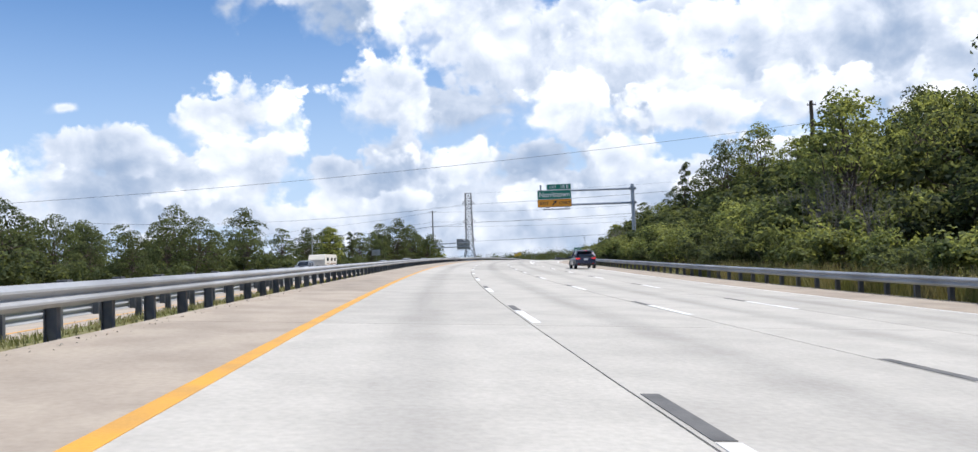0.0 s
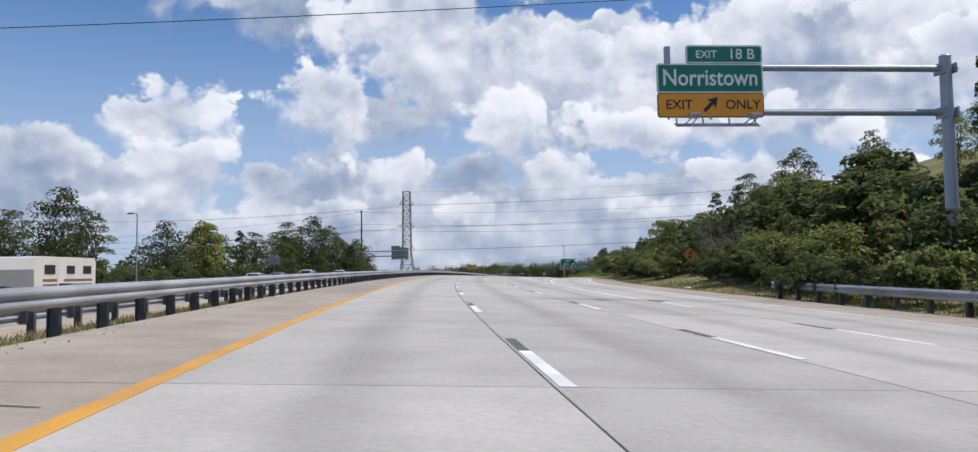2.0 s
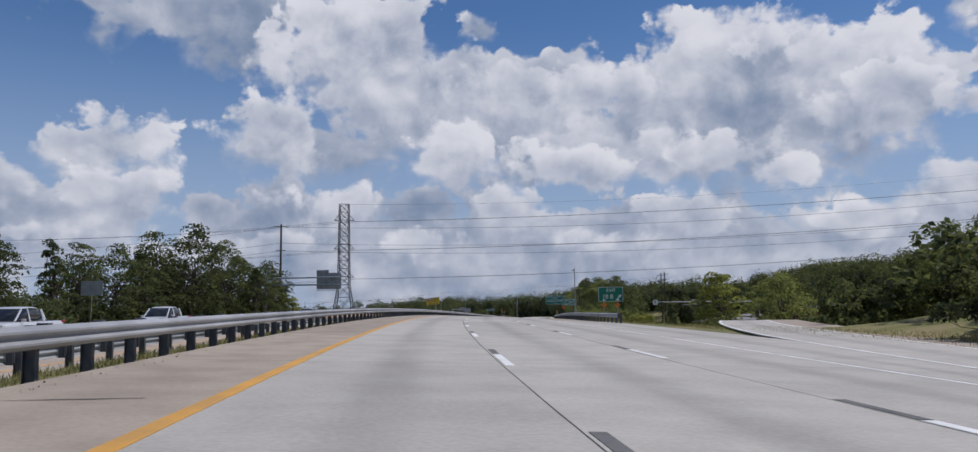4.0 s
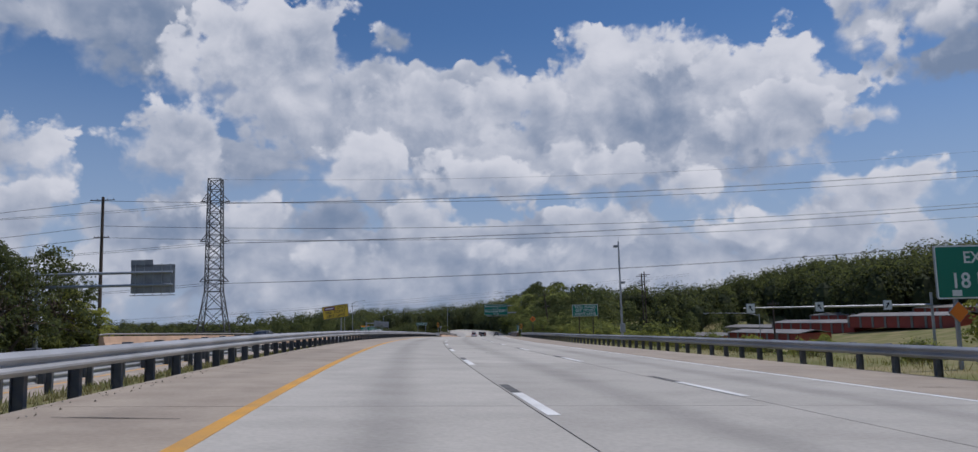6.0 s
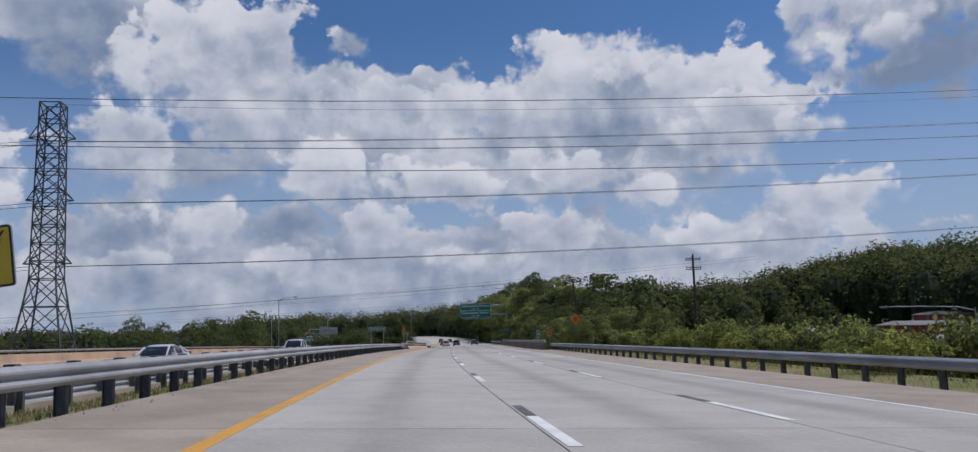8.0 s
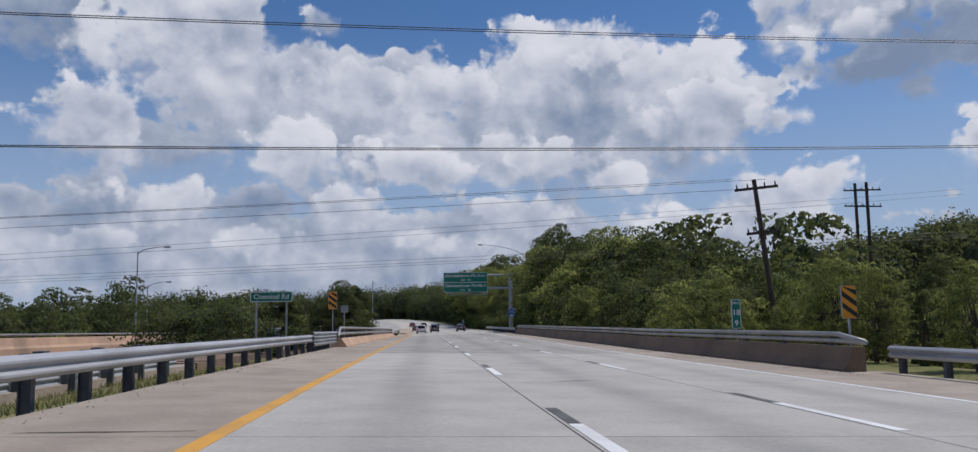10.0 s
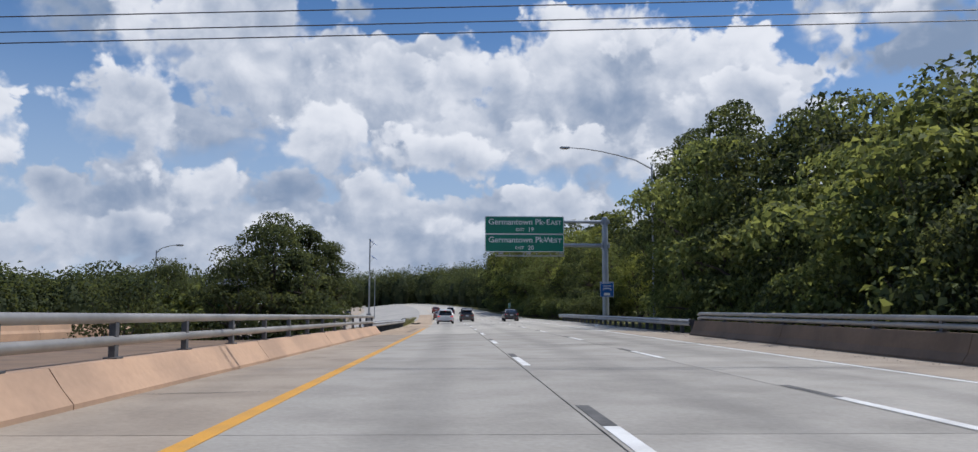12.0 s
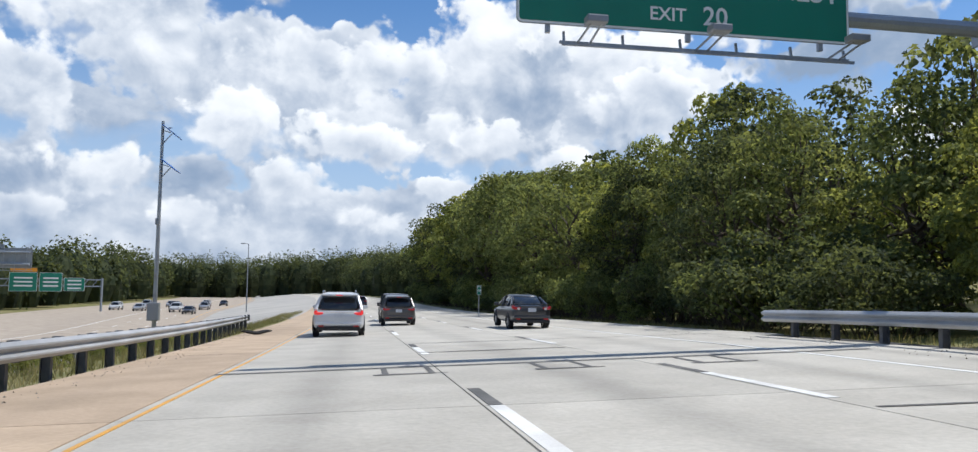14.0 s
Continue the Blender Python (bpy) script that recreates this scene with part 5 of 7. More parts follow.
def mast(parent, h, r, arms, x_end, base=0.0, low=0.0):
    bm = bmesh.new()
    cyl(bm, (0, 0, low - 0.5), (0, 0, h), r, r * 0.85, 18)
    part("pole", bm, POLE_GREY, parent, smooth=False)
    bm = bmesh.new()
    cyl(bm, (0, 0, h), (0, 0, h + 0.08), r * 0.9, r * 0.55, 18)
    part("cap", bm, POLE_GREY, parent)
    for z, ra in arms:
        bm = bmesh.new()
        cyl(bm, (0.45, 0.0, z), (x_end, 0.0, z + 0.02), ra, ra * 0.85, 12)
        arm = part("arm", bm, POLE_GREY, parent)
        bm = bmesh.new()
        box(bm, (-r * 0.9, 0, z), (0.1, r * 2.6, ra * 3.2), 0.015)
        box(bm, (r * 1.05, 0, z), (0.08, r * 2.2, ra * 2.8), 0.015)
        part("flange", bm, POLE_GREY, arm)


def gantry_exit():
    m = M(96.05, 23.2)
    g = thing("sign_gantry", m, "grey cantilever sign gantry with a green and amber exit-only sign", "sign gantry", "cantilever gantries")
    mast(g, 9.7, 0.26, ((9.2, 0.14), (7.43, 0.14)), -11.7, low=0.3)
    x0, x1 = -11.83, -7.6
    w = x1 - x0
    panel(g, w, 1.16, (x0 + x1) / 2, 8.75, GREEN_S, y=-0.22, name="green_panel")
    panel(g, w, 0.98, (x0 + x1) / 2, 7.70, ORANGE_S, BLACK_S, y=-0.22, name="amber_panel", edge=0.03)
    panel(g, 3.05, 0.72, x1 - 1.53, 9.70, GREEN_S, y=-0.22, name="exit_tab")
    letters("Norristown", 0.92, WHITE_S, g, (x0 + x1) / 2, 8.75, -0.236, sx=0.86)
    letters("EXIT", 0.42, WHITE_S, g, x1 - 2.25, 9.68, -0.236)
    letters("18 B", 0.58, WHITE_S, g, x1 - 0.85, 9.69, -0.236)
    letters("EXIT", 0.52, BLACK_S, g, x0 + 0.85, 7.70, -0.236)
    letters("ONLY", 0.52, BLACK_S, g, x1 - 0.85, 7.70, -0.236)
    arrow(g, BLACK_S, (x0 + x1) / 2, 7.73, 0.78, 45, -0.238)
    bm = bmesh.new()
    for x in (x0 + 0.45, (x0 + x1) / 2, x1 - 0.45):
        bar(bm, (x, -0.15, 7.15), (x, -0.15, 10.0), 0.08)
    bar(bm, (x0 + 0.45, -0.15, 10.0), (x0 + 0.45, -0.15, 9.3), 0.2)
    part("upright", bm, GALV, g)
    sign_lights(g, [x0 + 1.2, x1 - 0.7], 6.98)


def gantry_pike():
    m = M(459.6, 17.45, 0.45)
    g = thing("sign_gantry", m, "grey cantilever sign gantry with two stacked green exit signs", "sign gantry", "cantilever gantries")
    z0 = -0.9
    mast(g, 10.63 + z0, 0.33, ((10.2 + z0, 0.17), (7.85 + z0, 0.19)), -11.8, low=-0.4)
    x0, x1 = -11.98, -4.15
    w = x1 - x0
    c = (x0 + x1) / 2
    for zc, word in ((9.82 + z0, "EAST"), (8.05 + z0, "WEST")):
        panel(g, w, 1.76, c, zc, GREEN_S, y=-0.24, name="green_panel")
        letters("Germantown Pk-", 0.80, WHITE_S, g, x0 + 3.17, zc + 0.30, -0.256, width=5.65)
        letters(word[0], 0.74, WHITE_S, g, x1 - 1.58, zc + 0.29, -0.256)
        letters(word[1:], 0.56, WHITE_S, g, x1 - 0.78, zc + 0.23, -0.256, width=1.08)
    letters("EXIT", 0.42, WHITE_S, g, c - 0.45, 9.36 + z0, -0.256)
    letters("19", 0.60, WHITE_S, g, c + 0.62, 9.37 + z0, -0.256)
    letters("EXIT", 0.42, WHITE_S, g, c - 0.5, 7.56 + z0, -0.256)
    letters("20", 0.60, WHITE_S, g, c + 0.62, 7.57 + z0, -0.256)
    bm = bmesh.new()
    for x in (x0 + 0.7, c, x1 - 0.7):
        bar(bm, (x, -0.16, 7.0 + z0), (x, -0.16, 10.6 + z0), 0.1)
    part("upright", bm, GALV, g)
    sign_lights(g, [x0 + 1.5, c + 0.3, x1 - 0.4], 6.85 + z0, 1.1)
    # the blue help sign clamped to the pole
    panel(g, 1.36, 1.5, 0.05, 3.05 + z0 + 0.45, BLUE_S, y=-0.42, r=0.06, edge=0.03, name="help_sign", label="blue emergency telephone sign with a white handset")
    letters("EMERGENCY", 0.19, WHITE_S, g, 0.05, 3.66 + z0 + 0.45, -0.438)
    letters("CELLULAR", 0.19, WHITE_S, g, 0.05, 3.38 + z0 + 0.45, -0.438)
    bm = bmesh.new()
    tube(bm, [(-0.36, -0.435, 2.96 + z0 + 0.45), (-0.3, -0.435, 3.1 + z0 + 0.45), (0.05, -0.435, 3.16 + z0 + 0.45), (0.4, -0.435, 3.1 + z0 + 0.45), (0.46, -0.435, 2.96 + z0 + 0.45)], 0.06, 6)
    part("handset_mark", bm, WHITE_S, g)
    bm = bmesh.new()
    box(bm, (0.05, -0.434, 2.58 + z0 + 0.45), (0.62, 0.006, 0.26))
    part("number_bar", bm, WHITE_S, g)
    for z in (2.6, 3.3):
        bm = bmesh.new()
        box(bm, (0, -0.2, z), (0.5, 0.4, 0.06))
        part("clamp", bm, GALV, g)


def post_sign(name, m, w, h, z, face, rows, label, posts, border=WHITE_S, tilt=0.0, ink=WHITE_S, post_mat=GALV, size=0.3, drop=1.0):
    """A ground sign: a panel on one or two posts with rows of lettering."""
    ob = thing(name, m, label, "road sign", "ground-mounted signs")
    holder = ob
    for x in posts:
        bm = bmesh.new()
        box(bm, (x, 0.09, (z + h / 2 - drop) / 2), (0.09, 0.12, z + h / 2 + drop), 0.01)
        part("post", bm, post_mat, ob)
    p = panel(ob, w, h, 0, 0, face, border, r=0.08, edge=0.04)
    p.matrix_basis = Matrix.Translation((0, 0, z)) @ Matrix.Rotation(radians(tilt), 4, "Y")
    for text, x, dz, sz, sx in rows:
        letters(text, sz, ink, p, x, dz, -0.016, sx=sx)
    return ob, p


def diamond(m, side, z, face, label, drop=1.0, face_kind=""):
    ob = thing("warning_sign", m, label, "road sign", "diamond warning signs")
    bm = bmesh.new()
    box(bm, (0, 0.08, (z - drop) / 2), (0.07, 0.07, z + drop), 0.01)
    part("post", bm, POSTM, ob)
    p = panel(ob, side, side, 0, 0, face, BLACK_S, r=0.06, edge=0.02)
    p.matrix_basis = Matrix.Translation((0, 0, z)) @ Matrix.Rotation(radians(45), 4, "Y")
    if face_kind == "signal":
        bm = bmesh.new()
        rounded(bm, 0.26, 0.62, 0.08, 0.006, 0, 0, -0.016)
        q = part("signal_mark", bm, BLACK_S, ob, m=Matrix.Translation((0, 0, z)))
        for dz, mat in ((0.19, RED_LAMP), (0.0, YELLOW_S), (-0.19, GREEN_S)):
            bm = bmesh.new()
            cyl(bm, (0, -0.024, dz), (0, -0.017, dz), 0.08, None, 14)
            part("disc", bm, mat, q)
    else:
        for dz in (-0.14, 0.0, 0.14):
            bm = bmesh.new()
            box(bm, (0, -0.012, z + dz), (side * (0.5 if dz == 0 else 0.34), 0.006, 0.07))
            part("text_bar", bm, BLACK_S, ob)
    return ob


def chevron_marker(m, z, label):
    """An object marker: diagonal black stripes on amber."""
    ob = thing("object_marker", m, label, "road sign", "striped object markers")
    bm = bmesh.new()
    box(bm, (0, 0.06, z / 2 - 0.2), (0.06, 0.06, z + 1.3), 0.008)
    part("post", bm, GALV, ob)
    w, h = 0.46, 0.95
    p = panel(ob, w, h, 0, z, ORANGE_S, ORANGE_S, r=0.05, edge=0.01)
    for k in range(3):
        zc = -h / 2 + 0.16 + k * 0.33
        pts = [(-w / 2 + 0.015, zc + 0.16), (w / 2 - 0.015, zc - 0.16), (w / 2 - 0.015, zc + 0.0), (-w / 2 + 0.015, zc + 0.32)]
        pts = [(a, min(max(b, -h / 2 + 0.015), h / 2 - 0.015)) for a, b in pts]
        bm = bmesh.new()
        bm.faces.new([bm.verts.new((a, -0.012, z + b)) for a, b in pts])
        part("stripe", bm, BLACK_S, p)


def small_signs():
    ob, p = post_sign("exit_sign", M(219.3, 19.2, -0.2), 2.75, 1.62, 2.95, GREEN_S,
                      (("EXIT", 0.05, 0.42, 0.5, 1.0), ("18 B", -0.32, -0.28, 0.66, 1.0)), "green exit sign with a white arrow on two posts", (-0.75, 0.75), post_mat=SIGNBACK)
    arrow(p, WHITE_S, 0.95, -0.28, 0.72, 45, -0.014)
    for x in (-0.75, 0.75):
        q = panel(ob, 0.46, 0.46, 0, 0, DIAMOND_S, DIAMOND_S, y=0.0, r=0.03, edge=0.01, name="orange_diamond")
        q.matrix_basis = Matrix.Translation((x, -0.02, 1.75)) @ Matrix.Rotation(radians(45), 4, "Y")
        bm = bmesh.new()
        rounded(bm, 0.3, 0.18, 0.02, 0.02, x, 2.32, -0.03)
        part("plate", bm, WHITE_S, ob)
    ob, p = post_sign("toll_sign", M(276.15, 17.7), 2.62, 1.19, 3.0, GREEN_S,
                      (("TOLL PLAZA", 0, 0.35, 0.36, 1.06), ("GET TICKET", 0, 0.0, 0.36, 1.06), ("RIGHT LANE", 0, -0.35, 0.36, 1.06)),
                      "green toll plaza sign on two wooden posts above the weeds", (-0.62, 0.78), post_mat=TIMBER)
    ob, p = post_sign("lane_sign", M(276.2, -7.5, -0.1), 2.6, 1.3, 2.8, YELLOW_S,
                      (("ONLY", 0.66, 0.38, 0.37, 1.0), ("NO  TICKET", 0.0, 0.0, 0.37, 1.0), ("LEFT  LANE", 0.0, -0.39, 0.37, 1.0)),
                      "tilted yellow toll lane sign on a grey median post", (0.55,), border=BLACK_S, tilt=-7, ink=BLACK_S)
    bm = bmesh.new()
    rounded(bm, 1.05, 0.33, 0.03, 0.006, -0.56, 0.38, -0.016)
    part("logo_patch", bm, PURPLE_S, p, "plain purple patch")
    bm = bmesh.new()
    rounded(bm, 0.8, 0.11, 0.05, 0.006, -0.56, 0.38, -0.022)
    part("logo_bar", bm, WHITE_S, p)
    post_sign("road_name_sign", M(367.6, -6.75, -0.5), 2.4, 0.6, 3.36, GREEN_S, (("Chemical Rd", 0, 0.0, 0.39, 1.0),),
              "green road-name sign on two thin posts beside the bridge", (-0.85, 0.85))
    diamond(M(131.5, 23.3, -0.4), 0.86, 2.65, DIAMOND_S, "orange diamond sign showing a traffic signal on a dark post", face_kind="signal")
    diamond(M(337.1, 16.2), 0.86, 3.1, DIAMOND_S, "orange diamond roadworks sign above the shoulder rail")
    chevron_marker(M(364.6, -2.9, 0.0), 2.5, "amber and black striped object marker at the parapet's start")
    chevron_marker(M(343.5, 14.3, 0.0), 1.9, "amber and black striped object marker beside the shaded parapet")
    # back of a small square sign beside the marker, and one across the road
    for m, w, h, z, lab in ((M(368.8, -2.72), 0.42, 0.42, 2.15, "small square sign seen from behind on a thin post"),
                            (M(222.7, -40.9), 2.6, 1.7, 3.6, "grey back of a roadside sign across the motorway"),
                            (M(501.5, 11.6), 0.32, 0.75, 2.0, "narrow green mile marker on a thin post")):
        green = w == 0.32
        ob = thing("mile_marker" if green else "small_sign", m, lab, "road sign", "small signs")
        bm = bmesh.new()
        box(bm, (0, 0.05, z / 2 - 0.5), (0.06, 0.06, z + 1.0), 0.008)
        part("post", bm, GALV, ob)
        panel(ob, w, h, 0, z, GREEN_S if green else SIGNBACK, WHITE_S if green else SIGNBACK, r=0.04, edge=0.02)
        if green:
            letters("MILE", 0.12, WHITE_S, ob, 0, z + 0.26, -0.014)
            letters("19", 0.26, WHITE_S, ob, 0, z - 0.05, -0.014)
    ob = thing("mile_marker", M(350.5, 13.8, 0.4), "narrow green mile marker behind the parapet", "road sign", "small signs")
    bm = bmesh.new()
    box(bm, (0, 0.05, 0.6), (0.06, 0.06, 2.0), 0.008)
    part("post", bm, GALV, ob)
    panel(ob, 0.36, 1.1, 0, 1.25, GREEN_S, WHITE_S, r=0.04, edge=0.02)
    for text, z in (("MILE", 1.66), ("18", 1.30), ("9", 0.9)):
        letters(text, 0.13 if text == "MILE" else 0.3, WHITE_S, ob, 0, z, -0.014)


def low_green_sign():
    ob = thing("road_name_sign", Matrix.Translation(G(284, 30.5)) @ Matrix.Rotation(-heading(284), 4, "Z"), "low green sign on two short posts beyond the weedy shoulder", "road sign", "ground-mounted signs")
    for x in (-0.9, 0.9):
        bm = bmesh.new()
        box(bm, (x, 0.06, 1.0), (0.08, 0.08, 3.4), 0.01)
        part("post", bm, GALV, ob)
    p = panel(ob, 2.7, 0.62, 0, 2.3, GREEN_S, r=0.06, edge=0.03)
    for x, w in ((-0.45, 1.3), (0.75, 0.6)):
        bm = bmesh.new()
        box(bm, (x, -0.012, 2.3), (w, 0.006, 0.2))
        part("text_bar", bm, WHITE_S, p)


low_green_sign()


def back_gantry(m, arm, w, h, z, label, low=-1.5, right=True):
    """A cantilever gantry for the opposite traffic, seen from behind."""
    g = thing("sign_gantry", m, label, "sign gantry", "cantilever gantries")
    bm = bmesh.new()
    cyl(bm, (0, 0, low), (0, 0, z + 1.2), 0.3, 0.26, 16)
    part("pole", bm, POLE_GREY, g)
    for dz in (0.65, -0.85):
        bm = bmesh.new()
        cyl(bm, (0.2, 0, z + dz), (arm, 0, z + dz), 0.17, 0.15, 10)
        part("arm", bm, POLE_GREY, g)
    bm = bmesh.new()
    rounded(bm, w, h, 0.1, 0.05, arm - w / 2 + 0.2, z - 0.1, 0.28)
    pn = part("sign_back", bm, SIGNBACK, g)
    bm = bmesh.new()
    rounded(bm, w * 0.5, h * 0.25, 0.06, 0.05, arm - w * 0.72, z + h * 0.52, 0.28)
    part("tab_back", bm, SIGNBACK, g)
    for k in range(5):
        x = arm + 0.2 - w * (k + 0.5) / 5
        bm = bmesh.new()
        bar(bm, (x, 0.24, z - h / 2 - 0.3), (x, 0.24, z + h / 2), 0.07)
        part("rib", bm, GALV, pn)
    bm = bmesh.new()
    bar(bm, (arm - w, 0.5, z - h / 2 - 0.35), (arm + 0.2, 0.5, z - h / 2 - 0.35), 0.08)
    part("light_rail", bm, GALV, g)


gantry_exit()
gantry_pike()
small_signs()
back_gantry(M(290.1, -45.0, -0.6), 15.8, 5.2, 3.4, 8.3, "grey sign gantry seen from behind over the opposite road")
back_gantry(M(551, -47.6, -0.2), 9.9, 6.6, 2.6, 6.5, "large grey sign gantry seen from behind by the toll road")


def overhead_frame():
    """A far portal gantry with green toll signs over the opposite lanes."""
    ob = thing("portal_gantry", M(597, -49.9, -0.7, 22), "distant portal gantry carrying three green signs", "sign gantry")
    for x in (-8.6, 8.6):
        bm = bmesh.new()
        cyl(bm, (x, 0, -2), (x, 0, 4.9), 0.22, 0.19, 12)
        part("leg", bm, POLE_GREY, ob)
    for z in (3.4, 4.6):
        bm = bmesh.new()
        bar(bm, (-8.6, 0, z), (8.6, 0, z), 0.2)
        part("chord", bm, POLE_GREY, ob)
    bm = bmesh.new()
    for k in range(11):
        bar(bm, (-8.6 + 1.56 * k, 0, 3.4), (-7.8 + 1.56 * k, 0, 4.6), 0.1)
    part("truss", bm, POLE_GREY, ob)
    for x, w, h, top in ((-4.1, 4.3, 3.4, True), (0.2, 3.6, 3.4, False), (4.0, 3.4, 2.4, False)):
        p = panel(ob, w, h, x, 4.1 if h > 3 else 3.7, GREEN_S, y=-0.3, name="green_panel")
        for dz in (-0.7, 0.0, 0.7):
            bm = bmesh.new()
            box(bm, (x, -0.315, (4.1 if h > 3 else 3.7) + dz), (w * 0.66, 0.008, 0.28))
            part("text_bar", bm, WHITE_S, p)
        if top:
            panel(ob, w, 0.8, x, 6.25, ORANGE_S, BLACK_S, y=-0.3, name="amber_tab")


overhead_frame()


# ---------------------------------------------------------------- poles, tower and wires
def pylon():
    """Lattice tower: splayed legs, a narrow braced column and short arms."""
    m = Matrix.Translation(G(372.4, -54.2, -0.8)) @ Matrix.Rotation(-heading(372) + radians(8), 4, "Z") @ Matrix.Diagonal((1, 1, 1.12, 1))
    ob = thing("lattice_pylon", m, "tall grey steel lattice power pylon with short arms", "pylon")
    top = 41.5
    levels = [(0.0, 5.0), (5.5, 3.9), (10.5, 3.0), (15.0, 2.25), (18.5, 1.75)]
    z = 18.5
    while z < top - 0.5:
        z += 2.3
        levels.append((min(z, top), 1.75 - 0.35 * (z - 18.5) / (top - 18.5)))
    legs = [(1, 1), (-1, 1), (-1, -1), (1, -1)]
    for lx, ly in legs:
        bm = bmesh.new()
        tube(bm, [(lx * w, ly * w, z) for z, w in levels], [0.15 if z < 18 else 0.11 for z, w in levels], 4)
        part("leg", bm, PYLON, ob)
    for k in range(4):
        a, b = legs[k], legs[(k + 1) % 4]
        for (za, wa), (zb, wb) in zip(levels, levels[1:]):
            for p, q in (((a, wa, za), (b, wb, zb)), ((b, wa, za), (a, wb, zb)), ((a, wb, zb), (b, wb, zb))):
                bm = bmesh.new()
                bar(bm, (p[0][0] * p[1], p[0][1] * p[1], p[2]), (q[0][0] * q[1], q[0][1] * q[1], q[2]), 0.12)
                part("brace", bm, PYLON, ob)
    for z in (top - 4.6, top - 12.8, top - 21.0):
        for sx in (-1, 1):
            bm = bmesh.new()
            for y in (-1.4, 1.4):
                bar(bm, (sx * 1.4, y, z), (sx * 3.2, 0, z), 0.12)
                bar(bm, (sx * 1.4, y, z + 1.6), (sx * 3.2, 0, z), 0.1)
            part("arm", bm, PYLON, ob)
    bm = bmesh.new()
    for lx, ly in legs:
        box(bm, (lx * 5.0, ly * 5.0, -0.2), (1.0, 1.0, 1.2), 0.05)
    part("footing", bm, SHADEWALL, ob)
    return m


PYLON_M = pylon()


def utility_pole(m, h, arms, label, r=0.2):
    ob = thing("utility_pole", m, label, "utility pole", "timber utility poles")
    bm = bmesh.new()
    cyl(bm, (0, 0, -1.0), (0, 0, h), r, r * 0.68, 12)
    part("pole", bm, TIMBER, ob)
    for z, w in arms:
        bm = bmesh.new()
        box(bm, (0, -0.16, z), (w, 0.12, 0.14), 0.01)
        arm = part("crossarm", bm, TIMBER, ob)
        for x in (-w * 0.45, -w * 0.2, w * 0.2, w * 0.45):
            bm = bmesh.new()
            cyl(bm, (x, -0.16, z + 0.07), (x, -0.16, z + 0.3), 0.05, 0.03, 8)
            part("insulator", bm, POSTM, arm)
    return ob


utility_pole(Matrix.Translation(G(328, -57)) @ Matrix.Rotation(-heading(328), 4, "Z"), 27.0, ((26.4, 4.2), (20.0, 2.6)), "tall dark timber power pole with two crossarms", 0.34)
utility_pole(Matrix.Translation(G(106, 49.5)) @ Matrix.Rotation(-heading(106), 4, "Z"), 9.6, ((9.0, 1.2),), "dark timber pole rising above the wooded bank", 0.34)
for off in (-0.8, 0.8):
    utility_pole(Matrix.Translation(G(399 + off * 3, 47.8 + off)) @ Matrix.Rotation(-heading(397), 4, "Z"), 15.4 - ground_height(399, 47.8), ((14.6 - ground_height(399, 47.8), 2.8), (12.9 - ground_height(399, 47.8), 2.8)), "dark timber pole of a twin-pole power line", 0.22)
utility_pole(Matrix.Translation(G(300, 46)) @ Matrix.Rotation(-heading(300), 4, "Z"), 8.5, ((8.0, 1.6),), "plain timber pole beside the storage yard", 0.15)


utility_pole(Matrix.Translation(G(362, 20.9)) @ Matrix.Rotation(-heading(362), 4, "Z") @ Matrix.Rotation(radians(-6), 4, "Y"), 9.1 - ground_height(362, 20.4), ((8.6 - ground_height(362, 20.4), 2.4), (6.2 - ground_height(362, 20.4), 1.8)), "leaning timber power pole beside the shaded parapet", 0.17)


def wire(a, b, sag, r=0.03):
    a, b = Vector(a), Vector(b)
    bm = bmesh.new()
    n = 24
    tube(bm, [a.lerp(b, i / n) - Vector((0, 0, 4 * sag * (i / n) * (1 - i / n))) for i in range(n + 1)], r, 4)
    return bm


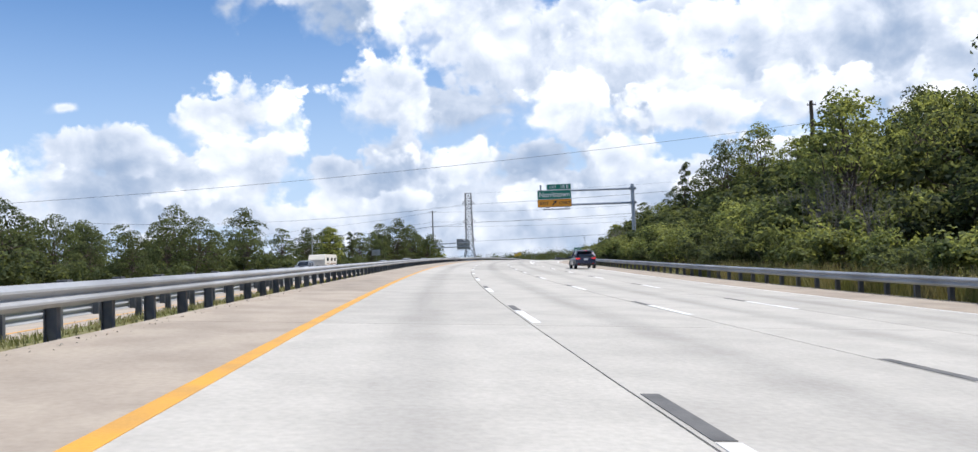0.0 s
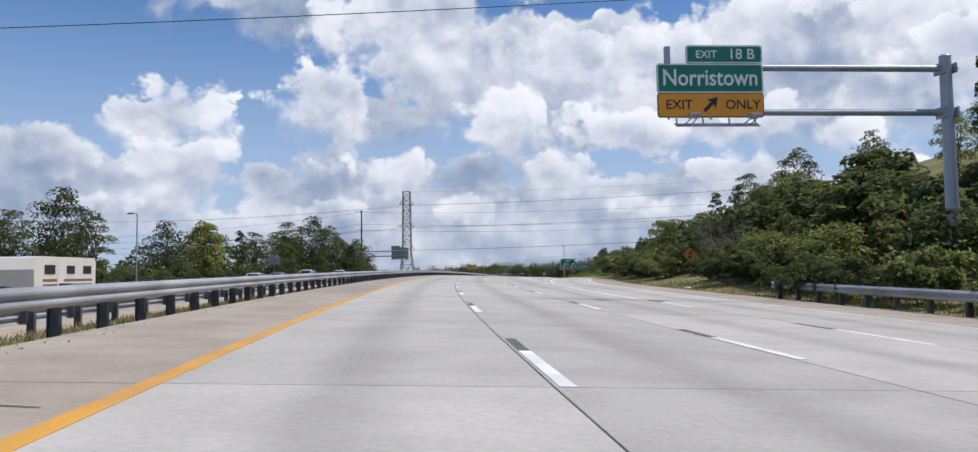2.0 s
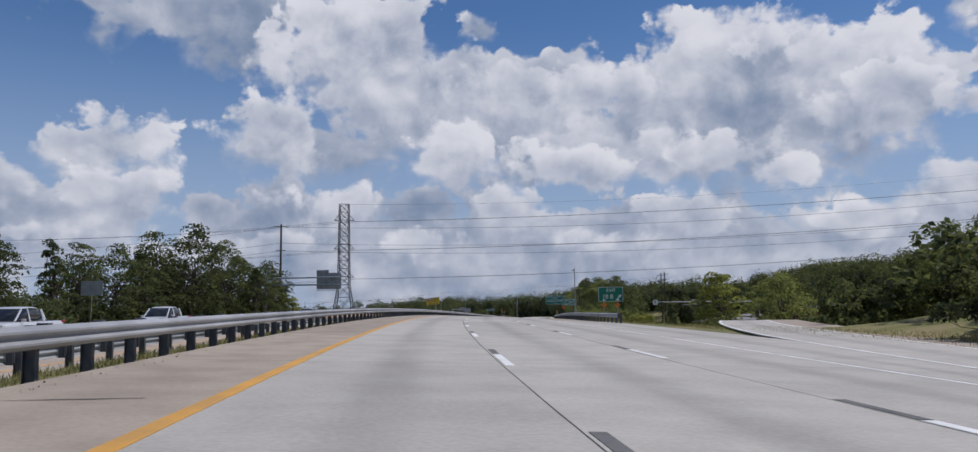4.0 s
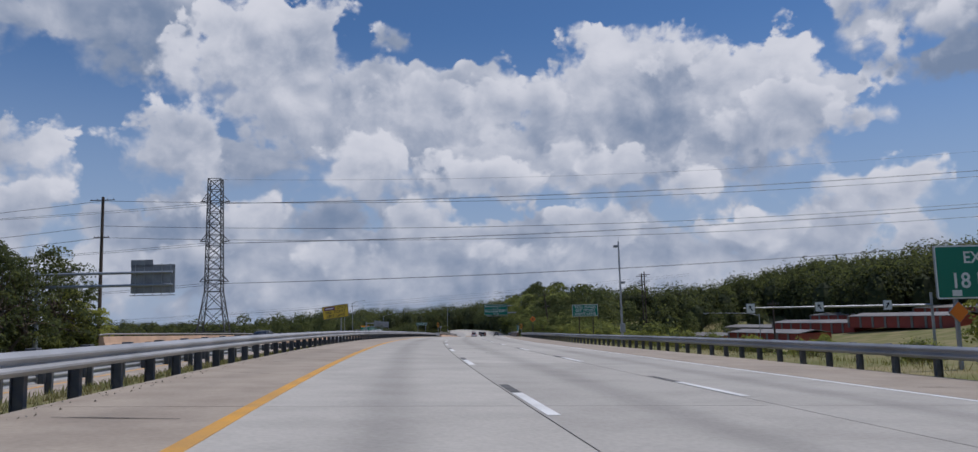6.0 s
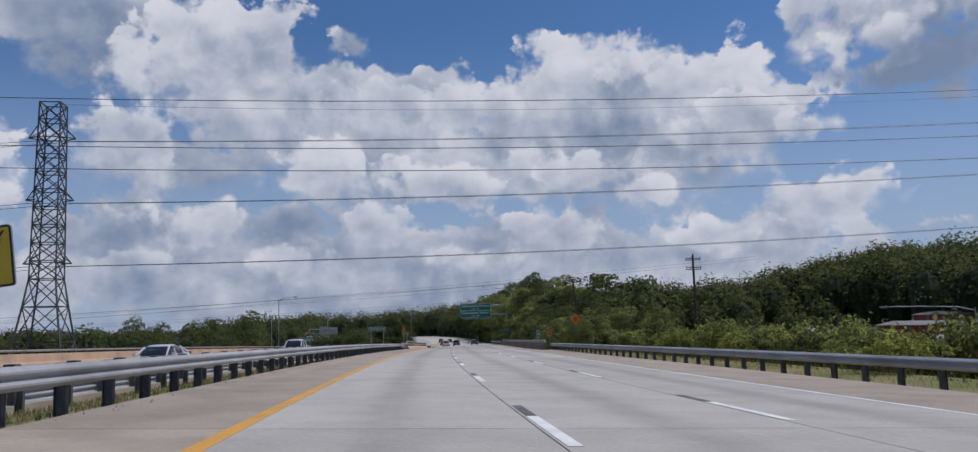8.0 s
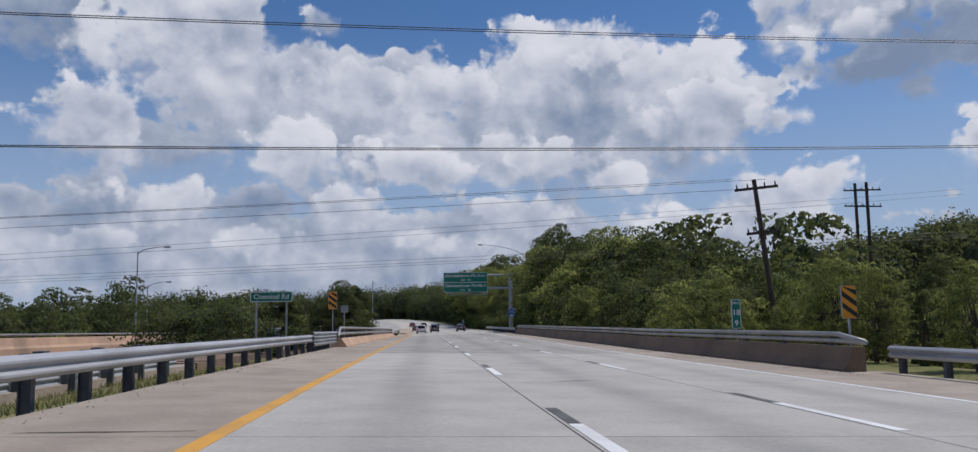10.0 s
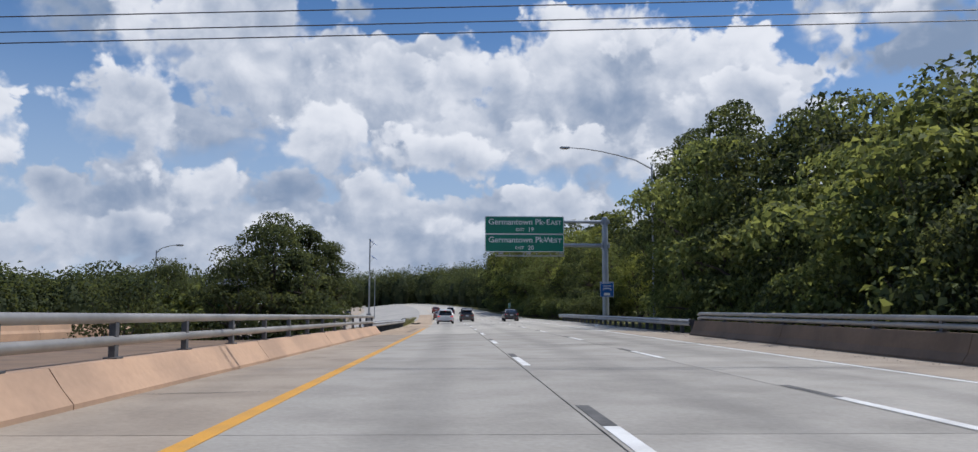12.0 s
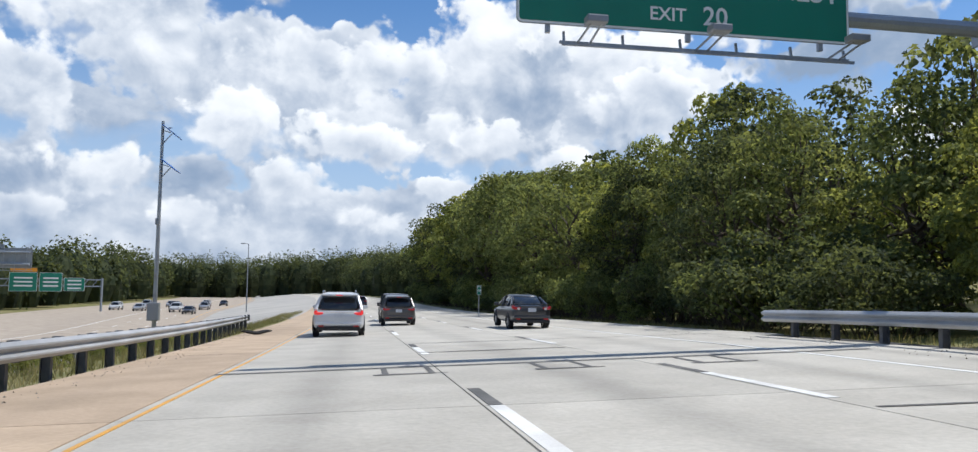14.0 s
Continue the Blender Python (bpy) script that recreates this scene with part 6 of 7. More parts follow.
def power_lines():
    ob = thing("power_lines", Matrix.Identity(4), "dark overhead power lines crossing the motorway", "power line")
    far = lambda s, d, h: P(s, d, h)
    top = 41.5
    for z in (top - 4.6, top - 12.8, top - 21.0):
        for sx in (-3.2, 3.2):
            a = PYLON_M @ Vector((sx, 0, z - 0.4))
            part("wire", wire(a, far(398, 190, z * 1.12 + 1.5), 2.5, 0.035), CABLE, ob)
            part("wire", wire(a, far(360, -320, z * 1.12 - 5.0), 6.0, 0.035), CABLE, ob)
    part("wire", wire(PYLON_M @ Vector((0, 0, top)), far(395, 190, top * 1.12 + 2), 4.0, 0.022), CABLE, ob)
    for h0, h1 in ((21.3, 25.0), (17.0, 20.0), (15.0, 17.6)):
        part("wire", wire(far(328, -57, h0 + 3.0), far(334, 180, h1 + 8), 4.6, 0.035), CABLE, ob)
        part("wire", wire(far(328, -57, h0 + 3.0), far(318, -300, h0), 6.0, 0.035), CABLE, ob)
    part("wire", wire(far(106, 49.5, 18.0), far(99, -70, 9.5), 1.2, 0.022), CABLE, ob)
    for off, dh in ((-1.0, 0.0), (0.9, 0.0), (-0.6, 0.55)):
        part("wire", wire(far(362, 19.6 + off, 9.0 - dh), far(366, -90, 4.9 - dh), 0.4, 0.011), CABLE, ob)
    for dh in (0.0, 0.55):
        part("wire", wire(far(402, -100, 6.4 - dh), far(400, 60, 14.9 - dh), 0.8, 0.015), CABLE, ob)
    for dh in (0.0, 0.35, 0.6):
        part("wire", wire(far(402, -100, 5.2 - dh), far(400, 60, 10.3 - dh), 0.5, 0.014), CABLE, ob)


power_lines()


def street_lamp(m, h, reach, rise, label, low=-1.0):
    """A tapered pole with a curved arm and a cobra-head lantern; the arm runs to local -x."""
    ob = thing("street_lamp", m, label, "street lamp", "street lamps")
    bm = bmesh.new()
    cyl(bm, (0, 0, low), (0, 0, h), 0.11, 0.065, 12)
    part("pole", bm, GALV, ob)
    bm = bmesh.new()
    sg = 1 if reach > 0 else -1
    pts = [(0, 0, h - 0.3)] + [(-reach * f, 0, h + rise * math.sin(f * 1.5)) for f in (0.2, 0.4, 0.6, 0.8, 1.0)]
    tube(bm, pts, [0.06, 0.055, 0.05, 0.045, 0.04, 0.035], 8)
    part("arm", bm, GALV, ob)
    bm = bmesh.new()
    box(bm, (-reach - sg * 0.3, 0, h + rise - 0.02), (0.75, 0.3, 0.16), 0.05)
    head = part("lantern", bm, SIGNBACK, ob)
    bm = bmesh.new()
    box(bm, (-reach - sg * 0.32, 0, h + rise - 0.11), (0.45, 0.22, 0.05), 0.02)
    part("lens", bm, CLEAR_LAMP, head)


def solar_pole():
    ob = thing("solar_pole", M(488.3, -8.5, -0.2), "slim grey pole carrying two tilted solar panels", "equipment pole")
    bm = bmesh.new()
    cyl(bm, (0, 0, -0.8), (0, 0, 11.6), 0.13, 0.08, 12)
    part("pole", bm, GALV, ob)
    for z in (11.0, 9.1):
        bm = bmesh.new()
        box(bm, (0.5, 0, z), (1.0, 1.3, 0.05), 0.01, Matrix.Rotation(radians(38), 4, "Y"))
        pn = part("solar_panel", bm, BLUE_S, ob, "tilted blue solar panel")
        bm = bmesh.new()
        bar(bm, (0, 0, z - 0.7), (0.5, 0, z - 0.08), 0.05)
        bar(bm, (0, 0, z + 0.1), (0.4, 0, z - 0.02), 0.05)
        part("bracket", bm, GALV, pn)
    for z, s in ((6.0, 0.22), (1.1, 0.6)):
        bm = bmesh.new()
        box(bm, (0.0, -0.25, z), (s, s * 0.7, s * 1.6), 0.03)
        part("cabinet", bm, SIGNBACK, ob)
    bm = bmesh.new()
    for k in range(4):
        cyl(bm, (0.3, 0, 11.2 + k * 0.02), (0.5, 0, 11.25), 0.02, 0.02, 6)
    part("aerial", bm, GALV, ob)


def camera_pole():
    ob = thing("camera_pole", M(260.7, 18.2, -0.1), "tall slim grey pole with a traffic camera", "equipment pole")
    bm = bmesh.new()
    cyl(bm, (0, 0, -0.8), (0, 0, 8.4), 0.11, 0.06, 12)
    part("pole", bm, GALV, ob)
    bm = bmesh.new()
    cyl(bm, (0, 0, 8.4), (0, 0, 8.9), 0.015, 0.01, 6)
    part("aerial", bm, GALV, ob)
    for z, x in ((8.0, -0.25), (5.0, 0.25)):
        bm = bmesh.new()
        box(bm, (x, 0, z), (0.34, 0.2, 0.2), 0.04)
        bar(bm, (0, 0, z), (x, 0, z), 0.05)
        part("camera_box", bm, SIGNBACK, ob)
    bm = bmesh.new()
    box(bm, (0.0, -0.22, 1.3), (0.4, 0.28, 0.7), 0.03)
    part("cabinet", bm, SIGNBACK, ob)


def arrow_mast():
    """A cantilever over the slip road with three white lane-arrow signs and signal heads."""
    ob = thing("signal_mast", Matrix.Translation(G(270, 50)) @ Matrix.Rotation(-heading(270), 4, "Z"), "grey mast arm with three white lane-arrow signs over the slip road", "signal mast")
    zt = 6.9
    bm = bmesh.new()
    cyl(bm, (0, 0, -1), (0, 0, zt + 1.2), 0.16, 0.12, 12)
    part("pole", bm, GALV, ob)
    bm = bmesh.new()
    cyl(bm, (0, 0, zt), (-18.2, 0, zt + 0.15), 0.13, 0.07, 10)
    part("arm", bm, GALV, ob)
    for x, ang in ((-17.6, -90), (-11.0, -90), (-4.4, 90)):
        p = panel(ob, 0.86, 0.95, x, zt + 0.1, WHITE_S, BLACK_S, y=-0.2, r=0.05, edge=0.03, name="lane_sign")
        arrow(p, BLACK_S, x, zt + 0.12, 0.6, ang * 0.35, -0.214)
    return ob


street_lamp(M(441.5, 17.4, 0.1), 12.0, 6.4, 1.3, "grey street lamp with a long curved arm over the lanes")
street_lamp(Matrix.Translation(G(435, -37)) @ Matrix.Rotation(-heading(435), 4, "Z"), 13.2, -2.6, 0.5, "slender street lamp beyond the opposite road")
street_lamp(M(412, -30.3, -0.4), 10.6, -2.9, 0.5, "grey street lamp beyond the opposite bridge", low=-7.0)
street_lamp(Matrix.Translation(G(470, -30)) @ Matrix.Rotation(-heading(470), 4, "Z"), 9.5, -2.2, 0.6, "grey street lamp by the toll lanes")
street_lamp(M(580, -14, -0.3), 10.5, 0.6, 0.1, "thin grey pole in the far median")
street_lamp(Matrix.Translation(G(334, 55.6)) @ Matrix.Rotation(-heading(334), 4, "Z"), 3.0 - ground_height(334, 55.6), 9.0, 0.3, "long-armed street lamp beside the storage yard")
street_lamp(Matrix.Translation(G(160, -36)) @ Matrix.Rotation(-heading(160), 4, "Z"), 9.5, 0.5, 0.1, "thin grey pole by the opposite verge")
solar_pole()
camera_pole()
arrow_mast()


# ---------------------------------------------------------------- buildings
def storage_row(m, n, label, skin=None):
    """A low storage building: pale ribbed roof, red end walls, roll-up doors between pale piers."""
    ob = thing("storage_building", m, label, "storage building", "rows of storage units")
    length = n * 3.2
    bm = bmesh.new()
    box(bm, (0, 0, 1.2), (8.6, length, 2.4))
    skin = skin or RED_WALL
    part("wall", bm, skin, ob)
    bm = bmesh.new()
    for sx in (-1, 1):
        v = [bm.verts.new(q) for q in ((0, -length / 2 - 0.2, 3.1), (0, length / 2 + 0.2, 3.1), (sx * 4.6, length / 2 + 0.2, 2.45), (sx * 4.6, -length / 2 - 0.2, 2.45))]
        w = [bm.verts.new(q.co - Vector((0, 0, 0.12))) for q in v]
        bm.faces.new(v)
        bm.faces.new(w[::-1])
        for k in range(4):
            bm.faces.new((v[k], v[(k + 1) % 4], w[(k + 1) % 4], w[k]))
    bmesh.ops.recalc_face_normals(bm, faces=bm.faces)
    part("roof", bm, PALE_ROOF, ob)
    dm = bmesh.new()
    box(dm, (0, 0, 1.05), (0.06, 2.5, 2.1))
    door = bpy.data.meshes.new("roll_door")
    dm.to_mesh(dm and door)
    dm.free()
    door.materials.append(RED_WALL if skin is RED_WALL else GREY_WALL)
    pm = bmesh.new()
    box(pm, (0, 0, 1.2), (0.14, 0.5, 2.4))
    pier = bpy.data.meshes.new("pier")
    pm.to_mesh(pier)
    pm.free()
    pier.materials.append(PALE_ROOF)
    for k in range(n):
        y = -length / 2 + 3.2 * (k + 0.5)
        part("roll_door", door, RED_WALL, ob, m=Matrix.Translation((-4.33, y, 0)))
        part("pier", pier, PALE_ROOF, ob, m=Matrix.Translation((-4.36, y + 1.6, 0)))


for i, (s, d, n, turn) in enumerate(((372, 72, 7, 22), (385, 88, 8, 22), (398, 104, 9, 22), (360, 96, 8, 22), (372, 118, 9, 22), (346, 120, 8, 22), (402, 66, 6, 22), (414, 82, 6, 22))):
    storage_row(Matrix.Translation(G(s, d, 0.0)) @ Matrix.Rotation(-heading(s) + radians(turn), 4, "Z"), n,
                "low storage building with a pale roof, %s walls and roll-up doors" % ("grey" if i == 7 else "red"), GREY_WALL if i == 7 else RED_WALL)


def flat_building(m, w, dep, h, label, floors=2):
    ob = thing("building", m, label, "building", "low buildings")
    bm = bmesh.new()
    box(bm, (0, 0, h / 2 - 0.5), (w, dep, h + 1))
    part("wall", bm, GREY_WALL, ob)
    bm = bmesh.new()
    box(bm, (0, 0, h + 0.15), (w + 0.4, dep + 0.4, 0.3), 0.03)
    part("roof", bm, PALE_ROOF, ob)
    k = int(w / 4)
    for f in range(floors):
        z = h * (f + 0.55) / floors
        for i in range(k):
            bm = bmesh.new()
            box(bm, (-w / 2 + w * (i + 0.5) / k, -dep / 2 - 0.03, z), (w / k * 0.7, 0.1, h / floors * 0.45))
            win = part("window", bm, DARK_WINDOW, ob)
            bm = bmesh.new()
            box(bm, (-w / 2 + w * (i + 0.5) / k, -dep / 2 - 0.06, z - h / floors * 0.25), (w / k * 0.76, 0.2, 0.1))
            part("sill", bm, PALE_ROOF, win)


flat_building(Matrix.Translation(G(412, -62)) @ Matrix.Rotation(-heading(412) + radians(12), 4, "Z"), 17, 12, 0.6 - ground_height(412, -62), "low grey building behind the pylon", 1)
flat_building(Matrix.Translation(G(560, -90)) @ Matrix.Rotation(-heading(560) + radians(35), 4, "Z"), 34, 16, 9.0, "pale flat-roofed building among far trees", 2)
flat_building(Matrix.Translation(G(420, -52)) @ Matrix.Rotation(-heading(420) + radians(60), 4, "Z"), 20, 12, 5.0, "low grey building beside the opposite road", 1)


# ---------------------------------------------------------------- vehicles
def loft(bm, rings):
    vs = [[bm.verts.new(p) for p in r] for r in rings]
    n = len(vs[0])
    for a, b in zip(vs, vs[1:]):
        for k in range(n):
            bm.faces.new((a[k], a[(k + 1) % n], b[(k + 1) % n], b[k]))
    bm.faces.new(vs[0][::-1])
    bm.faces.new(vs[-1])
    bmesh.ops.recalc_face_normals(bm, faces=bm.faces)


def body_ring(y, hw, lo, hi):
    half = [(hw * 0.80, lo), (hw * 0.96, lo + 0.07), (hw, lo + 0.20), (hw, lo + (hi - lo) * 0.55), (hw * 0.985, hi - 0.10), (hw * 0.93, hi - 0.02), (hw * 0.6, hi + 0.015)]
    return [(x, y, z) for x, z in half] + [(-x, y, z) for x, z in half[::-1]]


def cabin_ring(y, hb, zb, ht, zt):
    half = [(hb, zb), (hb * 0.45 + ht * 0.55, zb * 0.45 + zt * 0.55), (ht, zt - 0.07), (ht * 0.9, zt - 0.015), (ht * 0.5, zt)]
    return [(x, y, z) for x, z in half] + [(-x, y, z) for x, z in half[::-1]]


STYLES = {
    # lower body: y, half-width, low, high; cabin: y, base half-width, base, roof half-width, roof  (for a car 4.6 x 1.86 x 1.70)
    "suv": ([(-2.30, 0.74, 0.46, 0.92), (-2.24, 0.86, 0.36, 1.02), (-1.95, 0.925, 0.30, 1.06), (-0.6, 0.93, 0.26, 1.04), (0.8, 0.93, 0.26, 1.01), (1.5, 0.92, 0.28, 0.99), (2.05, 0.86, 0.32, 0.90), (2.30, 0.68, 0.42, 0.72)],
            [(-2.22, 0.84, 0.98, 0.74, 1.06), (-1.86, 0.87, 1.0, 0.66, 1.60), (-1.40, 0.87, 1.0, 0.66, 1.67), (0.0, 0.87, 1.0, 0.66, 1.70), (0.55, 0.87, 0.98, 0.64, 1.63), (1.35, 0.84, 0.95, 0.74, 1.02)]),
    "sedan": ([(-2.26, 0.70, 0.44, 0.90), (-2.20, 0.80, 0.34, 1.0), (-1.7, 0.845, 0.26, 1.03), (-0.6, 0.85, 0.24, 0.98), (0.8, 0.85, 0.24, 0.95), (1.5, 0.84, 0.26, 0.90), (2.0, 0.78, 0.30, 0.80), (2.24, 0.62, 0.40, 0.64)],
              [(-1.75, 0.76, 0.96, 0.66, 1.03), (-1.05, 0.78, 0.95, 0.57, 1.38), (-0.5, 0.79, 0.95, 0.58, 1.46), (0.1, 0.79, 0.93, 0.58, 1.46), (0.5, 0.78, 0.92, 0.57, 1.40), (1.3, 0.75, 0.88, 0.66, 0.96)]),
    "boxy": ([(-2.22, 0.80, 0.50, 0.98), (-2.18, 0.90, 0.42, 1.06), (-1.9, 0.92, 0.38, 1.08), (-0.6, 0.92, 0.34, 1.08), (0.9, 0.92, 0.34, 1.08), (1.6, 0.90, 0.36, 1.08), (2.1, 0.86, 0.4, 1.02), (2.22, 0.76, 0.48, 0.9)],
             [(-2.16, 0.86, 1.02, 0.76, 1.74), (-1.9, 0.87, 1.02, 0.76, 1.82), (-1.0, 0.87, 1.02, 0.76, 1.84), (0.3, 0.87, 1.02, 0.75, 1.82), (0.62, 0.86, 1.02, 0.74, 1.74), (0.95, 0.84, 1.02, 0.78, 1.1)]),
    "pickup": ([(-2.75, 0.84, 0.55, 1.02), (-2.70, 0.94, 0.46, 1.10), (-2.2, 0.96, 0.42, 1.12), (-0.6, 0.96, 0.36, 1.10), (1.2, 0.96, 0.36, 1.08), (1.9, 0.95, 0.38, 1.10), (2.6, 0.92, 0.42, 1.02), (2.8, 0.8, 0.5, 0.86)],
               [(-0.95, 0.86, 1.06, 0.76, 1.14), (-0.75, 0.88, 1.06, 0.70, 1.72), (-0.3, 0.88, 1.06, 0.70, 1.80), (0.5, 0.88, 1.05, 0.70, 1.80), (0.95, 0.87, 1.05, 0.68, 1.72), (1.65, 0.84, 1.03, 0.76, 1.1)]),
}
WHEEL = {}


def wheel_meshes(r):
    if r in WHEEL:
        return WHEEL[r]
    bm = bmesh.new()
    prof = [(r * 0.62, 0.10), (r * 0.95, 0.11), (r, 0.08), (r, -0.08), (r * 0.95, -0.11), (r * 0.62, -0.10)]
    n = 22
    rings = [[bm.verts.new((x, rr * math.cos(k * 2 * math.pi / n), rr * math.sin(k * 2 * math.pi / n))) for k in range(n)] for rr, x in prof]
    for a, b in zip(rings, rings[1:] + rings[:1]):
        for k in range(n):
            bm.faces.new((a[k], b[k], b[(k + 1) % n], a[(k + 1) % n]))
    bmesh.ops.recalc_face_normals(bm, faces=bm.faces)
    tyre = bpy.data.meshes.new("tyre")
    bm.to_mesh(tyre)
    bm.free()
    tyre.materials.append(TYRE)
    bm = bmesh.new()
    cyl(bm, (-0.09, 0, 0), (0.04, 0, 0), r * 0.60, None, 20)
    rim0 = [f for f in bm.faces]
    for k in range(5):
        a = k * 2 * math.pi / 5
        bar(bm, (0.07, 0, 0), (0.07, r * 0.6 * math.cos(a), r * 0.6 * math.sin(a)), 0.07, 0.05)
        bar(bm, (-0.07, 0, 0), (-0.07, r * 0.6 * math.cos(a), r * 0.6 * math.sin(a)), 0.07, 0.05)
    cyl(bm, (-0.1, 0, 0), (0.1, 0, 0), 0.07, None, 10)
    rim = bpy.data.meshes.new("rim")
    bm.to_mesh(rim)
    bm.free()
    rim.materials.append(RIM)
    WHEEL[r] = (tyre, rim)
    return WHEEL[r]


def rounded_part(name, bm, mat, parent, label=""):
    ob = part(name, bm, mat, parent, label, smooth=True)
    mod = ob.modifiers.new("round", "SUBSURF")
    mod.levels = mod.render_levels = 1
    return ob


def vehicle(style, m, size, coat, label, brake=False, wheel=0.34, rails=False, category="car", far=False, light=False, dull=TRIM, lamp_w=0.34, spare=False):
    """A road vehicle. size: length, width, height; local y points ahead."""
    low, cab = STYLES[style]
    L0 = low[-1][0] - low[0][0]
    W0, H0 = 2 * max(q[1] for q in low), max(q[4] for q in cab)
    fx, fy, fz = size[1] / W0, size[0] / L0, size[2] / H0
    sc = lambda p: (p[0] * fx, p[1] * fy, p[2] * fz)
    ob = thing({"pickup": "pickup_truck", "sedan": "sedan"}.get(style, "suv"), m, label, category, "cars on the motorway")
    bm = bmesh.new()
    loft(bm, [[sc(p) for p in body_ring(*q)] for q in low])
    body = rounded_part("body", bm, coat, ob)
    bm = bmesh.new()
    loft(bm, [[sc(p) for p in cabin_ring(*q)] for q in cab])
    rounded_part("window", bm, GLASS, ob, "dark tinted windows")
    # roof shell and pillars over the glass
    bm = bmesh.new()
    top = [q for q in cab if q[4] > 0.9 * H0]
    rings = []
    for y, hb, zb, ht, zt in top:
        half = [(ht * 1.01, zt - 0.085), (ht * 1.02, zt - 0.05), (ht * 0.92, zt + 0.004), (ht * 0.5, zt + 0.018)]
        rings.append([sc((x, y, z)) for x, z in half] + [sc((-x, y, z)) for x, z in half[::-1]])
    loft(bm, rings)
    rounded_part("roof", bm, coat, ob)
    def side(q, f):
        y, hb, zb, ht, zt = q
        xm, zm = hb * 0.45 + ht * 0.55, zb * 0.45 + zt * 0.55
        pts = [(hb, y, zb), (xm, y, zm), (ht, y, zt - 0.06)]
        return pts
    n = len(cab)
    for sx in (-1, 1):
        for i in range(n):
            if 0 < i < n - 1 and i not in (1, 2, 3, n - 2):
                continue
            if i == 2 and style in ("sedan",):
                continue
            a = side(cab[i], 0)
            bm = bmesh.new()
            if i == 0:
                p0 = (cab[0][1] * 0.97, cab[0][0], cab[0][4])
                p1 = (cab[1][3] * 1.0, cab[1][0], cab[1][4] - 0.05)
                tube(bm, [sc((sx * p0[0], p0[1], p0[2])), sc((sx * p1[0], p1[1], p1[2]))], 0.055 * fx, 6)
            elif i == n - 1:
                p0 = (cab[-1][1] * 0.95, cab[-1][0], cab[-1][4])
                p1 = (cab[-2][3] * 1.0, cab[-2][0], cab[-2][4] - 0.05)
                tube(bm, [sc((sx * p0[0], p0[1], p0[2])), sc((sx * p1[0], p1[1], p1[2]))], 0.045 * fx, 6)
            elif i in (1, 3):
                tube(bm, [sc((sx * x * 1.0, y, z)) for x, y, z in a], (0.06 if i == 1 else 0.04) * fx, 6)
            if len(bm.verts):
                part("pillar", bm, coat, ob)
            else:
                bm.free()
    # rear: lamps, plate, bumper, tailgate seam
    ry = low[1][0] * fy
    rz = low[1][3] * fz
    hw = low[1][1] * fx
    for sx in (-1, 1):
        bm = bmesh.new()
        box(bm, (sx * (hw - lamp_w / 2 - 0.03), ry + 0.035, rz - 0.10 * fz), (lamp_w, 0.16, 0.11 * fz), 0.04)
        box(bm, (sx * (hw - 0.045), ry + 0.09, rz - 0.06 * fz), (0.11, 0.2, 0.15 * fz), 0.04)
        lamp = part("tail_lamp", bm, RED_LIT if brake else RED_LAMP, ob, "lit red brake lamp" if brake else "red tail lamp")
        if light:
            bm = bmesh.new()
            cyl(bm, (sx * (hw - lamp_w * 0.72), ry - 0.10, rz - 0.11 * fz), (sx * (hw - lamp_w * 0.72), ry - 0.07, rz - 0.11 * fz), 0.055, None, 12)
            part("reverse_lamp", bm, CLEAR_LAMP, lamp)
        fy1 = low[-2][0] * fy
        bm = bmesh.new()
        box(bm, (sx * (low[-2][1] * fx - 0.16), fy1 + 0.10, low[-2][3] * fz - 0.13), (0.30, 0.22, 0.14), 0.04)
        part("headlamp", bm, CLEAR_LAMP, ob, "clear headlamp")
        bm = bmesh.new()
        my = cab[-2][0] * fy + 0.35 * fy
        box(bm, (sx * (size[1] / 2 + 0.06), my, low[3][3] * fz + 0.04), (0.2, 0.1, 0.14), 0.035)
        part("mirror", bm, coat, ob)
    bm = bmesh.new()
    box(bm, (0, ry - 0.0, 0.35 * fz + 0.03), (2 * hw * 0.90, 0.22, 0.16 * fz), 0.05)
    part("bumper", bm, dull, ob, "dark lower bumper")
    bm = bmesh.new()
    box(bm, (0, ry - 0.085, rz - 0.16 * fz), (0.34, 0.03, 0.16))
    part("number_plate", bm, PLATE, ob)
    bm = bmesh.new()
    box(bm, (0, ry - 0.02, 0.52 * fz + 0.03), (2 * hw * 0.96, 0.16, 0.13 * fz), 0.05)
    part("bumper_cover", bm, coat, ob)
    for sx in (-1, 1):
        bm = bmesh.new()
        box(bm, (sx * hw * 0.72, ry - 0.105, 0.47 * fz), (0.2, 0.02, 0.05), 0.008)
        part("reflector", bm, RED_LAMP, ob)
    bm = bmesh.new()
    box(bm, (0, ry - 0.065, rz - 0.04 * fz), (2 * hw * 0.62, 0.03, 0.03), 0.008)
    part("trim_strip", bm, CHROME if coat is P_WHITE else TRIM, ob)
    if style in ("suv",):
        bm = bmesh.new()
        y1 = cab[1][0] * fy
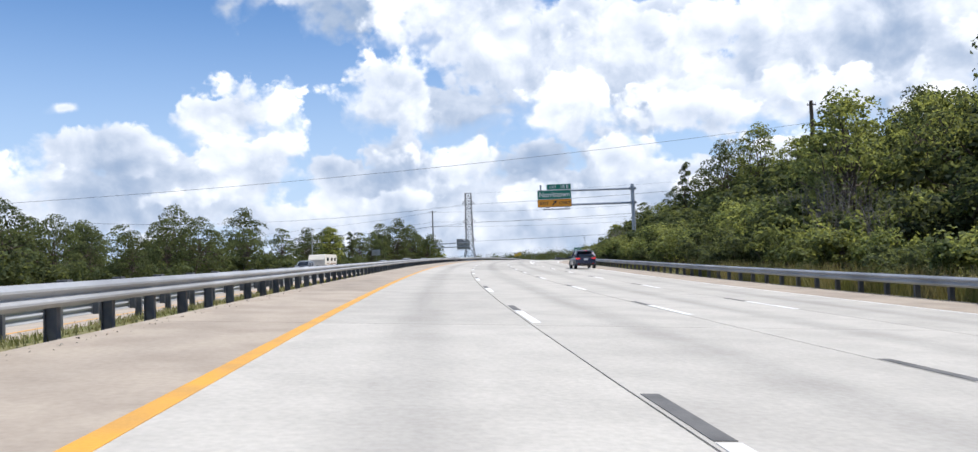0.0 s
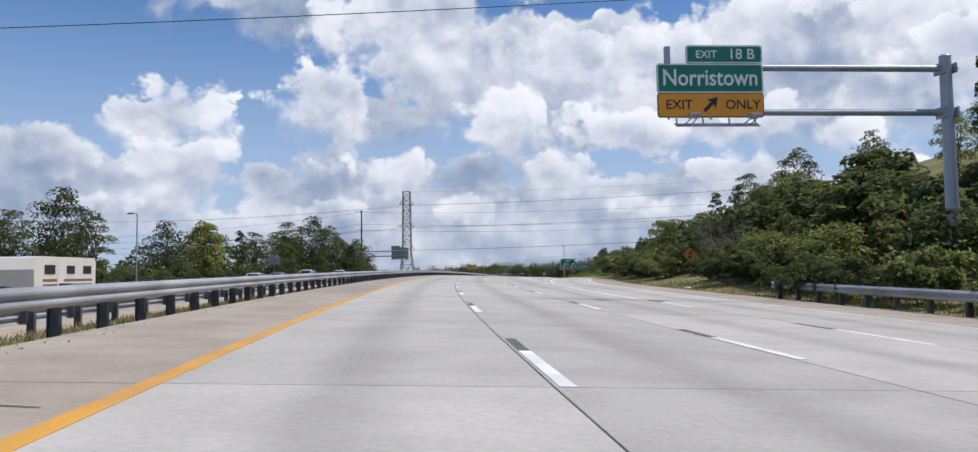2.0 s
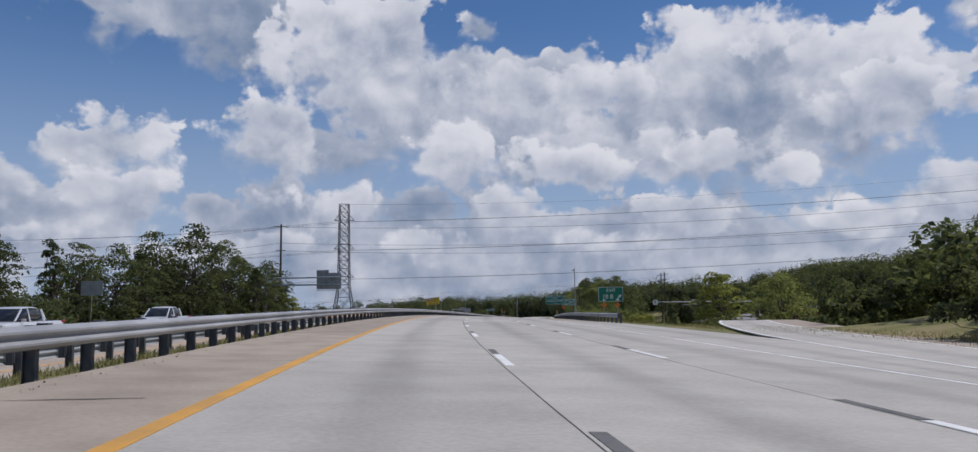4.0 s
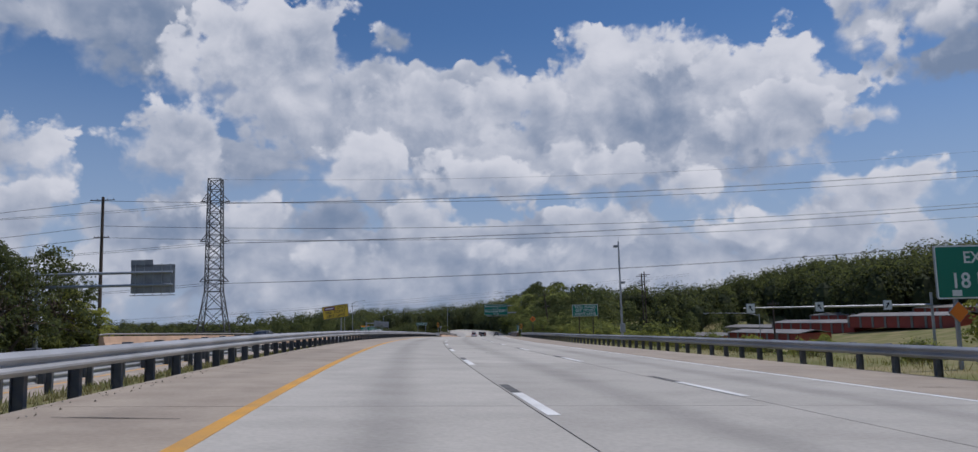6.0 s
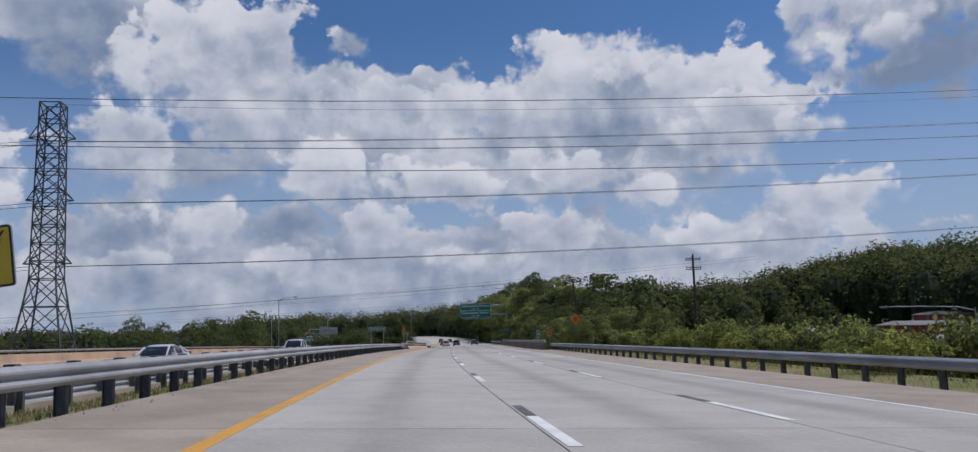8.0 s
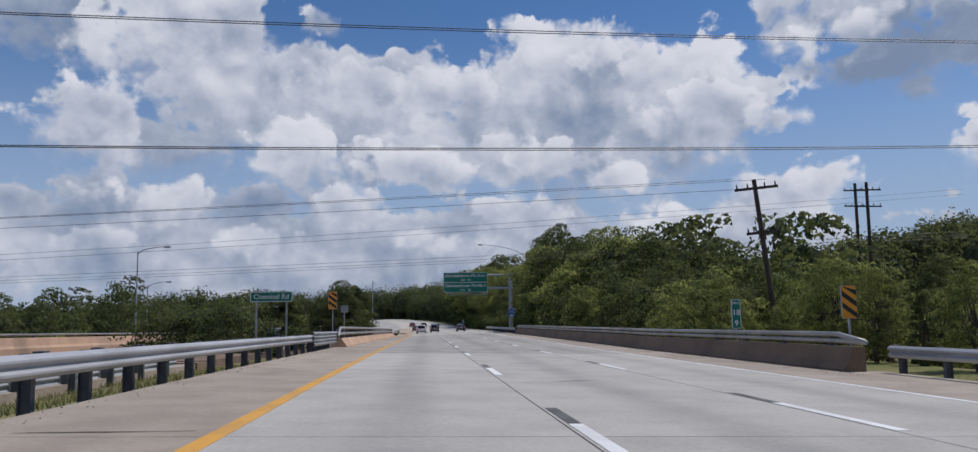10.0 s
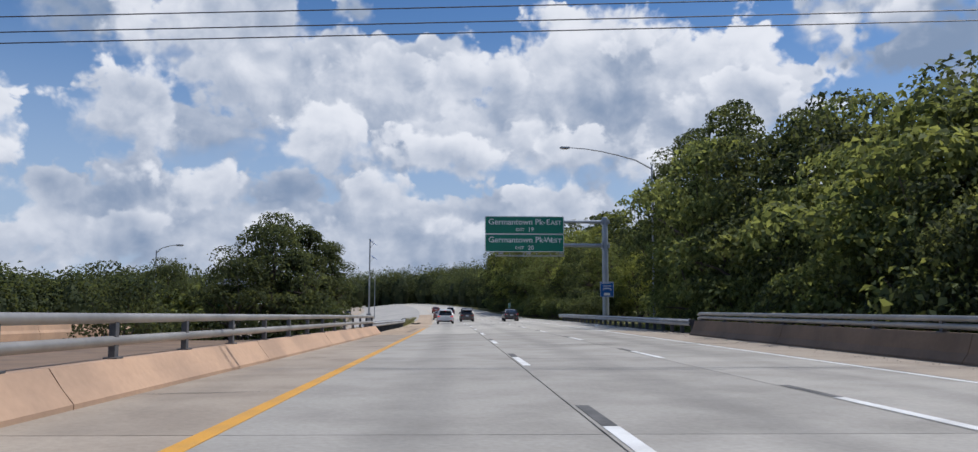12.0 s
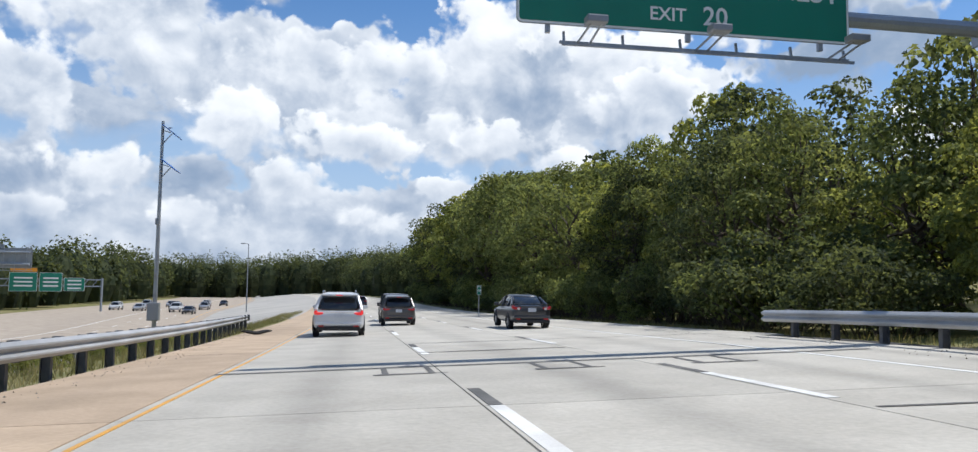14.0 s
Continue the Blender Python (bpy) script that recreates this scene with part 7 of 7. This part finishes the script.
        box(bm, (0, y1 - 0.10, cab[1][4] * fz + 0.01), (cab[1][3] * 1.9 * fx, 0.30, 0.05), 0.02)
        sp = part("spoiler", bm, coat, ob)
        bm = bmesh.new()
        box(bm, (0, y1 - 0.245, cab[1][4] * fz - 0.0), (0.26, 0.03, 0.035))
        part("brake_light", bm, RED_LIT if brake else RED_LAMP, sp)
    if style == "sedan":
        bm = bmesh.new()
        box(bm, (0, ry + 0.14, rz + 0.085), (2 * hw * 0.86, 0.16, 0.03), 0.012)
        for x in (-0.5, 0.5):
            box(bm, (x, ry + 0.14, rz + 0.04), (0.05, 0.1, 0.08))
        part("spoiler", bm, coat, ob)
    if spare:
        bm = bmesh.new()
        cyl(bm, (0, ry - 0.26, rz - 0.02), (0, ry - 0.05, rz - 0.02), 0.36, None, 20)
        part("spare_wheel", bm, TYRE, ob)
    if rails:
        for sx in (-1, 1):
            bm = bmesh.new()
            pts = [(sx * cab[2][3] * 0.9 * fx, y * fy, z * fz) for y, z in ((-1.55, H0 - 0.02), (-1.4, H0 + 0.05), (0.1, H0 + 0.07), (0.3, H0 - 0.0))]
            tube(bm, pts, 0.022, 6)
            part("roof_rail", bm, CHROME, ob)
    if style == "pickup":
        bm = bmesh.new()
        box(bm, (0, -1.85 * fy, 1.09 * fz), (2 * 0.82 * fx, 1.6 * fy, 0.06))
        part("bed_liner", bm, TRIM, ob)
    tyre, rim = wheel_meshes(wheel)
    track = size[1] / 2 - 0.11
    for y in (low[0][0] * fy + 0.86 * fy, low[-1][0] * fy - 0.86 * fy):
        for sx in (-1, 1):
            q = thing("wheel", Matrix.Identity(4), "", "")
            q.parent = ob
            q.matrix_basis = Matrix.Translation((sx * track, y, wheel))
            part("tyre", tyre, TYRE, q)
            part("rim", rim, RIM, q)
            bm = bmesh.new()
            k = 14
            pts = [(sx * (size[1] / 2 - 0.015), y + (wheel + 0.06) * math.cos(a), wheel + (wheel + 0.06) * math.sin(a)) for a in np.linspace(-0.25, math.pi + 0.25, k)]
            tube(bm, pts, 0.035, 5)
            part("wheel_arch", bm, TRIM, ob)
    return ob


def traffic():
    vehicle("suv", M(475.3, 1.62), (4.9, 1.92, 1.70), P_WHITE, "pearl-white midsize SUV with its brake lamps lit", brake=True, wheel=0.37, rails=True, lamp_w=0.30)
    vehicle("suv", M(487.4, 4.55), (4.6, 1.82, 1.66), P_TAUPE, "dark taupe compact SUV in the middle lane", wheel=0.35)
    vehicle("boxy", M(497.0, 4.9), (4.5, 1.86, 1.84), P_BLACK, "boxy black off-road car far ahead in traffic", wheel=0.39, spare=True)
    vehicle("sedan", M(515.0, 0.9), (4.6, 1.8, 1.45), P_BRONZE, "bronze sedan far ahead along the median shoulder", wheel=0.32)
    vehicle("sedan", M(477.2, 9.45), (4.5, 1.74, 1.46), P_GREY, "dark grey sedan with a rear spoiler and red tail lamps", wheel=0.31, light=True, brake=False)
    vehicle("suv", M(69.6, 13.6, turn=1.0), (4.55, 1.86, 1.68), P_NAVY, "dark navy compact SUV with roof rails and lit tail lamps", wheel=0.35, rails=True, brake=True)
    # the opposite lanes
    face = 180
    rows = ((103.0, 12.0, "pickup", (5.6, 1.98, 1.75), P_SILVER, "silver pickup truck towing a travel trailer"),
            (149, 10.6, "sedan", (4.7, 1.82, 1.45), P_WHITE, "white sedan coming the other way"),
            (159, 11.0, "sedan", (4.7, 1.82, 1.45), P_SILVER, "silver sedan coming the other way"),
            (172, 10.8, "pickup", (5.6, 1.98, 1.80), P_WHITE, "white pickup truck coming the other way"),
            (190, 10.6, "pickup", (5.6, 1.98, 1.80), P_WHITE, "white pickup truck coming the other way"),
            (220, 7.2, "suv", (4.6, 1.86, 1.68), P_SILVER, "silver SUV coming the other way"),
            (277, 7.4, "sedan", (4.6, 1.82, 1.46), P_BLACK, "black sedan coming the other way"),
            (301, 4.0, "sedan", (4.7, 1.82, 1.45), P_WHITE, "white sedan coming the other way"),
            (338, 4.2, "pickup", (5.6, 1.98, 1.86), P_WHITE, "white pickup truck coming the other way"),
            (396, 4.6, "suv", (4.6, 1.86, 1.68), P_GREY, "dark grey SUV on the opposite bridge"),
            (606, 15.0, "sedan", (4.6, 1.8, 1.45), P_SILVER, "silver sedan in the outer toll lanes"),
            (612, 20.5, "suv", (4.6, 1.86, 1.68), P_WHITE, "white SUV in the outer toll lanes"),
            (622, 11.0, "suv", (4.6, 1.86, 1.68), P_BLACK, "black SUV approaching from the toll lanes"),
            (630, 18.0, "pickup", (5.6, 1.98, 1.80), P_SILVER, "silver pickup truck in the outer toll lanes"),
            (588, 4.0, "sedan", (4.6, 1.8, 1.45), P_GREY, "dark grey sedan coming from the toll lanes"),
            (600, 7.4, "pickup", (5.6, 1.98, 1.86), P_WHITE, "white pickup truck coming from the toll lanes"),
            (617, 4.2, "suv", (4.6, 1.86, 1.68), P_SILVER, "silver SUV coming from the toll lanes"),
            (640, 14.6, "sedan", (4.6, 1.8, 1.45), P_SILVER, "silver sedan coming from the toll lanes"),
            (646, 7.4, "suv", (4.6, 1.86, 1.68), P_WHITE, "white SUV coming from the toll lanes"),
            (655, 4.2, "sedan", (4.6, 1.8, 1.45), P_BLACK, "black sedan coming from the toll lanes"))
    for s, off, style, size, coat, label in rows:
        vehicle(style, M(s, opp(s) - off, opp_low(s), face), size, coat, label, wheel=0.36 if style != "sedan" else 0.32)
    # oncoming cars seen round the far bend
    for s, d, style, coat, label in ((560, 4.2, "suv", P_NAVY, "dark blue SUV far ahead in traffic"), (575, 1.2, "sedan", P_RED, "dull red car far ahead in traffic")):
        vehicle(style, M(s, d), (4.6, 1.82, 1.6), coat, label, wheel=0.34)


def caravan():
    """A cream travel trailer with brown stripes."""
    s = 112.0
    ob = thing("travel_trailer", M(s, opp(s) - 12.0, opp_low(s), 180) @ Matrix.Diagonal((1, 1, 0.84, 1)), "cream travel trailer with brown swirls and dark windows", "trailer")
    bm = bmesh.new()
    prof = [(-3.4, 0.55), (3.0, 0.55), (3.45, 1.0), (3.5, 2.2), (3.1, 2.95), (2.6, 3.05), (-3.3, 3.05), (-3.5, 2.8), (-3.5, 0.8)]
    a = [bm.verts.new((-1.2, y, z)) for y, z in prof]
    b = [bm.verts.new((1.2, y, z)) for y, z in prof]
    bm.faces.new(a)
    bm.faces.new(b[::-1])
    for k in range(len(prof)):
        bm.faces.new((a[k], b[k], b[(k + 1) % len(prof)], a[(k + 1) % len(prof)]))
    bmesh.ops.recalc_face_normals(bm, faces=bm.faces)
    part("shell", bm, P_CREAM, ob)
    for sx in (-1, 1):
        for y, z, w, h in ((1.9, 2.2, 1.1, 0.6), (-0.4, 2.2, 0.9, 0.55), (-2.4, 2.2, 1.0, 0.55)):
            bm = bmesh.new()
            box(bm, (sx * 1.21, y, z), (0.04, w, h), 0.01)
            part("window", bm, DARK_WINDOW, ob)
        for z, h in ((1.5, 0.16), (1.2, 0.1)):
            bm = bmesh.new()
            box(bm, (sx * 1.205, -0.2, z), (0.02, 5.6, h))
            part("stripe", bm, P_BROWN, ob)
        bm = bmesh.new()
        box(bm, (sx * 1.21, 0.75, 1.65), (0.04, 0.7, 1.9), 0.01)
        part("door", bm, P_CREAM, ob)
    bm = bmesh.new()
    box(bm, (0, -3.52, 2.2), (1.4, 0.04, 0.6), 0.01)
    part("window", bm, DARK_WINDOW, ob)
    tyre, rim = wheel_meshes(0.36)
    for y in (-0.5, -1.35):
        for sx in (-1, 1):
            q = thing("wheel", Matrix.Identity(4), "", "")
            q.parent = ob
            q.matrix_basis = Matrix.Translation((sx * 1.08, y, 0.36))
            part("tyre", tyre, TYRE, q)
            part("rim", rim, RIM, q)
    bm = bmesh.new()
    bar(bm, (-0.5, 3.2, 0.6), (0, 4.6, 0.55), 0.1)
    bar(bm, (0.5, 3.2, 0.6), (0, 4.6, 0.55), 0.1)
    part("drawbar", bm, TRIM, ob)


traffic()
caravan()


def litter():
    """Odds and ends on the shoulders: a torn tyre strip, a pale rag, gravel crumbs."""
    ob = thing("tyre_scrap", M(478, -1.9, 0.02), "torn black strip of tyre lying on the shoulder", "debris", "shoulder debris")
    bm = bmesh.new()
    r = np.random.default_rng(3)
    pts = [(x, 0.25 * math.sin(x * 3), 0.04 + 0.10 * abs(math.sin(x * 2.4))) for x in np.linspace(-0.6, 0.6, 9)]
    tube(bm, pts, [0.03, 0.07, 0.09, 0.08, 0.10, 0.09, 0.08, 0.06, 0.03], 6)
    part("strip", bm, TYRE, ob)
    for s, d in ((438, 12.4), (440.5, 12.8), (114, 18.0)):
        q = thing("rag", M(s, d, 0.02 if d < 17 else 0.05), "crumpled pale rag at the road's edge", "debris", "shoulder debris")
        bm = bmesh.new()
        bmesh.ops.create_icosphere(bm, subdivisions=2, radius=0.22)
        for v in bm.verts:
            v.co *= 0.75 + 0.5 * noise.noise(v.co * 6 + Vector((s, 0, 0)))
            v.co.z = max(v.co.z * 0.4, -0.02)
        part("cloth", bm, WHITE_S, q)
    vs = []
    for s0, s1, d0, d1, k in ((-10, 356, -2.6, -2.2, 1500), (340, 420, 12.2, 13.1, 700), (420, 470, 12.0, 13.2, 500), (0, 100, 16.0, 17.2, 500), (440, 492, -2.6, -1.8, 260)):
        for _ in range(k):
            p = np.array(P(r.uniform(s0, s1), r.uniform(d0, d1), 0.012))
            a, e = r.uniform(0, 6.28), r.uniform(0.008, 0.02)
            x, y = np.array([math.cos(a), math.sin(a), 0.25]) * e, np.array([-math.sin(a), math.cos(a), 0.2]) * e
            vs.append((p - x, p - y, p + x + np.array([0, 0, e]), p + y))
    g = part("grit", quads("grit", np.array(vs), GRAVEL), GRAVEL)
    tagged(g, "scattered grit and gravel on the shoulders", "grit", kind="stuff")


litter()


# ---------------------------------------------------------------- concrete slabs of the carriageway
def build_slabs():
    edges = (-2.75, -0.12, 3.66, 7.30, 10.95)
    step = 12.19
    s = -60.0
    while s < 560:
        e = s + step
        mid = (s + e) / 2
        bridge = BR0 - 2 < mid < BR1
        for k in range(4):
            late = mid > BR1
            mat = (ORANGE_CONCRETE if late else SHOULDER) if k == 0 else (DECK if bridge else PALE_CONCRETE if late else CONCRETE)
            slab(s, e, edges[k], edges[k + 1], mat, 0.009 if k else 0.011)
        if e < 116:
            slab(s, e, 10.95, 14.75, CONCRETE)
            slab(s, e, 14.75, 17.35, SHOULDER)
        else:
            if s < 190:
                slab(s, e, ramp_in, lambda q: ramp_in(q) + 3.9, CONCRETE)
                slab(s, e, lambda q: ramp_in(q) + 3.9, lambda q: ramp_in(q) + 6.4, SHOULDER)
                slab(s, e, 10.95, lambda q: min(ramp_in(q), 15.2) if ramp_in(q) > 10.99 else 10.99, CONCRETE)
            else:
                slab(s, e, 10.95, 13.6 if 338 < mid < 470 else 14.4, PALE_CONCRETE if late else SHOULDER)
        s = e
    part("slab_run", sweep(s, 1000, 6, [(-2.75, -0.02), (-2.75, 0.0), (14.4, 0.0), (14.4, -0.02)]), PALE_CONCRETE, road, "concrete carriageway running on into the distance")


build_slabs()
